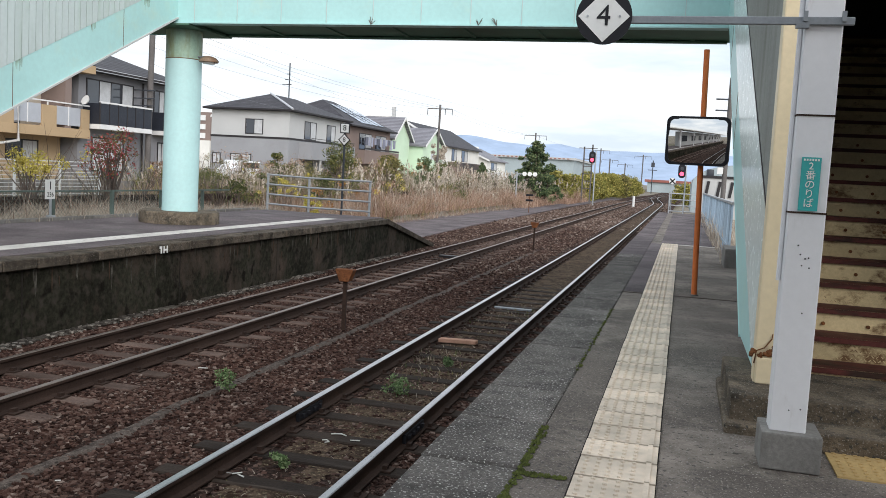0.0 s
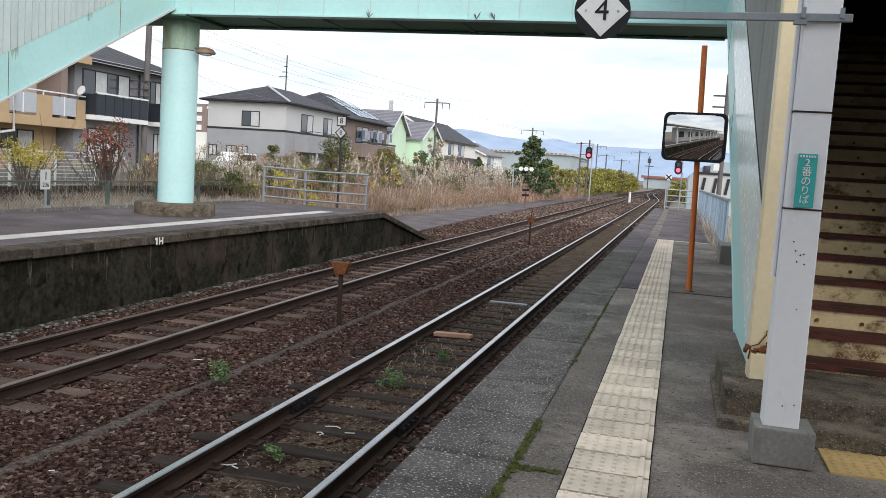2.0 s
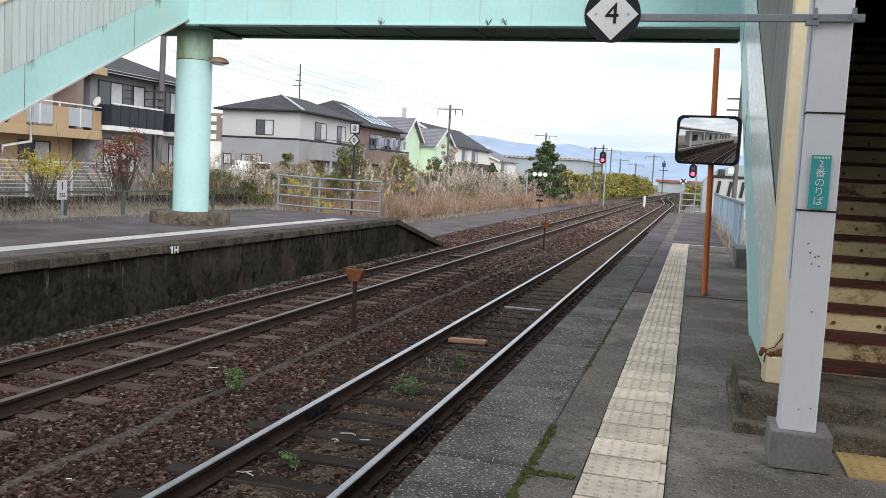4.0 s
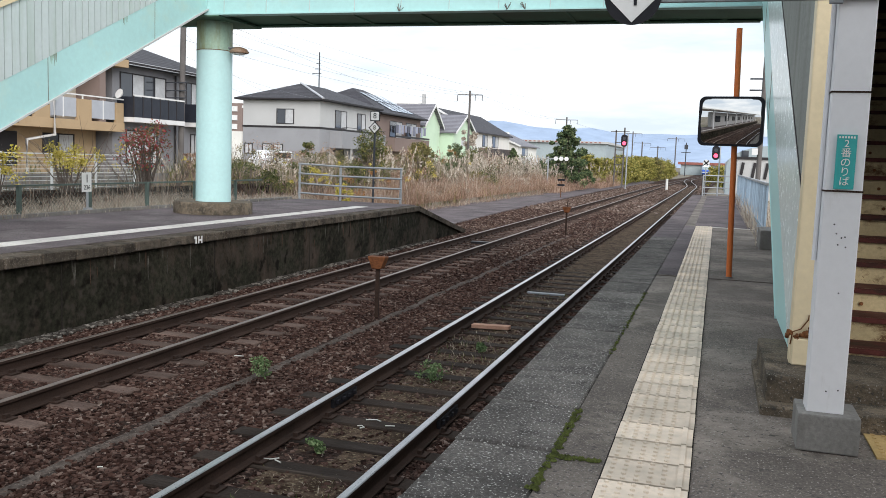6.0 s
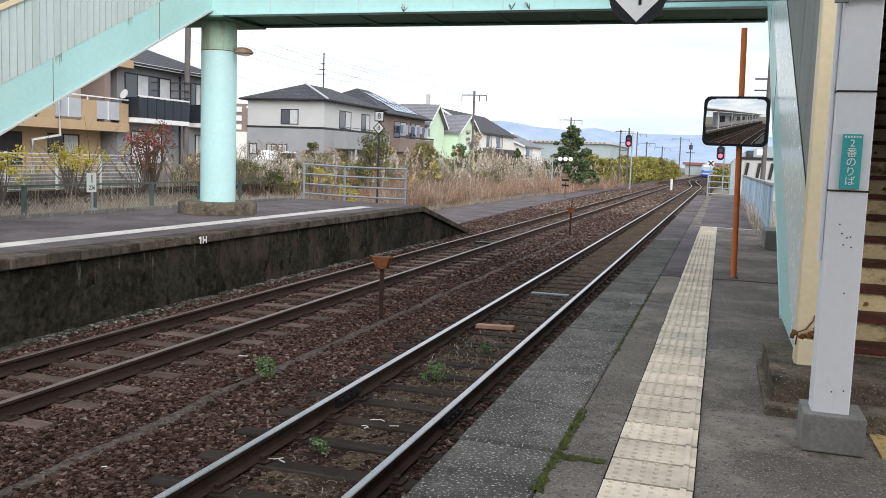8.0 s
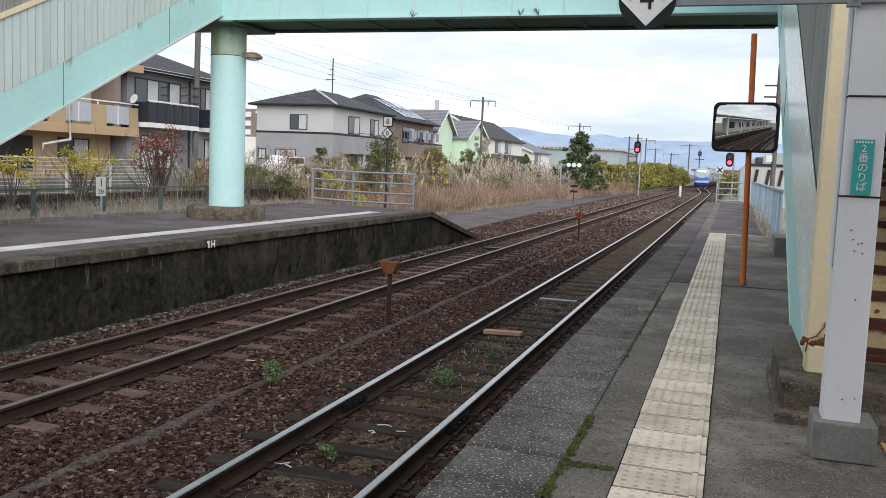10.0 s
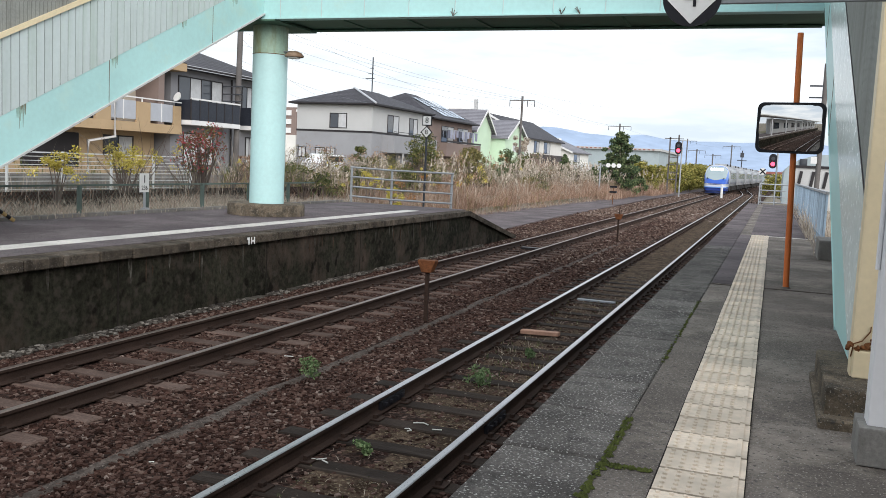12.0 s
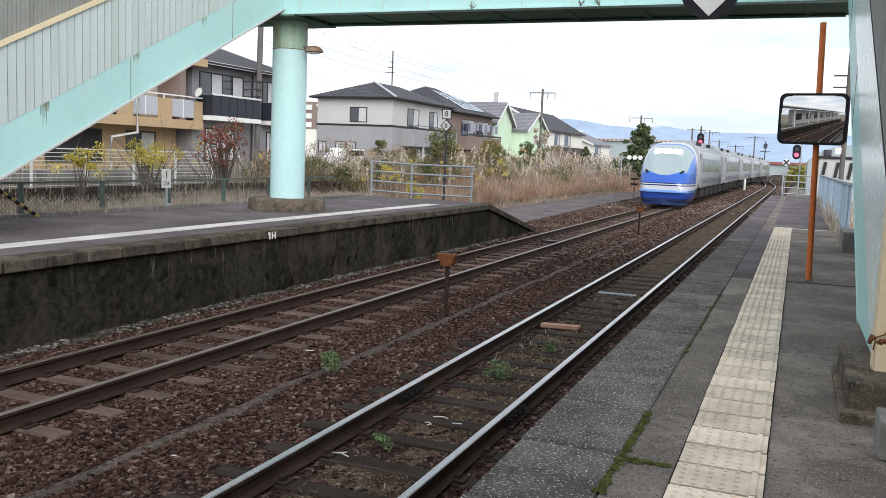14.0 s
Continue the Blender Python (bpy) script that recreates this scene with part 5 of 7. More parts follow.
bush("yellow_shrub", (-16.2, 16.4, -0.2), 0.5, 1.3, "yellow", "low shrub with yellow flower heads by the fence", "shrub", 6, 130, (0.02, 0.045), low=0.55)
bush("pale_green_shrub", (-15.0, 23.6, -0.3), 0.6, 1.3, "olive_bush", "pale green shrub behind the bridge column", "shrub", 16, 80, (0.03, 0.07))
bush("green_shrub", (-18.5, 45.0, -0.3), 1.15, 3.1, "green_weed", "tall green shrub with bare stems behind the railing", "shrub", 44, 70, (0.035, 0.075))
bush("green_shrub", (-16.6, 48.5, -0.3), 0.9, 2.4, "olive_bush", "olive shrub with bare stems in the autumn field", "shrub", 34, 60, (0.03, 0.07))
bush("dark_shrub", (-18.6, 62.0, -0.2), 0.8, 2.7, "dark_leaf", "dark green pointed shrub before the green house", "shrub", 30, 80, (0.04, 0.08))
bush("yellow_shrub", (-12.4, 27.9, -0.9), 0.45, 1.25, "yellow", "low clump of yellow flowers behind the pipe railing", "shrub", 9, 120, (0.02, 0.04), low=0.5)
bush("yellow_shrub", (-14.6, 30.5, -0.6), 0.5, 1.4, "yellow", "yellow-flowered weed among dry grass", "shrub", 8, 90, (0.02, 0.045), low=0.5)
bush("green_shrub", (-25, 62, -0.2), 1.5, 2.6, "olive_bush", "green shrub before the pale grey house", "shrub", 26, 120, (0.05, 0.1))
bush("green_shrub", (-28.5, 58, -0.2), 1.3, 2.3, "green_weed", "green shrub among dry weeds", "shrub", 22, 120, (0.05, 0.1))
for i in range(16):
    y = 30 + 2.6 * i + random.uniform(-1, 1)
    h = random.uniform(0.9, 1.9)
    bush("verge_shrub", (-14.3 - random.uniform(0, 2.6) + max(0, y - 60) * 0.05, y, -0.8), h * random.uniform(0.45, 0.75), h, random.choice(["olive_bush", "green_weed", "pale_grass", "dry_grass"]),
         "straggling dry shrub in the grass beside the path", "shrub", 14, 60, (0.03, 0.075))
bush("green_shrub", (-24, 70, -0.2), 1.6, 2.8, "olive_bush", "olive shrub beside the brown house", "shrub", 26, 120, (0.05, 0.1))
bush("orange_shrub", (-23, 76, -0.2), 1.0, 2.4, "orange_leaf", "low shrub with orange-tinted autumn leaves", "shrub", 14, 90, (0.05, 0.1))
bush("green_shrub", (-22, 80, -0.2), 1.6, 2.6, "green_weed", "green and yellow shrub", "shrub", 22, 120, (0.05, 0.1))
bush("leafy_creeper_shrub", (-24.3, 86, -0.2), 1.1, 4.4, "pale_grass", "pole overgrown with pale dry creeper", "shrub", 24, 110, (0.06, 0.12))
for i in range(86):
    y = random.uniform(29, 84)
    x = random.uniform(-27, -15.2) if y < 50 else random.uniform(-29, -16.2)
    h = random.uniform(0.7, 1.6) if y < 40 else random.uniform(1.0, 2.3)
    bush("field_shrub", (x, y, -0.3), h * random.uniform(0.4, 0.7), h, random.choice(["olive_bush", "green_weed", "green_weed", "pale_grass", "dry_grass"]),
         "low tangled shrub in the autumn field", "shrub", 20, 36, (0.025, 0.06))
# bare brushwood behind the fence
for x, y, h in ((-16.5, 22.0, 2.1), (-17.5, 20.6, 2.3), (-18.5, 21.6, 2.0), (-18.2, 26.5, 1.9), (-14.8, 25.8, 1.2), (-20.5, 31, 1.6), (-19.5, 35, 1.6), (-22.5, 95, 3.0)):
    bm = bmesh.new()
    for k in range(16):
        p = Vector((x, y, -0.25))
        pts = [p.copy()]
        d = Vector((random.uniform(-0.5, 0.5), random.uniform(-0.5, 0.5), 1.0))
        for s in range(4):
            p = p + d * h * 0.25 * random.uniform(0.7, 1.1)
            d += Vector((random.uniform(-0.35, 0.35), random.uniform(-0.35, 0.35), random.uniform(-0.25, 0.1)))
            pts.append(p.copy())
        tube(bm, pts, 0.01, 4, radii=[0.014, 0.012, 0.009, 0.006, 0.003])
    solo("bare_shrub", bm, M["twig"], (x, y, -0.25), "leafless brown brushwood shrub among the weeds", "shrub", "bare shrubs")

# yellow-green hedge of bushes along the main track, far off
for i in range(21):
    y = 100 + i * 4.6
    bush("trackside_bush", (main_x(y) - 5.4 - 0.9 * random.random() - (1.5 if i < 3 else 0), y, -1.2), 2.1, 2.8 + 0.6 * random.random() + (0.6 if 3 < i < 13 else 0), random.choice(["hedge", "hedge", "olive_bush"]),
         "yellowing green bush beside the tracks", "bush", 34, 170, (0.08, 0.17), twigs=False)
for x, y, r, h in ((1.2, 100, 2.0, 2.3), (0.8, 130, 2.4, 2.6), (0.4, 165, 2.6, 3.0), (-12.5, 200, 3.5, 3.6), (-14.0, 235, 4, 4.2), (6, 240, 6, 4)):
    bush("trackside_bush", (x, y, -1.2), r, h, "hedge", "yellowing green bush beside the tracks", "bush", 26, 130, (0.1, 0.2), twigs=False)


def tree(name, at, height, spread, mat, label):
    t = thing(name, at, label, "tree")
    bm = bmesh.new()
    x, y, z = at
    tube(bm, [(x, y, z), (x + 0.1, y, z + height * 0.45), (x, y + 0.1, z + height * 0.95)], 0.2, 8, radii=[0.2, 0.13, 0.03])
    cs, rs = [], []
    for i in range(190):
        u = 0.06 + 0.94 * random.random() ** 1.25
        r = spread * (1.06 - u) ** 0.85 * random.uniform(0.25, 1.05)
        a = random.uniform(0, 6.283)
        c = (x + r * math.cos(a), y + r * math.sin(a), z + height * u + random.uniform(-0.2, 0.3))
        cs.append(c)
        rs.append(spread * random.uniform(0.05, 0.13))
        if i % 3 == 0:
            tube(bm, [(x, y, z + height * u * 0.75), ((x + c[0]) / 2, (y + c[1]) / 2, z + height * u * 0.9), c], 0.03, 5, radii=[0.05, 0.03, 0.01])
    part("trunk", bm, M["twig"], t, "brown trunk and limbs")
    v, f = leaves(cs, rs, [70] * len(cs), (0.07, 0.16))
    soup("crown", v, f, M[mat], (0, 0, 0), "", "", parent=t)
    return t


tree("broadleaf_tree", (-13.7, 82, -0.6), 5.2, 3.5, "dark_leaf", "dark green leafy tree among pampas grass")
bush("green_shrub", (-12.5, 81, -0.8), 1.2, 2.7, "dark_leaf", "dark green shrub beside the leafy tree", "shrub", 26, 80, (0.06, 0.13))
tree("garden_tree", (-27.5, 120, -0.2), 3.2, 1.5, "dark_leaf", "small dark green garden tree by the white house")
# clumps of green growing in the ballast
for x, y, s in ((-2.86, 8.98, 0.16), (-4.68, 8.38, 0.15), (-3.0, 6.35, 0.08), (-2.72, 10.6, 0.09)):
    v, f = leaves([(x + random.gauss(0, s * 0.4), y + random.gauss(0, s * 0.4), -1.03 + random.random() * s) for _ in range(12)], [s * 0.42] * 12, [34] * 12, (0.010, 0.024))
    soup("weed_clump", v, f, M["clump"], (0, 0, 0), "small green weed growing in the ballast", "weed")

# litter and a bleached plank between the rails
solo("plank", bevelled(prisms("z", ([(-3.27, 12.06), (-2.73, 12.14), (-2.72, 12.26), (-3.26, 12.18)], -1.05, -0.99)), 0.008, 1), M["wood"], (-3, 12.2, -1.05), "bleached reddish wooden board lying between the rails", "board")
for pts in ([(-3.35, 6.0), (-3.2, 6.02), (-3.12, 6.1)], [(-3.2, 6.02), (-3.1, 5.97)], [(-2.95, 7.3), (-2.82, 7.36), (-2.74, 7.31)], [(-2.95, 7.1), (-2.9, 7.13), (-2.84, 7.07), (-2.88, 7.02)],
            [(-2.72, 7.2), (-2.6, 7.24)], [(-5.35, 9.0), (-5.2, 9.05)], [(-4.35, 5.35), (-4.3, 5.38)]):
    solo("litter_scrap", tubes(([(pts[0][0] + (a - pts[0][0]) * 0.7, pts[0][1] + (b - pts[0][1]) * 0.7, -1.04) for a, b in pts], 0.006), sides=5), M["stone_white"], (*pts[0], -1.04), "small white scrap lying on the ballast", "litter", "white scraps")
part("drop_plate", boxes((-3.25, -2.55, 15.85, 16.0, -1.06, -1.035)), M["dull_steel"], near_track, "pale bar between the rails")


# ---- trackside posts ----
def stake(x, y, top):
    s = thing("marker_stake", (x, y, -1.12), "rusty stake with an orange-brown box head between the tracks", "marker post", "rusty stakes")
    part("stem", boxes((x - 0.03, x + 0.03, y - 0.02, y + 0.02, -1.2, top - 0.14)), M["rail_side"], s, "dark rusty stem")
    bm = prisms("y", ([(x - 0.075, top - 0.19), (x + 0.075, top - 0.19), (x + 0.145, top - 0.02), (x + 0.145, top), (x - 0.145, top), (x - 0.145, top - 0.02)], y - 0.08, y + 0.08))
    part("head", bevelled(bm, 0.008, 1), M["rust_orange"], s, "orange rusted head")
    return s


stake(-4.92, 12.49, -0.15)
far_stake = stake(-4.93, 30.3, -0.13)
part("rod", tubes(([(-4.93, 30.3, -0.15), (-4.90, 30.3, 0.12)], 0.015)), M["rail_side"], far_stake, "thin bent rod")
wp = thing("clearance_marker", (-5.13, 97, -1.1), "short white marker post between converging tracks", "marker post")
part("post", tubes(([(-5.13, 97, -1.2), (-5.13, 97, 0.1)], 0.13), sides=10), M["sign_white"], wp, "white painted post")
tm = thing("switch_indicator", (-10.6, 62, -1.1), "black T-shaped indicator on a short post by the path", "marker post")
part("post", boxes((-10.62, -10.58, 61.97, 62.03, -1.1, 0.12)), M["rust"], tm)
for z in (-0.25, 0.12):
    part("crossbar", boxes((-10.85, -10.35, 61.9, 62.1, z, z + 0.14)), M["black"], tm, "black crossbar")
disc = thing("white_disc_sign", (-12.9, 74, -0.8), "row of small white plates on a low post", "sign")
part("post", boxes((-13.9, -13.8, 73.9, 74.0, -0.8, 1.9)), M["galv"], disc)
for k in range(3):
    bm = bmesh.new()
    tube(bm, [(-13.2 + 0.45 * k, 74, 1.75), (-13.2 + 0.45 * k, 73.9, 1.75)], 0.2, 6)
    part("plate", bm, M["sign_white"], disc, "white plate")
part("bar", boxes((-13.85, -12.1, 74.0, 74.05, 1.72, 1.78)), M["galv"], disc)


def signal(x, y, top, foot, label, plate=False):
    s = thing("railway_signal", (x, y, foot), label, "railway signal", "signals")
    part("mast", tubes(([(x + 0.35, y + 0.1, foot), (x + 0.35, y + 0.1, top + 0.1)], 0.07)), M["galv"], s, "grey mast")
    part("bracket", boxes((x, x + 0.35, y + 0.05, y + 0.12, top - 0.7, top - 0.62)), M["galv"], s)
    bm = prisms("y", ([(u * 0.9 + x, v + top - 0.58) for u, v in rounded(0.36, 0.62, 0.33)], y, y + 0.12))
    part("backboard", bm, M["black"], s, "black oval backboard")
    bm = bmesh.new()
    tube(bm, [(x, y - 0.01, top - 0.83), (x, y - 0.06, top - 0.83)], 0.18, 20)
    part("lamp", bm, M["red_lamp"], s, "glowing red lamp")
    bm = bmesh.new()
    tube(bm, [(x, y - 0.01, top - 0.36), (x, y - 0.05, top - 0.36)], 0.16, 16)
    part("dark_lens", bm, M["dark_grey"], s, "unlit lens")
    if plate:
        bm = bmesh.new()
        tube(bm, [(x - 0.75, y, top - 1.5), (x - 0.75, y - 0.03, top - 1.5)], 0.3, 16)
        part("route_plate", bm, M["sign_white"], s, "white round plate")
        for a in (45, -45):
            part("plate_mark", (lambda b: (box(b, -0.3, 0.3, y - 0.05, y - 0.035, -0.05, 0.05, turn=Matrix.Translation((x - 0.75, 0, top - 1.5)) @ Matrix.Rotation(radians(a), 4, "Y")), b)[1])(bmesh.new()), M["black"], s)
        part("plate_post", boxes((x - 0.79, x - 0.71, y + 0.01, y + 0.07, foot, top - 1.2)), M["galv"], s)


signal(-0.24, 80, 3.35, -1.1, "railway signal showing red beyond the platform's end", True)
signal(-9.2, 90, 4.45, -1.0, "railway signal showing red beside the main track")
mast = thing("relay_mast", (-10.6, 97, -1), "dark lattice mast beside the signal", "mast")
for dx in (0, 0.9):
    part("leg", boxes((-10.9 + dx, -10.75 + dx, 97, 97.15, -1, 5.2 + dx * 0.3)), M["pole"], mast)
for k in range(6):
    part("crossbar", boxes((-11.4, -9.4, 97, 97.1, 2.0 + k * 0.6, 2.08 + k * 0.6)) if k == 5 else boxes((-10.9, -9.9, 97, 97.1, 0.6 + k * 0.8, 0.68 + k * 0.8)), M["pole"], mast)
dw = thing("tall_lamp_post", (-9.0, 260, -1.1), "dark lamp post with a lantern far beyond the tracks", "lamp post")
part("post", tubes(([(-9.0, 260, -1.1), (-9.0, 260, 8.5)], 0.14)), M["dark_grey"], dw)
part("lantern", boxes((-9.5, -8.5, 259.9, 260.1, 6.6, 7.9)), M["dark_grey"], dw)
part("arm", boxes((-10.3, -7.7, 259.9, 260.1, 5.6, 5.8)), M["dark_grey"], dw)


def telegraph_pole(x, y, top, arms, foot=-0.6, r=0.11):
    p = thing("telegraph_pole", (x, y, foot), "weathered wooden telegraph pole with a crossarm", "utility pole", "telegraph poles")
    part("pole", tubes(([(x, y, foot), (x, y, top)], r), sides=10), M["pole"], p, "grey-brown pole")
    for z, w in arms:
        part("crossarm", boxes((x - w, x + w, y - 0.05, y + 0.05, z - 0.045, z + 0.045)), M["pole"], p, "crossarm")
        for u in (-w, -w * 0.05 + 0.6, w):
            part("insulator", boxes((x + u - 0.03, x + u + 0.03, y - 0.03, y + 0.03, z - 0.6, z - 0.045)), M["dark_grey"], p)


telegraph_pole(-23.6, 83, 8.1, [(7.7, 1.25)])
telegraph_pole(-21.2, 126, 8.0, [(7.6, 1.6)])
telegraph_pole(-15.9, 171, 7.9, [(7.5, 1.7)])
telegraph_pole(-15.2, 185, 6.4, [(6.1, 1.7)], r=0.13)
telegraph_pole(-13.0, 200, 5.9, [(5.6, 1.7)], r=0.13)
telegraph_pole(-9.4, 205, 8.2, [(7.8, 1.9)], r=0.13)
up = thing("utility_pole", (-32.5, 48, -0.2), "tall grey concrete utility pole beside the dark house", "utility pole")
part("pole", tubes(([(-32.6, 48, -0.3), (-32.4, 48, 11)], 0.18), sides=12), M["pole"], up, "grey concrete pole")
for z in (4.55, 5.0, 5.5):
    part("crossarm", boxes((-33.9, -32.0, 47.7, 47.8, z, z + 0.06)), M["dark_grey"], up)
an = thing("roof_antenna", (-41.3, 86, 7.5), "thin television antenna mast on the roof", "antenna")
part("mast", tubes(([(-41.3, 86, 7.0), (-41.3, 86, 12.2)], 0.07)), M["dark_grey"], an)
for z, w in ((9.9, 0.8), (10.4, 0.5), (11.0, 0.35)):
    part("element", boxes((-41.3 - w, -41.3 + w * 0.3, 85.95, 86.05, z, z + 0.07)), M["dark_grey"], an)
# overhead wires
for (a, b, sag) in (((-32.4, 48, 9.6), (-23.6, 83, 7.7), 0.5), ((-32.4, 48, 10.4), (-41, 130, 9.5), 0.8), ((-32.4, 48, 8.6), (-41.5, 74, 7.2), 0.4), ((-23.6, 83, 7.7), (-21.2, 126, 7.6), 0.6), ((-32.4, 48, 10.0), (-22.4, 83, 7.7), 0.6), ((-32.4, 48, 9.0), (-24.8, 83, 7.7), 0.7), ((-32.4, 48, 8.2), (-23.6, 83, 6.9), 0.5), ((-32.4, 48, 7.2), (-35.2, 72.4, 6.4), 0.3), ((-32.4, 48, 6.9), (-41, 72.4, 6.4), 0.3), ((-32.4, 48, 10.6), (-23.6, 130, 10.5), 0.9),
                    ((-22.4, 83, 7.7), (-19.7, 126, 7.6), 0.6), ((-21.2, 126, 7.6), (-15.9, 171, 7.5), 0.6), ((-15.9, 171, 7.5), (-9.4, 205, 7.8), 0.5)):
    pts = [(a[0] + (b[0] - a[0]) * u, a[1] + (b[1] - a[1]) * u, a[2] + (b[2] - a[2]) * u - sag * 4 * u * (1 - u)) for u in np.linspace(0, 1, 13)]
    solo("overhead_wire", tubes((pts, 0.008), sides=4), M["dull_steel"], a, "thin dark overhead wire between poles", "wire", "overhead wires")


# ---- fences ----
gf = thing("mesh_fence", (-12.6, 14, 0), "faded green wire-mesh fence behind the far platform", "fence")
for i in range(9):
    y = 5.55 + i * 1.95
    part("post", boxes((-12.645, -12.575, y - 0.035, y + 0.035, -0.4, 0.60)), M["fence_green"], gf, "faded green post")
part("top_rail", boxes((-12.64, -12.59, 5.5, 22.6, 0.57, 0.605)), M["fence_green"], gf, "faded green top rail")
for i in range(8):
    y0 = 5.6 + i * 1.95
    bm = bmesh.new()
    k = -0.8
    while k < 1.85:
        for s in (1, -1):
            pa, pb = (k, 0.0), (k + 0.75, 0.75)
            lo, hi = max(0, -k), min(0.75, 1.85 - k)
            if hi > lo:
                ya, yb = (k + lo, k + hi) if s > 0 else (1.85 - k - lo, 1.85 - k - hi)
                tube(bm, [(-12.61, y0 + ya, -0.18 + lo), (-12.61, y0 + yb, -0.18 + hi)], 0.0028, 3, cap=False)
        k += 0.1
    part("wire_mesh", bm, M["fence_green"], gf, "thin diamond wire mesh", kind="stuff")
plate = thing("number_plate_sign", (-12.5, 15.1, 0.6), "white plate with black numbers on the fence", "sign")
part("plate", boxes((-12.53, -12.515, 14.97, 15.25, 0.43, 0.83)), M["sign_white"], plate, "white plate")
for tx, z, s in (("1", 0.70, 0.24), ("236", 0.52, 0.13)):
    lettering("number", tx, s, Matrix.Translation((-12.51, 15.11, z)) @ pose(0, 0, 0, 90, 0, 90), M["black"], plate, "black number")
part("stake", boxes((-12.535, -12.50, 15.1, 15.14, 0.0, 0.43), (-12.56, -12.45, 15.05, 15.2, 0.0, 0.1)), M["galv"], plate)
rope = thing("striped_bar", (-12.2, 11, 0), "black and yellow striped barrier bar leaning on the fence", "barrier bar")
for k in range(15):
    a, b = k / 15, (k + 1) / 15
    part("stripe", tubes(([(-12.35 + 0.15 * u, 10.3 + 1.1 * u, 0.72 * (1 - u) + 0.02) for u in (a, b)], 0.035), sides=8), M["black" if k % 2 else "yellow_tile"], rope)

wf = thing("white_wire_fence", (-20, 20, 0), "white wire fence between sidings and the houses", "fence")
for i in range(10):
    y = 8.2 + i * 2.05
    part("post", boxes((-20.04, -19.98, y - 0.03, y + 0.03, -0.3, 1.14)), M["fence_white"], wf, "white post")
for z in (0.02, 0.14, 0.26, 0.38, 0.50, 0.62, 0.74, 0.86, 0.98, 1.1):
    part("wire", boxes((-20.02, -20.0, 8.2, 26.7, z - (0.018 if z > 1 else 0.009), z + (0.018 if z > 1 else 0.009))), M["fence_white"], wf, "white wire")

solo("boundary_wall", bevelled(boxes((-21.1, -20.95, 6.0, 30.0, -0.3, 0.42)), 0.01, 1), M["concrete"], (-21, 25, -0.3), "low grey concrete wall behind the white fence", "wall", kind="structure")

# unused siding behind the far platform
sd = thing("siding_track", (-17, 14, -0.2), "rusty unused siding track half hidden by weeds", "railway track", "tracks", kind="structure")
for x in (-16.6, -17.73):
    part("rail", boxes((x - 0.035, x + 0.035, 2, 70, 0.05, 0.12), (x - 0.01, x + 0.01, 2, 70, -0.05, 0.05), (x - 0.06, x + 0.06, 2, 70, -0.07, -0.05)), M["rail_side"], sd, "dark rusty rail")
for i in range(60):
    y = 4 + i * 0.66
    part("sleeper", boxes((-18.2, -16.1, y - 0.1, y + 0.1, -0.3, -0.07)), M["sleeper"], sd)

rl = thing("pipe_railing", (-10.9, 24.9, 0), "grey-green pipe railing closing the far platform's end", "railing")
for x in (-12.55, -11.15, -9.15):
    part("post", tubes(([(x, 24.9, -0.3), (x, 24.9, 1.06)], 0.04)), M["galv"], rl, "grey post")
for z in (0.12, 0.42, 0.73, 1.03):
    part("rail", tubes(([(-12.6, 24.9, z + 0.04), (-11.15, 24.88, z), (-9.1, 24.86, z)], 0.028)), M["galv"], rl, "grey pipe rail")
ks = thing("car_stop_post", (-10.25, 25.4, 0), "post with two white plates numbered 8", "sign")
part("post", tubes(([(-10.25, 25.4, -0.3), (-10.25, 25.4, 2.75)], 0.035)), M["dark_grey"], ks, "dark thin post")
part("square_plate", boxes((-10.37, -10.11, 25.35, 25.36, 2.50, 2.76)), M["sign_white"], ks, "white square plate")
part("plate_edge", boxes((-10.40, -10.08, 25.361, 25.367, 2.47, 2.79)), M["black"], ks)
lettering("number", "8", 0.24, Matrix.Translation((-10.24, 25.345, 2.63)) @ pose(0, 0, 0, 90, 0, 0), M["black"], ks)
part("dark_diamond", prisms("y", ([(-10.24, 2.468), (-10.04, 2.268), (-10.24, 2.068), (-10.44, 2.268)], 25.35, 25.36)), M["black"], ks, "black diamond plate")
part("white_diamond", prisms("y", ([(-10.24, 2.428), (-10.08, 2.268), (-10.24, 2.108), (-10.40, 2.268)], 25.342, 25.35)), M["sign_white"], ks)
lettering("number", "8", 0.2, Matrix.Translation((-10.24, 25.339, 2.268)) @ pose(0, 0, 0, 90, 0, 0), M["black"], ks)

# near platform: end gate, blue-grey fence, concrete block
eg = thing("end_barrier", (0, 46.5, 0), "white pipe barrier closing the platform's end", "railing")
for x in (-0.66, 0.05, 0.75):
    part("post", tubes(([(x, 46.5, 0), (x, 46.5, 1.06)], 0.035)), M["galv"], eg, "pale post")
for z in (0.12, 0.42, 0.72, 1.03):
    part("rail", tubes(([(-0.66, 46.5, z), (0.75, 46.5, z)], 0.028)), M["galv"], eg, "pale pipe rail")
bf = thing("blue_grey_fence", (0.9, 25, 0), "blue-grey steel picket fence along the platform's back", "fence")
for i in range(82):
    y = 18.5 + i * 0.33
    part("picket", boxes((0.965, 1.0, y - 0.05, y + 0.05, -0.1, 1.1)), M["fence_blue"], bf)
part("top_rail", boxes((0.95, 1.02, 18.4, 45.6, 1.1, 1.15)), M["galv"], bf, "pale top rail")
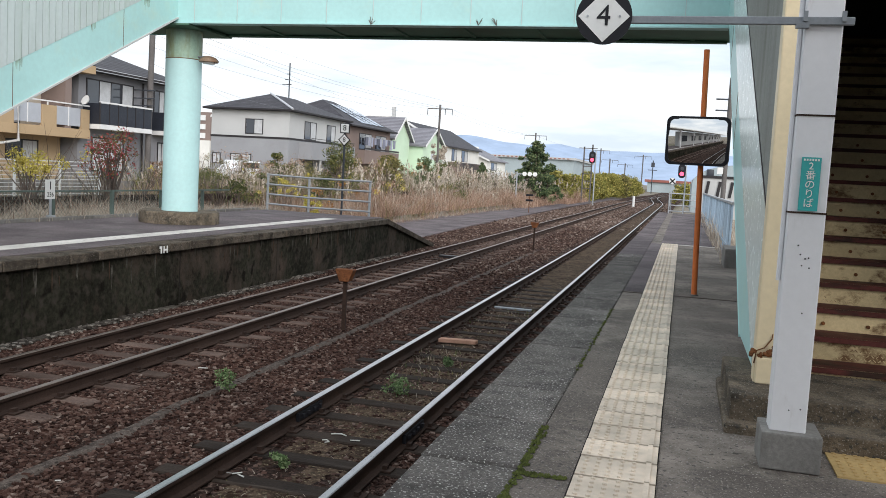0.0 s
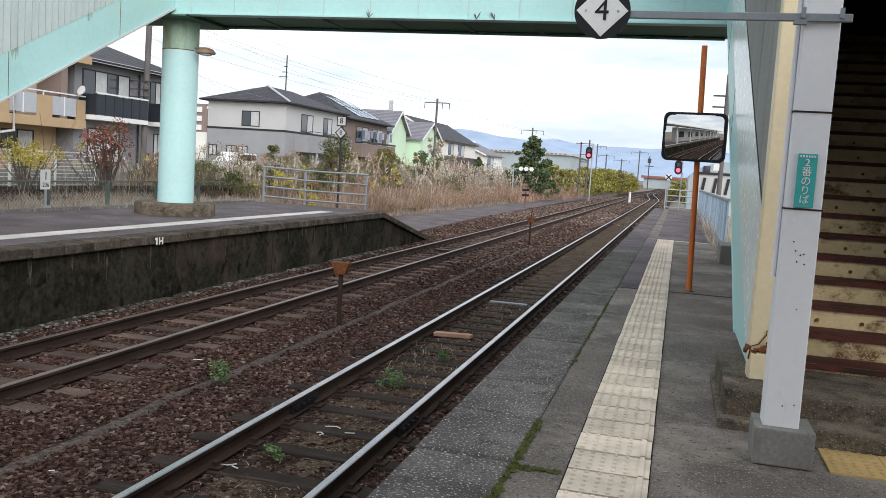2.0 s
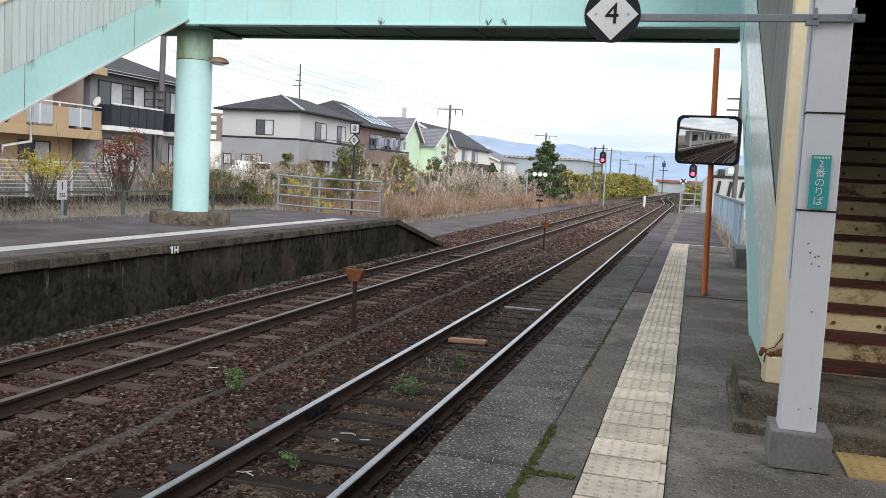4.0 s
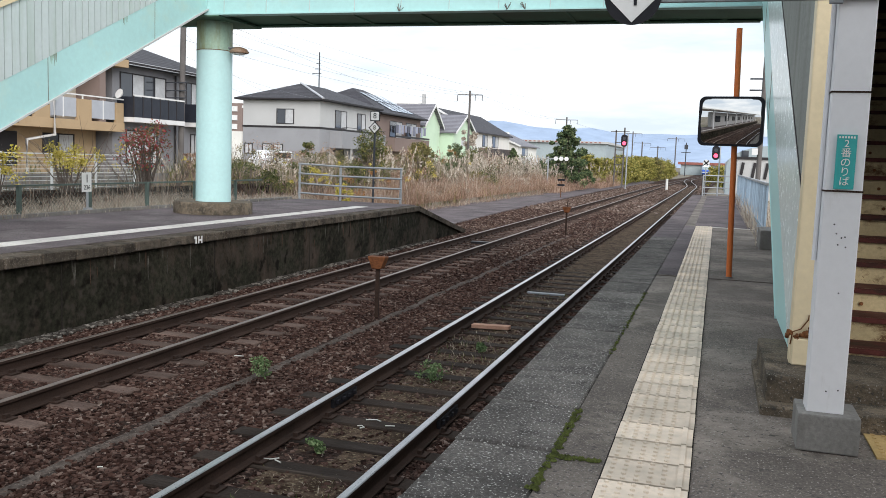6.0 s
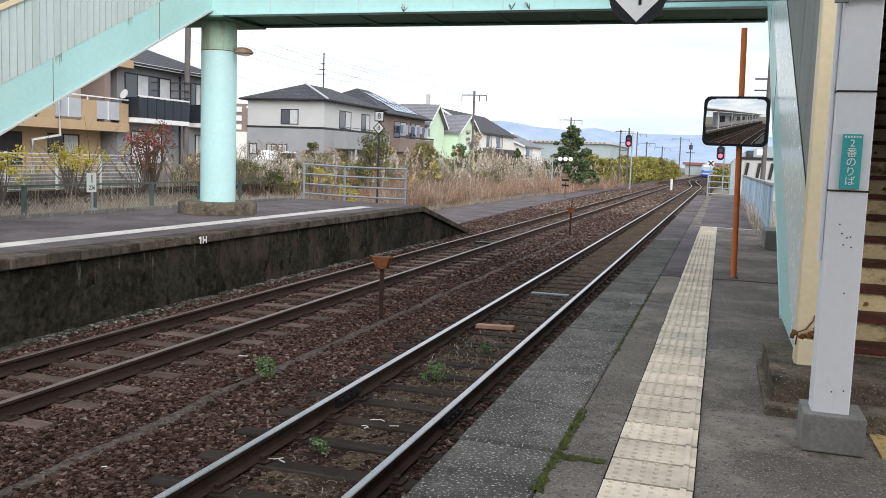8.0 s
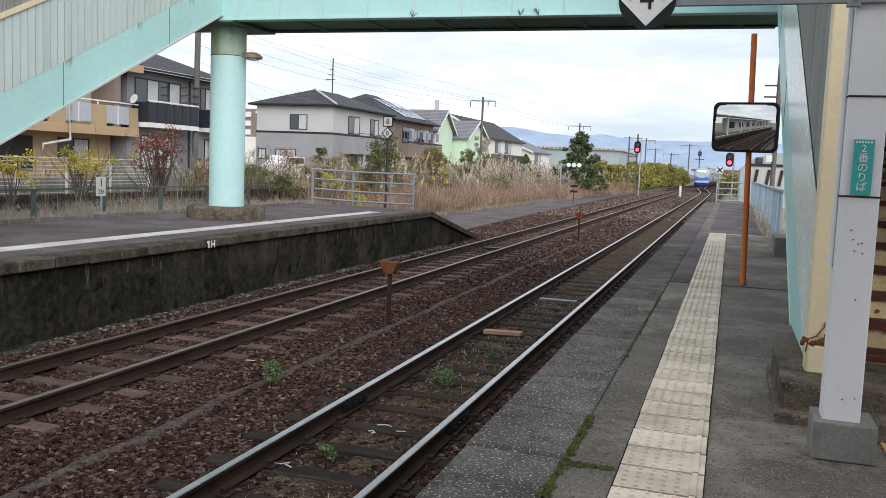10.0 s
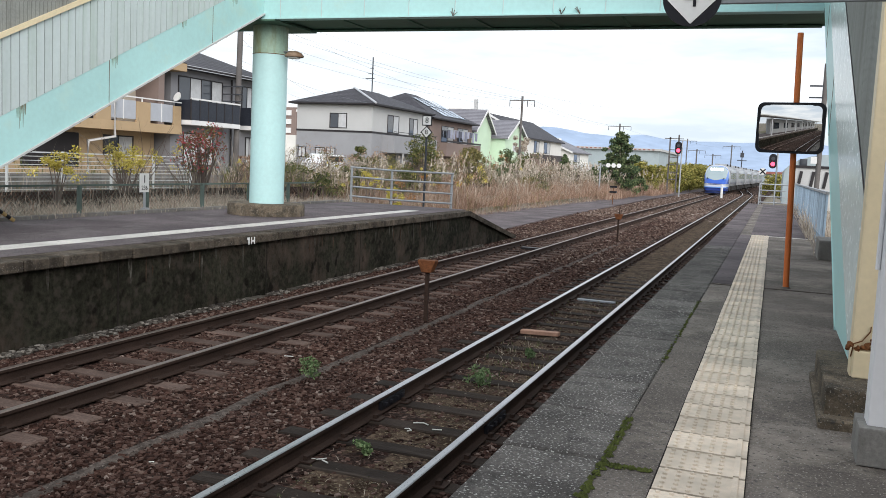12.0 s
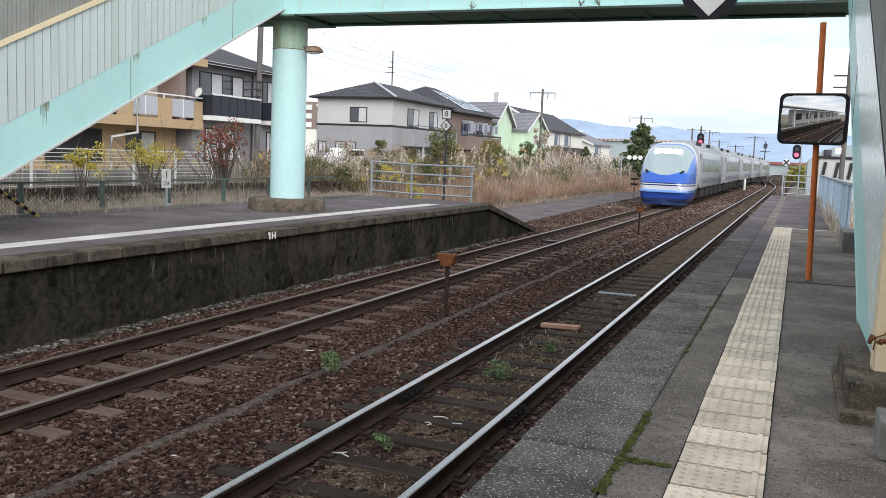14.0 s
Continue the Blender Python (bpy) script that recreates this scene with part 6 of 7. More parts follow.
part("low_rail", boxes((0.955, 0.965, 18.4, 45.6, 0.2, 0.25)), M["fence_blue"], bf)
solo("concrete_block", bevelled(boxes((0.80, 1.45, 16.3, 17.4, -0.1, 0.34)), 0.03, 2), M["concrete"], (1.1, 17, 0), "low grey concrete block at the platform's back edge", "block")


# ---- houses beyond the tracks ----
def window(h, face, at, a0, a1, z0, z1, panes=2, mat="glass", frame_mat="trim_dark", depth=0.05):
    """A framed window proud of a wall. face "x": wall at x = at, looking to +x; face "y": wall at y = at, looking to -y."""
    def bx(u0, u1, w0, w1, v0, v1):
        return (at + w0, at + w1, u0, u1, v0, v1) if face == "x" else (u0, u1, at - w1, at - w0, v0, v1)
    t = 0.07
    fr = boxes(bx(a0, a1, -0.02, depth, z1 - t, z1), bx(a0, a1, -0.02, depth, z0, z0 + t), bx(a0, a0 + t, -0.02, depth, z0 + t, z1 - t), bx(a1 - t, a1, -0.02, depth, z0 + t, z1 - t))
    w = part("window", fr, M[frame_mat], h, "dark framed window")
    step = (a1 - a0 - 2 * t) / panes
    for k in range(panes):
        u = a0 + t + k * step
        part("pane", boxes(bx(u + 0.02, u + step - 0.02, -0.02, 0.02, z0 + t, z1 - t)), M["curtain"] if (k % 2 == 1 and mat == "glass") else M[mat], w)
        if k:
            part("mullion", boxes(bx(u - 0.025, u + 0.025, -0.02, depth - 0.01, z0 + t, z1 - t)), M[frame_mat], w)
    return w


def hip_roof(h, x0, x1, y0, y1, ze, zr, mat, over=0.6, ridge="y", inset=None, label="dark slate hip roof"):
    X0, X1, Y0, Y1 = x0 - over, x1 + over, y0 - over, y1 + over
    bm = bmesh.new()
    e = [bm.verts.new(p) for p in ((X0, Y0, ze), (X1, Y0, ze), (X1, Y1, ze), (X0, Y1, ze))]
    lo = [bm.verts.new(p) for p in ((X0, Y0, ze - 0.16), (X1, Y0, ze - 0.16), (X1, Y1, ze - 0.16), (X0, Y1, ze - 0.16))]
    if ridge == "y":
        i = min((X1 - X0) / 2, (Y1 - Y0) / 2) if inset is None else inset
        xm = (X0 + X1) / 2
        a, b = bm.verts.new((xm, Y0 + i, zr)), bm.verts.new((xm, Y1 - i, zr))
        for q in ((e[0], e[1], a), (e[1], e[2], b, a), (e[2], e[3], b), (e[3], e[0], a, b)):
            bm.faces.new(q)
        hips = [((X1, Y0, ze), a.co.copy()), (a.co.copy(), b.co.copy()), ((X1, Y1, ze), b.co.copy()), ((X0, Y0, ze), a.co.copy())]
    else:
        i = min((X1 - X0) / 2, (Y1 - Y0) / 2) if inset is None else inset
        ym = (Y0 + Y1) / 2
        a, b = bm.verts.new((X0 + i, ym, zr)), bm.verts.new((X1 - i, ym, zr))
        for q in ((e[0], e[1], b, a), (e[1], e[2], b), (e[2], e[3], a, b), (e[3], e[0], a)):
            bm.faces.new(q)
        hips = [((X1, Y0, ze), b.co.copy()), (a.co.copy(), b.co.copy())]
    for k in range(4):
        bm.faces.new((lo[k], lo[(k + 1) % 4], e[(k + 1) % 4], e[k]))
    bm.faces.new(lo[::-1])
    r = part("roof", bm, M[mat], h, label)
    part("gutter", boxes((X1, X1 + 0.08, Y0, Y1, ze - 0.14, ze - 0.02), (X0, X1 + 0.08, Y0 - 0.08, Y0, ze - 0.14, ze - 0.02)), M["trim_dark"], h, "dark gutter")
    return hips


# pale grey two-storey house with a black band
hs = thing("grey_house", (-39, 79, -0.2), "two-storey house, pale grey over darker grey, dark hip roof", "house")
part("lower_wall", boxes((-42.8, -34.9, 73, 86.5, -0.3, 3.7)), M["wall_grey"], hs, "grey rendered lower wall")
part("upper_wall", boxes((-42.8, -34.9, 73, 86.5, 3.85, 6.3)), M["wall_light"], hs, "pale grey upper wall")
part("band", boxes((-42.85, -34.85, 72.95, 86.55, 3.7, 3.87)), M["trim_dark"], hs, "black band between the storeys")
hips = hip_roof(hs, -42.8, -34.9, 73, 86.5, 6.38, 8.1, "roof")
part("ridge_strip", tubes(([(hips[0][0][0], hips[0][0][1], hips[0][0][2] + 0.03), tuple(hips[0][1] + Vector((0, 0, 0.05)))], 0.11)), M["roof_ridge"], hs, "pale metal hip strip")
window(hs, "y", 73, -39.3, -37.5, 4.05, 5.45)
window(hs, "y", 73, -42.6, -41.75, 1.2, 2.2, 2, "curtain")
window(hs, "y", 73, -40.75, -39.7, 1.2, 2.2, 2, "curtain")
window(hs, "y", 73, -39.6, -38.6, 1.2, 2.2, 2, "curtain")
window(hs, "x", -34.9, 76.3, 79.0, 3.9, 5.6)
window(hs, "x", -34.9, 81.6, 83.8, 3.9, 5.6)
part("balcony", boxes((-34.9, -33.6, 75.2, 86.3, 2.0, 3.6)), M["wall_grey"], hs, "pale grey balcony parapet")
part("balcony_rail", boxes((-33.65, -33.6, 75.2, 86.3, 3.95, 4.0)), M["trim_dark"], hs)
part("porch_door", boxes((-34.9, -34.86, 76, 78.5, 0.2, 1.9)), M["trim_dark"], hs)
part("porch_post", boxes((-33.8, -33.65, 77.6, 77.75, -0.3, 2.0)), M["wall_light"], hs)

# dark house with balconies, partly behind the bridge column
hd = thing("dark_house", (-38, 50, -0.2), "slate-grey two-storey house with dark glazed balconies", "house")
part("wall", boxes((-42, -33.5, 42.6, 52.6, -0.3, 6.25)), M["wall_dark"], hd, "slate-grey rendered wall")
hip_roof(hd, -42, -33.5, 42.6, 52.6, 6.3, 8.3, "roof", over=0.75)
part("fascia", boxes((-32.74, -32.68, 41.9, 53.3, 6.12, 6.32)), M["roof_ridge"], hd, "pale metal gutter")
for y0, y1 in ((43.0, 48.0), (49.6, 52.5)):
    window(hd, "x", -33.5, y0 + 0.25, y1 - 0.3, 3.3, 5.75, 4)
    b = part("balcony", boxes((-33.5, -32.3, y0, y1, 2.85, 3.12)), M["trim_white"], hd, "white balcony slab")
    for k in range(6):
        u = y0 + (y1 - y0) * k / 6
        part("balcony_panel", boxes((-32.36, -32.33, u + 0.03, u + (y1 - y0) / 6 - 0.03, 3.15, 4.3)), M["dark_screen"], b, "smoked balcony panel")
        part("baluster", boxes((-32.38, -32.31, u - 0.03, u + 0.03, 3.12, 4.35)), M["trim_dark"], b)
    part("hand_rail", boxes((-32.40, -32.29, y0, y1, 4.33, 4.42)), M["trim_white"], b)
    part("end_panel", boxes((-33.5, -32.36, y0, y0 + 0.03, 3.15, 4.3)), M["dark_screen"], b)
    window(hd, "x", -33.5, y0 + 0.8, y1 - 1.2, 0.4, 2.4, 2, "curtain")
part("drain_pipe", tubes(([(-33.4, 48.6, 0), (-33.4, 48.6, 6)], 0.06)), M["trim_dark"], hd)
dish = thing("satellite_dish", (-33.0, 42.4, 4.3), "white satellite dish on the wall", "satellite dish")
bm = bmesh.new()
tube(bm, [(-32.50, 42.12, 4.32), (-32.515, 42.06, 4.345), (-32.54, 41.95, 4.39)], 0.3, 20, radii=[0.06, 0.19, 0.29])
part("bowl", bm, M["trim_white"], dish, "white bowl")
part("bracket", tubes(([(-33.5, 42.7, 4.2), (-32.5, 42.05, 4.35)], 0.04)), M["galv"], dish)

# tan apartment house with deep balconies
hb = thing("tan_apartment_house", (-36, 34, -0.2), "two-storey tan apartment house with panelled balconies", "apartment house")
part("wall", boxes((-44, -34.6, 12, 42.4, -0.3, 2.3), (-44, -34.6, 12, 42.4, 2.3, 6.3)), M["wall_cream"], hb, "cream rendered wall")
part("ground_wall", boxes((-34.6, -34.5, 12, 42.4, -0.3, 2.3)), M["wall_beige"], hb, "tan ground-floor wall")
part("balcony_slab", boxes((-34.6, -32.9, 12, 42.9, 2.25, 2.75)), M["wall_beige"], hb, "tan balcony slab")
part("eave", boxes((-44.5, -32.6, 11.5, 42.9, 5.9, 6.35)), M["wall_beige"], hb, "tan eave")
hip_roof(hb, -44, -33.4, 12, 42.2, 6.42, 8.3, "roof", over=0.7)
for k in range(2, 11):
    y = 7.85 + k * 3.12
    part("balcony_pillar", boxes((-33.08, -32.92, y, y + 1.1, 2.75, 3.88)), M["wall_beige"], hb, "tan balcony pillar")
    sc = part("balcony_screen", boxes((-33.02, -32.98, y + 1.13, y + 3.09, 2.9, 3.9)), M["grey_screen"], hb, "frosted grey balcony panel")
    part("screen_bar", boxes((-33.04, -32.96, y + 2.08, y + 2.14, 2.86, 3.92)), M["trim_white"], sc)
    part("rail_post", boxes((-33.03, -32.97, y + 0.45, y + 0.51, 3.88, 4.1)), M["trim_white"], hb)
part("balcony_end", boxes((-33.08, -32.92, 42.2, 42.85, 2.75, 3.88)), M["wall_beige"], hb, "tan balcony end")
part("hand_rail", boxes((-33.05, -32.95, 12.5, 42.9, 4.06, 4.13)), M["trim_white"], hb, "white hand rail")
for k in range(4):
    y = 16.5 + k * 6.6
    window(hb, "x", -34.6, y, y + 3.0, 2.8, 5.2, 2)
# doorways under the balcony: their deep shade is a near-black panel on the wall
for y0, y1 in ((24.5, 27.5), (32.6, 36.4)):
    part("dark_opening", boxes((-34.52, -34.46, y0, y1, 0.2, 2.0)), M["trim_dark"], hb, "near-black panel for the shaded doorway")
window(hb, "x", -34.5, 38.2, 40.6, 0.9, 2.0, 2)
part("partition", boxes((-34.6, -33.0, 40.9, 41.4, 2.75, 5.9)), M["wall_brown"], hb)
part("drain_pipe", tubes(([(-32.8, 37.2, 4.0), (-32.8, 37.2, 1.9), (-33.1, 35.6, 1.6), (-33.1, 35.6, -0.2)], 0.09)), M["trim_white"], hb, "white drain pipe")

# brown house with laundry and solar panels
hl = thing("brown_house", (-40, 95, -0.2), "brown-grey house with a laundry balcony and solar panels", "house")
part("wall", boxes((-46, -35.2, 88.0, 102.0, -0.3, 6.0)), M["wall_brown"], hl, "brown-grey wall")
hip_roof(hl, -46, -35.2, 88.0, 102.0, 6.1, 9.1, "roof", over=0.7)
bm = bmesh.new()
for k in range(4):
    for j in range(2):
        y0, u0 = 92.2 + k * 1.9, 0.12 + j * 0.36
        pts = [(-34.5 - 6.1 * u, y, 6.1 + 3.0 * u + 0.09) for u, y in ((u0, y0 + u0 * 0.8), (u0, y0 + 1.8 + u0 * 0.2), (u0 + 0.33, y0 + 1.8), (u0 + 0.33, y0 + 0.4))]
        bm.faces.new([bm.verts.new(p) for p in pts])
bmesh.ops.solidify(bm, geom=bm.faces[:], thickness=0.05)
part("solar_panels", bm, M["solar"], hl, "shiny solar panels", kind="stuff")
part("balcony", boxes((-35.2, -33.9, 90.0, 101.8, 2.0, 3.5)), M["wall_brown"], hl, "brown balcony parapet")
part("balcony_rail", boxes((-33.95, -33.88, 90.0, 101.8, 3.55, 3.75)), M["trim_dark"], hl)
window(hl, "x", -35.2, 91.5, 95.5, 3.4, 5.4)
window(hl, "x", -35.2, 96.8, 100.5, 3.4, 5.4)
for k in range(11):
    y = 91.0 + k * 0.95
    bm = boxes((-34.25, -34.2, y, y + random.uniform(0.5, 0.8), 4.9 - random.uniform(0.5, 1.1), 4.95))
    solo("laundry_garment", bm, M["laundry"], (-34.2, y, 4.9), "washing hung on a balcony line", "laundry", "hung washing")
solo("laundry_pole", tubes(([(-34.22, 90.2, 4.97), (-34.22, 101.6, 4.97)], 0.03)), M["galv"], (-34.2, 90.2, 4.97), "metal drying pole above the balcony", "drying pole")


def gable_house(name, label, wall, roof, x0, x1, y0, y1, ze, zr, ridge, over=0.5):
    h = thing(name, ((x0 + x1) / 2, (y0 + y1) / 2, -0.2), label, "house")
    bm = bmesh.new()
    if ridge == "x":
        ym = (y0 + y1) / 2
        prism(bm, [(y0, -0.3), (y1, -0.3), (y1, ze), (ym, zr), (y0, ze)], "x", x0, x1)
        rows = [([(y0 - over, ze - over * (zr - ze) / (ym - y0)), (ym, zr), (ym, zr + 0.18), (y0 - over, ze + 0.18 - over * (zr - ze) / (ym - y0))], x0 - over, x1 + over),
                ([(y1 + over, ze - over * (zr - ze) / (ym - y0)), (ym, zr), (ym, zr + 0.18), (y1 + over, ze + 0.18 - over * (zr - ze) / (ym - y0))], x0 - over, x1 + over)]
        axis = "x"
        trim = [([(y0 - over, ze - 0.1 - over * (zr - ze) / (ym - y0)), (ym, zr - 0.12), (ym, zr + 0.2), (y0 - over, ze + 0.2 - over * (zr - ze) / (ym - y0))], x1 + over, x1 + over + 0.06),
                ([(y1 + over, ze - 0.1 - over * (zr - ze) / (ym - y0)), (ym, zr - 0.12), (ym, zr + 0.2), (y1 + over, ze + 0.2 - over * (zr - ze) / (ym - y0))], x1 + over, x1 + over + 0.06)]
    else:
        xm = (x0 + x1) / 2
        prism(bm, [(x0, -0.3), (x1, -0.3), (x1, ze), (xm, zr), (x0, ze)], "y", y0, y1)
        q = over * (zr - ze) / (xm - x0)
        rows = [([(x0 - over, ze - q), (xm, zr), (xm, zr + 0.18), (x0 - over, ze + 0.18 - q)], y0 - over, y1 + over), ([(x1 + over, ze - q), (xm, zr), (xm, zr + 0.18), (x1 + over, ze + 0.18 - q)], y0 - over, y1 + over)]
        axis = "y"
        trim = [([(x0 - over, ze - 0.1 - q), (xm, zr - 0.12), (xm, zr + 0.2), (x0 - over, ze + 0.2 - q)], y0 - over - 0.06, y0 - over), ([(x1 + over, ze - 0.1 - q), (xm, zr - 0.12), (xm, zr + 0.2), (x1 + over, ze + 0.2 - q)], y0 - over - 0.06, y0 - over)]
    part("wall", bm, M[wall], h)
    for r in rows:
        part("roof_slope", prisms(axis, r), M[roof], h, "grey roof slope")
    for r in trim:
        part("bargeboard", prisms(axis, r), M["trim_white"], h, "white bargeboard")
    return h


g1 = gable_house("green_gabled_house", "pale green house with white bargeboards and grey roof", "wall_green", "roof_light", -46, -35.4, 103.5, 110.5, 5.6, 8.1, "x")
g2 = gable_house("green_gabled_wing", "lower pale green wing with a white-edged gable", "wall_green", "roof_light", -44, -33.6, 111.0, 120.5, 5.0, 7.3, "x")
window(g2, "x", -33.6, 114.6, 116.4, 3.2, 4.4, 2, "curtain", "trim_white")
for k in range(3):
    part("vent", boxes((-33.58, -33.52, 117.6 + k * 0.7, 118.0 + k * 0.7, 4.5, 4.9)), M["trim_dark"], g2)
window(g2, "x", -33.6, 113.0, 114.0, 0.6, 1.6, 1, "glass", "trim_white")
window(g2, "x", -33.6, 116.5, 117.5, 0.6, 1.6, 1, "glass", "trim_white")
g3 = gable_house("white_house", "white house with a dark roof and wooden balcony", "wall_white", "roof", -45, -34.2, 122, 146, 5.6, 8.6, "y")
window(g3, "x", -34.2, 128, 131, 3.4, 5.2)
window(g3, "x", -34.2, 134, 138, 3.4, 5.2)
part("balcony", boxes((-34.2, -32.8, 126, 144, 1.6, 3.2)), M["wall_brown"], g3, "brown slatted balcony")
for k in range(24):
    part("slat", boxes((-32.8, -32.76, 126.1 + k * 0.75, 126.5 + k * 0.75, 1.6, 3.2)), M["trim_dark"], g3)
g4 = gable_house("small_grey_house", "small white house with a grey roof", "wall_white", "roof_light", -44, -33.5, 150, 166, 4.2, 6.4, "y")
part("balcony", boxes((-33.5, -32.6, 151, 164, 0.6, 2.2)), M["trim_white"], g4, "white balcony")
window(g4, "x", -33.5, 153, 158, 2.4, 3.8)
bk = gable_house("back_house", "grey-roofed house behind the row", "wall_white", "roof_light", -58, -47, 100, 112, 7.2, 9.6, "y")
rt = thing("flat_roofed_building", (-43, 121, -0.2), "pale flat-roofed building with a tall chimney", "building")
part("block", boxes((-45.5, -41.7, 121, 127, -0.3, 9.3)), M["wall_white"], rt)
part("chimney", boxes((-41.5, -41.0, 120.5, 121.0, 7, 10.6)), M["wall_light"], rt)
tb = thing("distant_apartment_block", (-90, 150, -0.2), "distant brownish apartment block with white balconies", "apartment block")
part("tower", boxes((-93.5, -88.2, 150, 165, -0.3, 10.6)), M["wall_brown"], tb)
for k in range(3):
    part("balcony", boxes((-91, -89.2, 149.8, 150, 5.6 + k * 1.7, 6.6 + k * 1.7)), M["trim_white"], tb, "pale balcony")
part("low_wing", boxes((-93, -88.0, 149.5, 150, -0.3, 5.2)), M["wall_white"], tb)

wh = thing("warehouse", (-38, 205, -0.2), "long low blue-grey warehouse with a pale eave", "warehouse")
part("wall", boxes((-50, -24.5, 200, 240, -0.5, 6.0)), M["wall_shed"], wh, "blue-grey cladding")
part("eave", boxes((-50.6, -24.0, 199.3, 240.5, 6.0, 6.5)), M["wall_light"], wh, "pale eave with faint lettering")
for k in range(24):
    part("eave_mark", boxes((-49 + k * 1.0, -48.5 + k * 1.0, 199.2, 199.3, 6.15, 6.35)), M["brick_red"], wh)
part("doorway", boxes((-48, -44, 199.8, 200.0, 0.5, 3.2)), M["wall_white"], wh)
part("dark_door", boxes((-47.2, -45.2, 199.7, 199.8, 1.2, 2.6)), M["trim_dark"], wh)
for x in (-34, -50.2):
    part("roof_vent", boxes((x, x + 1.4, 206, 208, 6.9, 8.3)), M["wall_white"], wh)
van = thing("parked_van", (-34, 64, -0.2), "white van parked beyond the weeds", "van")
bm = prisms("x", ([(60.4, 0.25), (64.6, 0.25), (64.6, 1.5), (61.9, 1.55), (61.0, 0.95), (60.4, 0.85)], -35.0, -33.3))
part("body", bevelled(bm, 0.08, 2), M["car_paint"], van, "white body")
part("side_windows", boxes((-33.32, -33.27, 62.0, 64.4, 0.95, 1.4), (-34.9, -33.4, 64.55, 64.62, 0.95, 1.4)), M["glass"], van)
for y in (61.2, 63.8):
    bm = bmesh.new()
    tube(bm, [(-33.55, y, 0.1), (-33.25, y, 0.1)], 0.32, 16)
    part("wheel", bm, M["black"], van, "black wheel")

# white round-roofed building and sheds beyond the near platform's end
rb2 = thing("round_roofed_building", (4.2, 70, -0.3), "white building with a rounded roof and narrow dark windows", "building")
arc = [(0.6, -0.5), (7.5, -0.5)] + [(4.05 + 3.45 * math.cos(radians(a)), 1.7 + 1.5 * math.sin(radians(a))) for a in range(0, 181, 15)]
part("hall", prisms("y", (arc, 68, 84)), M["wall_shed"], rb2, "grey clad hall")
part("annex", boxes((1.15, 3.6, 58, 62, -0.5, 2.05)), M["wall_light"], rb2, "white annex")
part("annex_roof", boxes((1.05, 3.7, 57.9, 62.1, 2.05, 2.2)), M["trim_dark"], rb2)
for x in (1.45, 2.15, 2.9):
    part("slot_window", (lambda b: (box(b, -0.09, 0.09, 57.93, 58.0, -0.5, 0.5, turn=Matrix.Translation((x, 0, 1.35)) @ Matrix.Rotation(radians(8), 4, "Y")), b)[1])(bmesh.new()), M["trim_dark"], rb2, "narrow dark slanted window")
part("hall_window", boxes((1.6, 2.1, 67.9, 68.0, 1.9, 2.8)), M["glass"], rb2)
cp2 = thing("concrete_pole", (2.1, 50, -0.3), "grey concrete pole with brackets and a small box", "utility pole")
part("pole", tubes(([(2.1, 50, -0.3), (2.1, 50, 7.4)], 0.13), sides=10), M["pole"], cp2)
for z in (5.6, 6.2):
    part("bracket", boxes((1.35, 2.1, 49.9, 50.0, z, z + 0.08)), M["dark_grey"], cp2)
part("box", boxes((1.7, 2.0, 49.8, 50.0, 2.2, 2.55)), M["trim_white"], cp2)
rd = thing("red_roofed_shed", (0, 330, -1), "low red-brown roofed shed far along the line", "shed")
part("roof", boxes((-14, 16, 330, 336, 2.5, 3.4)), M["brick_red"], rd)
part("wall", boxes((-13, 15, 331, 335, -1.2, 2.5)), M["wall_shed"], rd)

# distant mountains, the haze before them put into their pale blue colour
def ridge(name, y, base, amp, freq, seed, x0, x1, mat):
    bm = bmesh.new()
    xs = np.linspace(x0, x1, 160)
    top = [base + 34 * math.exp(-((x + 745) / 150) ** 2) + 16 * math.exp(-((x + 425) / 70) ** 2) + 30 * math.exp(-((x + 1150) / 200) ** 2) + amp * (noise.noise(Vector((x * freq, seed, 0))) + 0.35 * noise.noise(Vector((x * freq * 3.1, seed, 4))) + 0.15 * noise.noise(Vector((x * freq * 9, seed, 9)))) for x in xs]
    front, crest, back = ([bm.verts.new((x, yy, z if zz is None else zz)) for x, z in zip(xs, top)] for yy, zz in ((y - 600, -20), (y, None), (y + 600, -20)))
    for a, b in ((front, crest), (crest, back)):
        for i in range(len(xs) - 1):
            bm.faces.new((a[i], a[i + 1], b[i + 1], b[i])).smooth = True
    solo(name, bm, mat, (0, y, 0), "hazy blue distant mountains", "mountains", kind="structure")


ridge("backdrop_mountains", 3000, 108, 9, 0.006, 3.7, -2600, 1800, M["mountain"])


# ---- station behind the viewer: canopy, building, far platform shelter (they show in the mirror) ----
cn = thing("platform_canopy", (2, -15, 3.3), "white steel platform canopy", "canopy", kind="structure")
# front end lies out of view; its reach is set to shade post and stair
part("roof", prisms("y", ([(0.42, 3.3), (4.6, 3.55), (4.6, 3.65), (0.42, 3.4)], -42, 3.3)), M["wall_white"], cn, "white canopy roof")
for k in range(9):
    y = -3.6 - k * 5.0
    part("canopy_column", boxes((0.9, 1.06, y - 0.08, y + 0.08, 0, 3.3)), M["white_post"], cn, "white canopy column")
bd = thing("station_building", (5, -18, 0), "white single-storey station building", "building", kind="structure")
part("wall", boxes((4.6, 8, -42, -2.0, -0.2, 3.6)), M["wall_white"], bd, "white rendered wall")
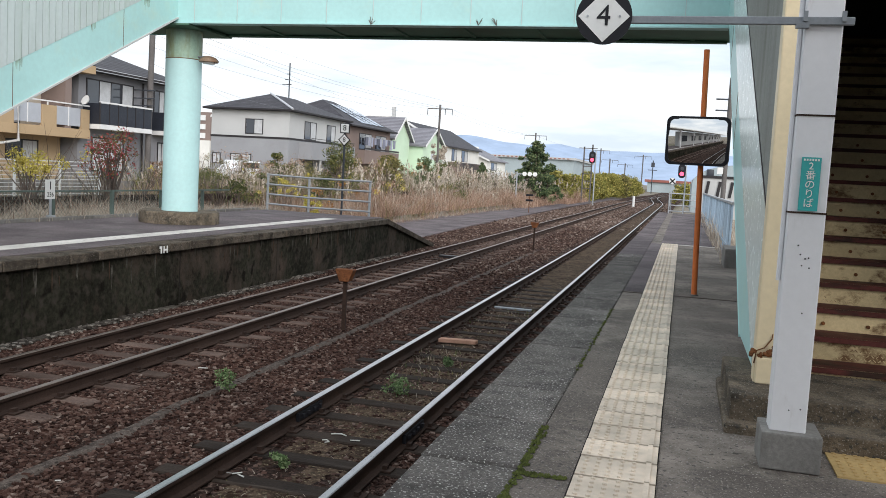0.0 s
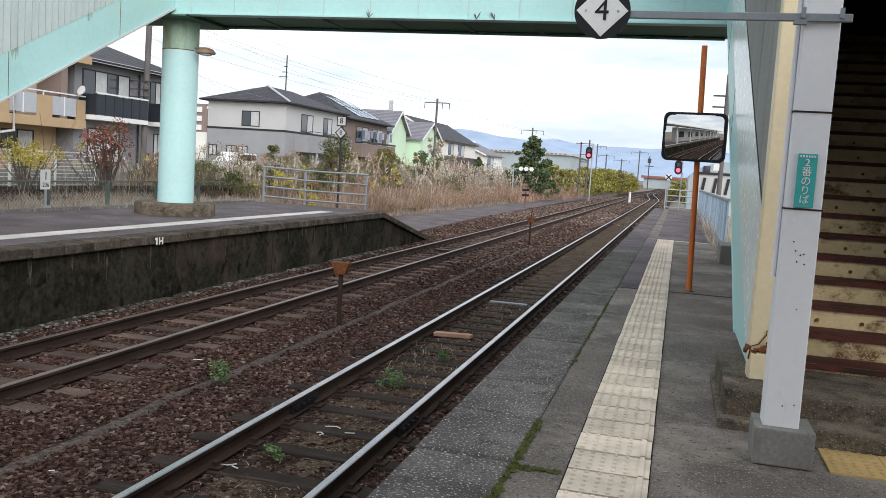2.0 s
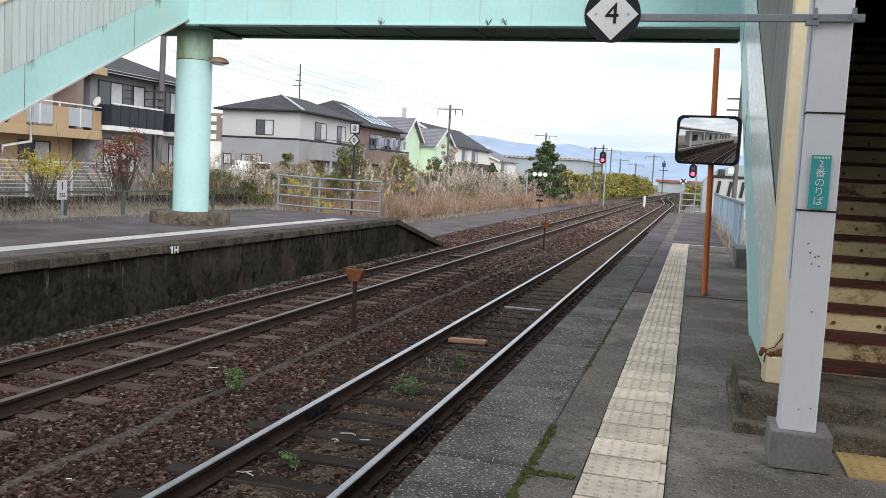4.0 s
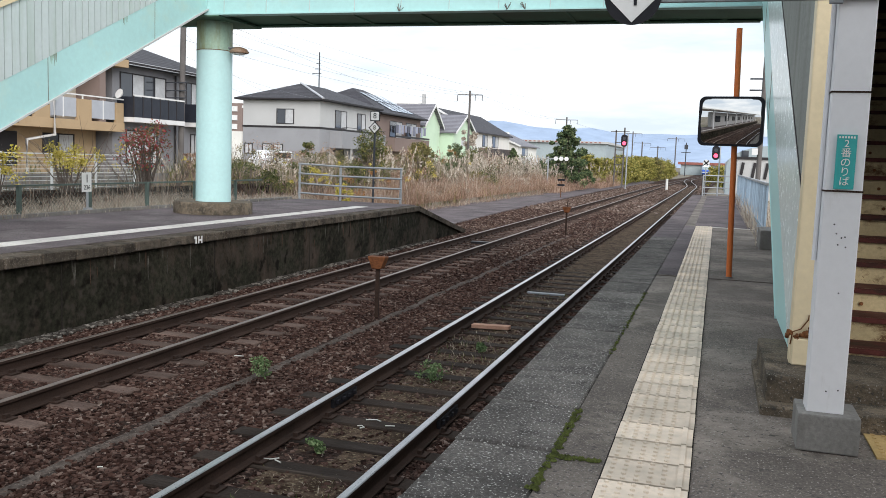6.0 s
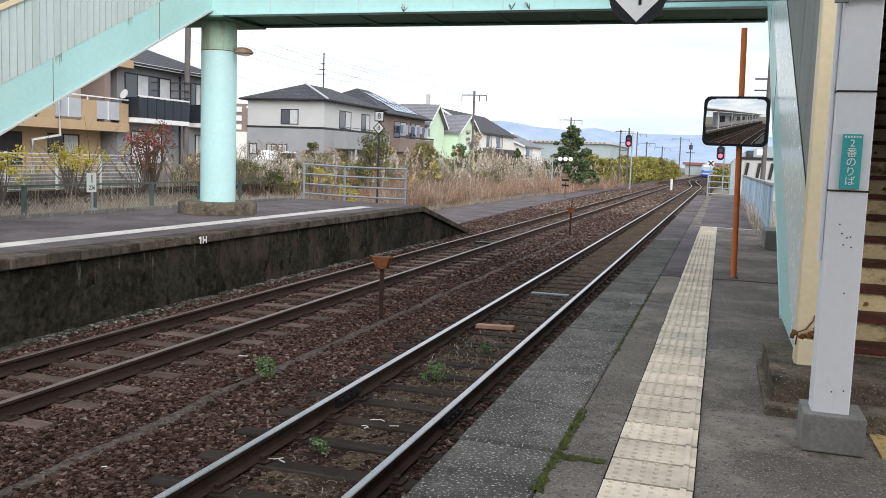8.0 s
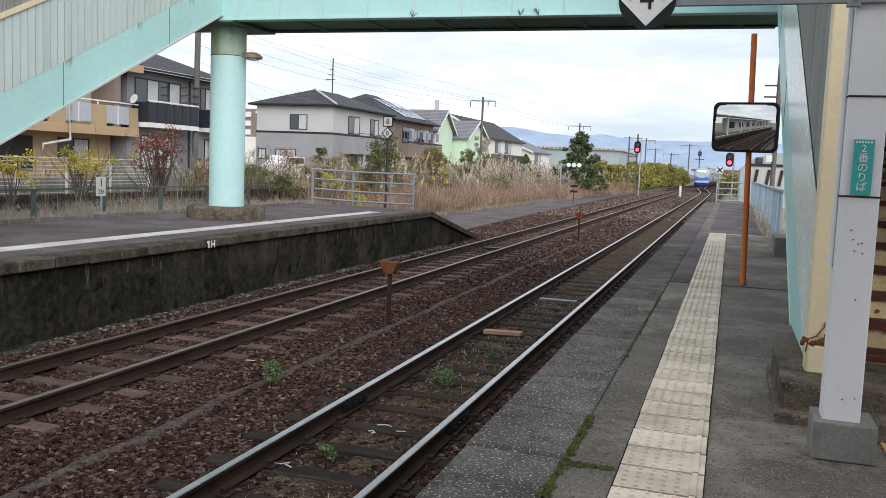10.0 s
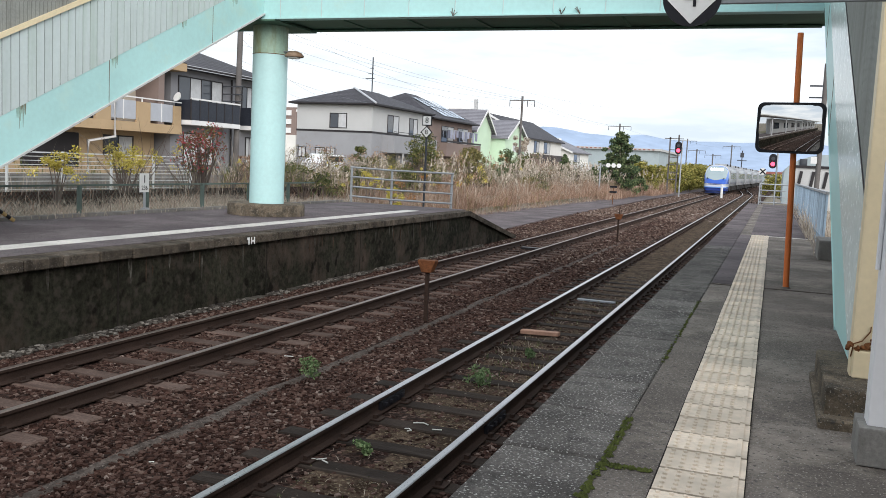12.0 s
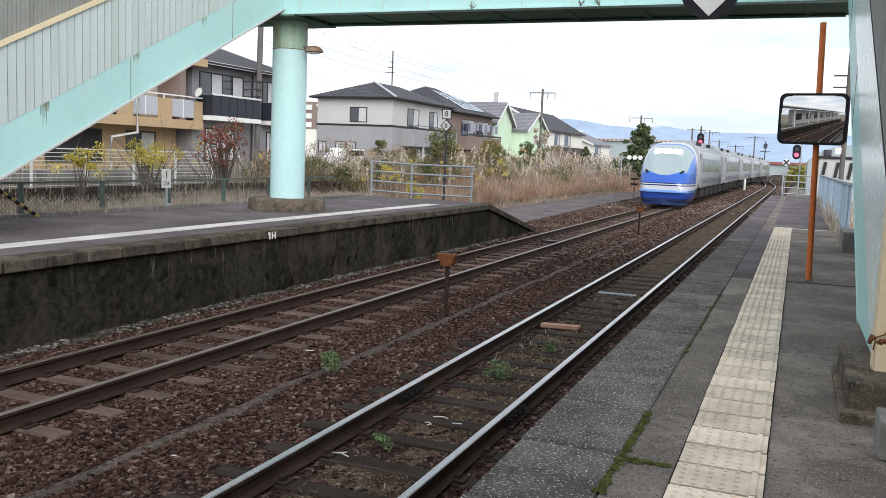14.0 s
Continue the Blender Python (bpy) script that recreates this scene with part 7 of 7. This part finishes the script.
for k in range(7):
    part("window", boxes((4.55, 4.6, -40 + k * 5.4, -37 + k * 5.4, 0.9, 2.4)), M["glass"], bd, "dark window")
sh = thing("far_canopy", (-10.5, -15, 3.2), "grey canopy on the opposite platform", "canopy", kind="structure")
# roof carried forward, out of view, to darken the far platform's face
part("roof", boxes((-12.3, -8.7, -45, 6.5, 3.2, 3.35)), M["wall_white"], sh, "pale canopy roof")
part("waiting_room", boxes((-12.3, -11.2, -40, -2, 0, 3.0)), M["wall_light"], sh, "white waiting room wall")
for k in range(9):
    part("waiting_room_window", boxes((-11.2, -11.15, -38 + k * 4.1, -36 + k * 4.1, 0.9, 2.2)), M["glass"], sh, "dark window")
for k in range(8):
    part("canopy_column", boxes((-9.6, -9.4, -0.5 - k * 5, -0.3 - k * 5, 0, 3.2)), M["white_post"], sh, "white canopy column")


# ---- the train: a leading cab car and four cars behind it ----
def car_section(w, zb, zt):
    """Half outline of the body from its sill to the roof's crown."""
    zs, out = zb + (zt - zb) * 0.62, []
    out += [(w * 0.93, zb), (w * 0.985, zb + (zt - zb) * 0.12), (w, zb + (zt - zb) * 0.3), (w, zb + (zt - zb) * 0.45)]
    for k in range(1, 25):
        a = radians(90 * k / 24)
        out.append((w * math.cos(a) ** 0.55 if k < 24 else 0.0, zs - (zt - zb) * 0.1 + (zt - zs + (zt - zb) * 0.1) * math.sin(a) ** 0.9))
    return out


def loft(sections, paint):
    bm = bmesh.new()
    rings = []
    for y, w, zb, zt in sections:
        half = car_section(w, zb, zt)
        rings.append([bm.verts.new((x, y, z)) for x, z in half] + [bm.verts.new((-x, y, z)) for x, z in half[-2::-1]])
    n = len(rings[0])
    for a, b in zip(rings, rings[1:]):
        for k in range(n - 1):
            f = bm.faces.new((a[k], a[k + 1], b[k + 1], b[k]))
            f.smooth = True
            f.material_index = paint(f.calc_center_median(), k if k < n // 2 else n - 2 - k)
    for r in (rings[0], rings[-1][::-1]):
        f = bm.faces.new(r)
        f.material_index = paint(f.calc_center_median(), 0)
    bmesh.ops.recalc_face_normals(bm, faces=bm.faces)
    return bm


def bogie(car, y):
    b = part("bogie", boxes((-1.1, 1.1, y - 1.3, y + 1.3, 0.35, 0.75)), M["train_dark"], car, "grimy bogie")
    for s in (-1.05, 1.05):
        for x in (-0.566, 0.566):
            bm = bmesh.new()
            tube(bm, [(x - 0.06, y + s, 0.43), (x + 0.06, y + s, 0.43)], 0.43, 20)
            part("wheel", bm, M["train_dark"], b, "steel wheel")


def side_fittings(car, y0, y1, lead):
    pitch = 1.95
    k = 0
    y = y0
    while y + 1.5 < y1:
        for s in (-1, 1):
            xo = 1.43 * s
            w = part("window", boxes((min(xo - 0.02 * s, xo + 0.015 * s), max(xo - 0.02 * s, xo + 0.015 * s), y, y + 1.55, 1.85, 2.62)), M["coach_glass"], car, "grey coach window")
        y += pitch
        k += 1
    for s in (-1, 1):
        for z, h in ((1.28, 0.035), (1.42, 0.025)):
            part("side_stripe", boxes((1.435 * s - 0.006, 1.435 * s + 0.006, y0 - 0.6, y1 + 0.6, z, z + h)), M["navy"], car)
        for yd in (y0 - 1.3, y1 + 0.35):
            part("door", boxes((1.43 * s - 0.008, 1.43 * s + 0.008, yd, yd + 0.85, 1.05, 2.95)), M["train_white"], car, "side door")
    for k in range(5):
        yy = y0 + 1.5 + k * 3.1
        part("equipment_box", boxes((-1.25, 1.25, yy, yy + 1.9, 0.35, 0.98)), M["train_dark"], car, "underfloor equipment")
        part("roof_unit", boxes((-0.65, 0.65, yy, yy + 1.5, 3.44, 3.68)), M["train_dark"] if k % 2 else M["galv"], car, "roof unit")


# glass lightened to grey in place of reflected sky
M["coach_glass"] = glassy("coach_window_glass", (0.23, 0.26, 0.255), 0.18, 0.2)
L_CAR = 20.6
lead = thing("express_cab_car", (0, 0, 0), "blue-nosed silver express railcar with a raked windscreen", "train car", "train cars")
nose = [(0.0, 0.92, 0.30, 1.28), (0.10, 1.04, 0.28, 1.46), (0.28, 1.14, 0.27, 1.70), (0.55, 1.23, 0.26, 2.02), (0.85, 1.29, 0.26, 2.34), (1.2, 1.34, 0.27, 2.68), (1.55, 1.37, 0.28, 2.96),
        (1.95, 1.395, 0.30, 3.18), (2.4, 1.41, 0.33, 3.33), (2.9, 1.42, 0.36, 3.42), (3.4, 1.425, 0.40, 3.46)]


def nose_paint(c, k):
    """The windscreen takes the raked upper front."""
    return 1 if k >= 12 and 0.26 + 0.5 * (abs(c.x) / 1.2) ** 2 < c.y < 2.3 else 0


NOSE_MATS = [M["cab"], M["windscreen"]]
fine = []
for a, b in zip(nose, nose[1:]):
    for u in np.arange(0, 1, 0.125):
        fine.append(tuple(float(p + (q - p) * u) for p, q in zip(a, b)))
fine.append(nose[-1])
part("nose", loft(fine, nose_paint), NOSE_MATS, lead, "blue rounded nose with a wide raked windscreen")
# lighter blue here is the highlight along the ledge, put into the colour
part("bumper", bevelled(prisms("z", ([(-1.12, 0.02), (-0.8, -0.13), (0.8, -0.13), (1.12, 0.02), (1.3, 0.6), (-1.3, 0.6)], 0.76, 0.88)), 0.04, 2), M["train_blue_highlight"], lead, "blue ledge with its highlight painted in")
part("snow_plough", prisms("z", ([(-1.0, 0.15), (0, -0.05), (1.0, 0.15), (1.2, 1.2), (-1.2, 1.2)], 0.12, 0.40)), M["navy"], lead, "dark skirt")
part("body", loft([(3.4, 1.425, 0.95, 3.46), (4.5, 1.425, 0.95, 3.46), (L_CAR, 1.425, 0.95, 3.46)], lambda c, k: 0 if c.z < 3.05 else 1), [M["train_silver"], M["train_white"]], lead, "stainless silver body")
bm = bmesh.new()
prism(bm, rounded(0.72, 0.13, 0.12), "y", -0.03, 0.05)
bmesh.ops.transform(bm, matrix=pose(0, 1.5, 2.94, -42, 0, 0), verts=bm.verts)
part("headlamp_cluster", bm, M["headlamp"], lead, "lit headlamps behind the windscreen's top")
for s in (-1, 1):
    part("lower_lamp", prisms("y", ([(s * 0.55, 1.62), (s * 0.95, 1.80), (s * 1.02, 1.95), (s * 0.92, 1.92)], 0.42, 0.62)), M["black"], lead, "dark slanted marker lamp")
side_fittings(lead, 5.6, 18.6, True)
bogie(lead, 3.9)
bogie(lead, 16.9)

mid = thing("express_car", (0, 0, 0), "silver express railcar with grey windows", "train car", "train cars")
part("body", loft([(0, 1.425, 0.95, 3.46), (10, 1.425, 0.95, 3.46), (L_CAR, 1.425, 0.95, 3.46)], lambda c, k: 0 if c.z < 3.05 else 1), [M["train_silver"], M["train_white"]], mid, "stainless silver body")
side_fittings(mid, 2.4, 18.0, False)
part("gangway", boxes((-0.6, 0.6, -0.42, 0.0, 1.0, 3.1)), M["black"], mid, "black gangway bellows")
bogie(mid, 3.2)
bogie(mid, 17.2)
CARS = [lead, mid] + [copy_thing(mid, Matrix.Identity(4)) for _ in range(3)]


def motions():
    """The train runs in on the main track, each car following the bend."""
    heads = [(t, 46.6 + 30.3 * (14 - t)) for t in range(15)]
    for i, car in enumerate(CARS):
        rows = []
        for t, y in heads:
            a = y + i * 21.0
            x0, x1 = main_x(a), main_x(a + L_CAR)
            rows.append((t, pose(x0, a, RAIL_Z, 0, 0, math.degrees(math.atan2(-(x1 - x0), L_CAR)))))
        walk(car, rows)


motions()
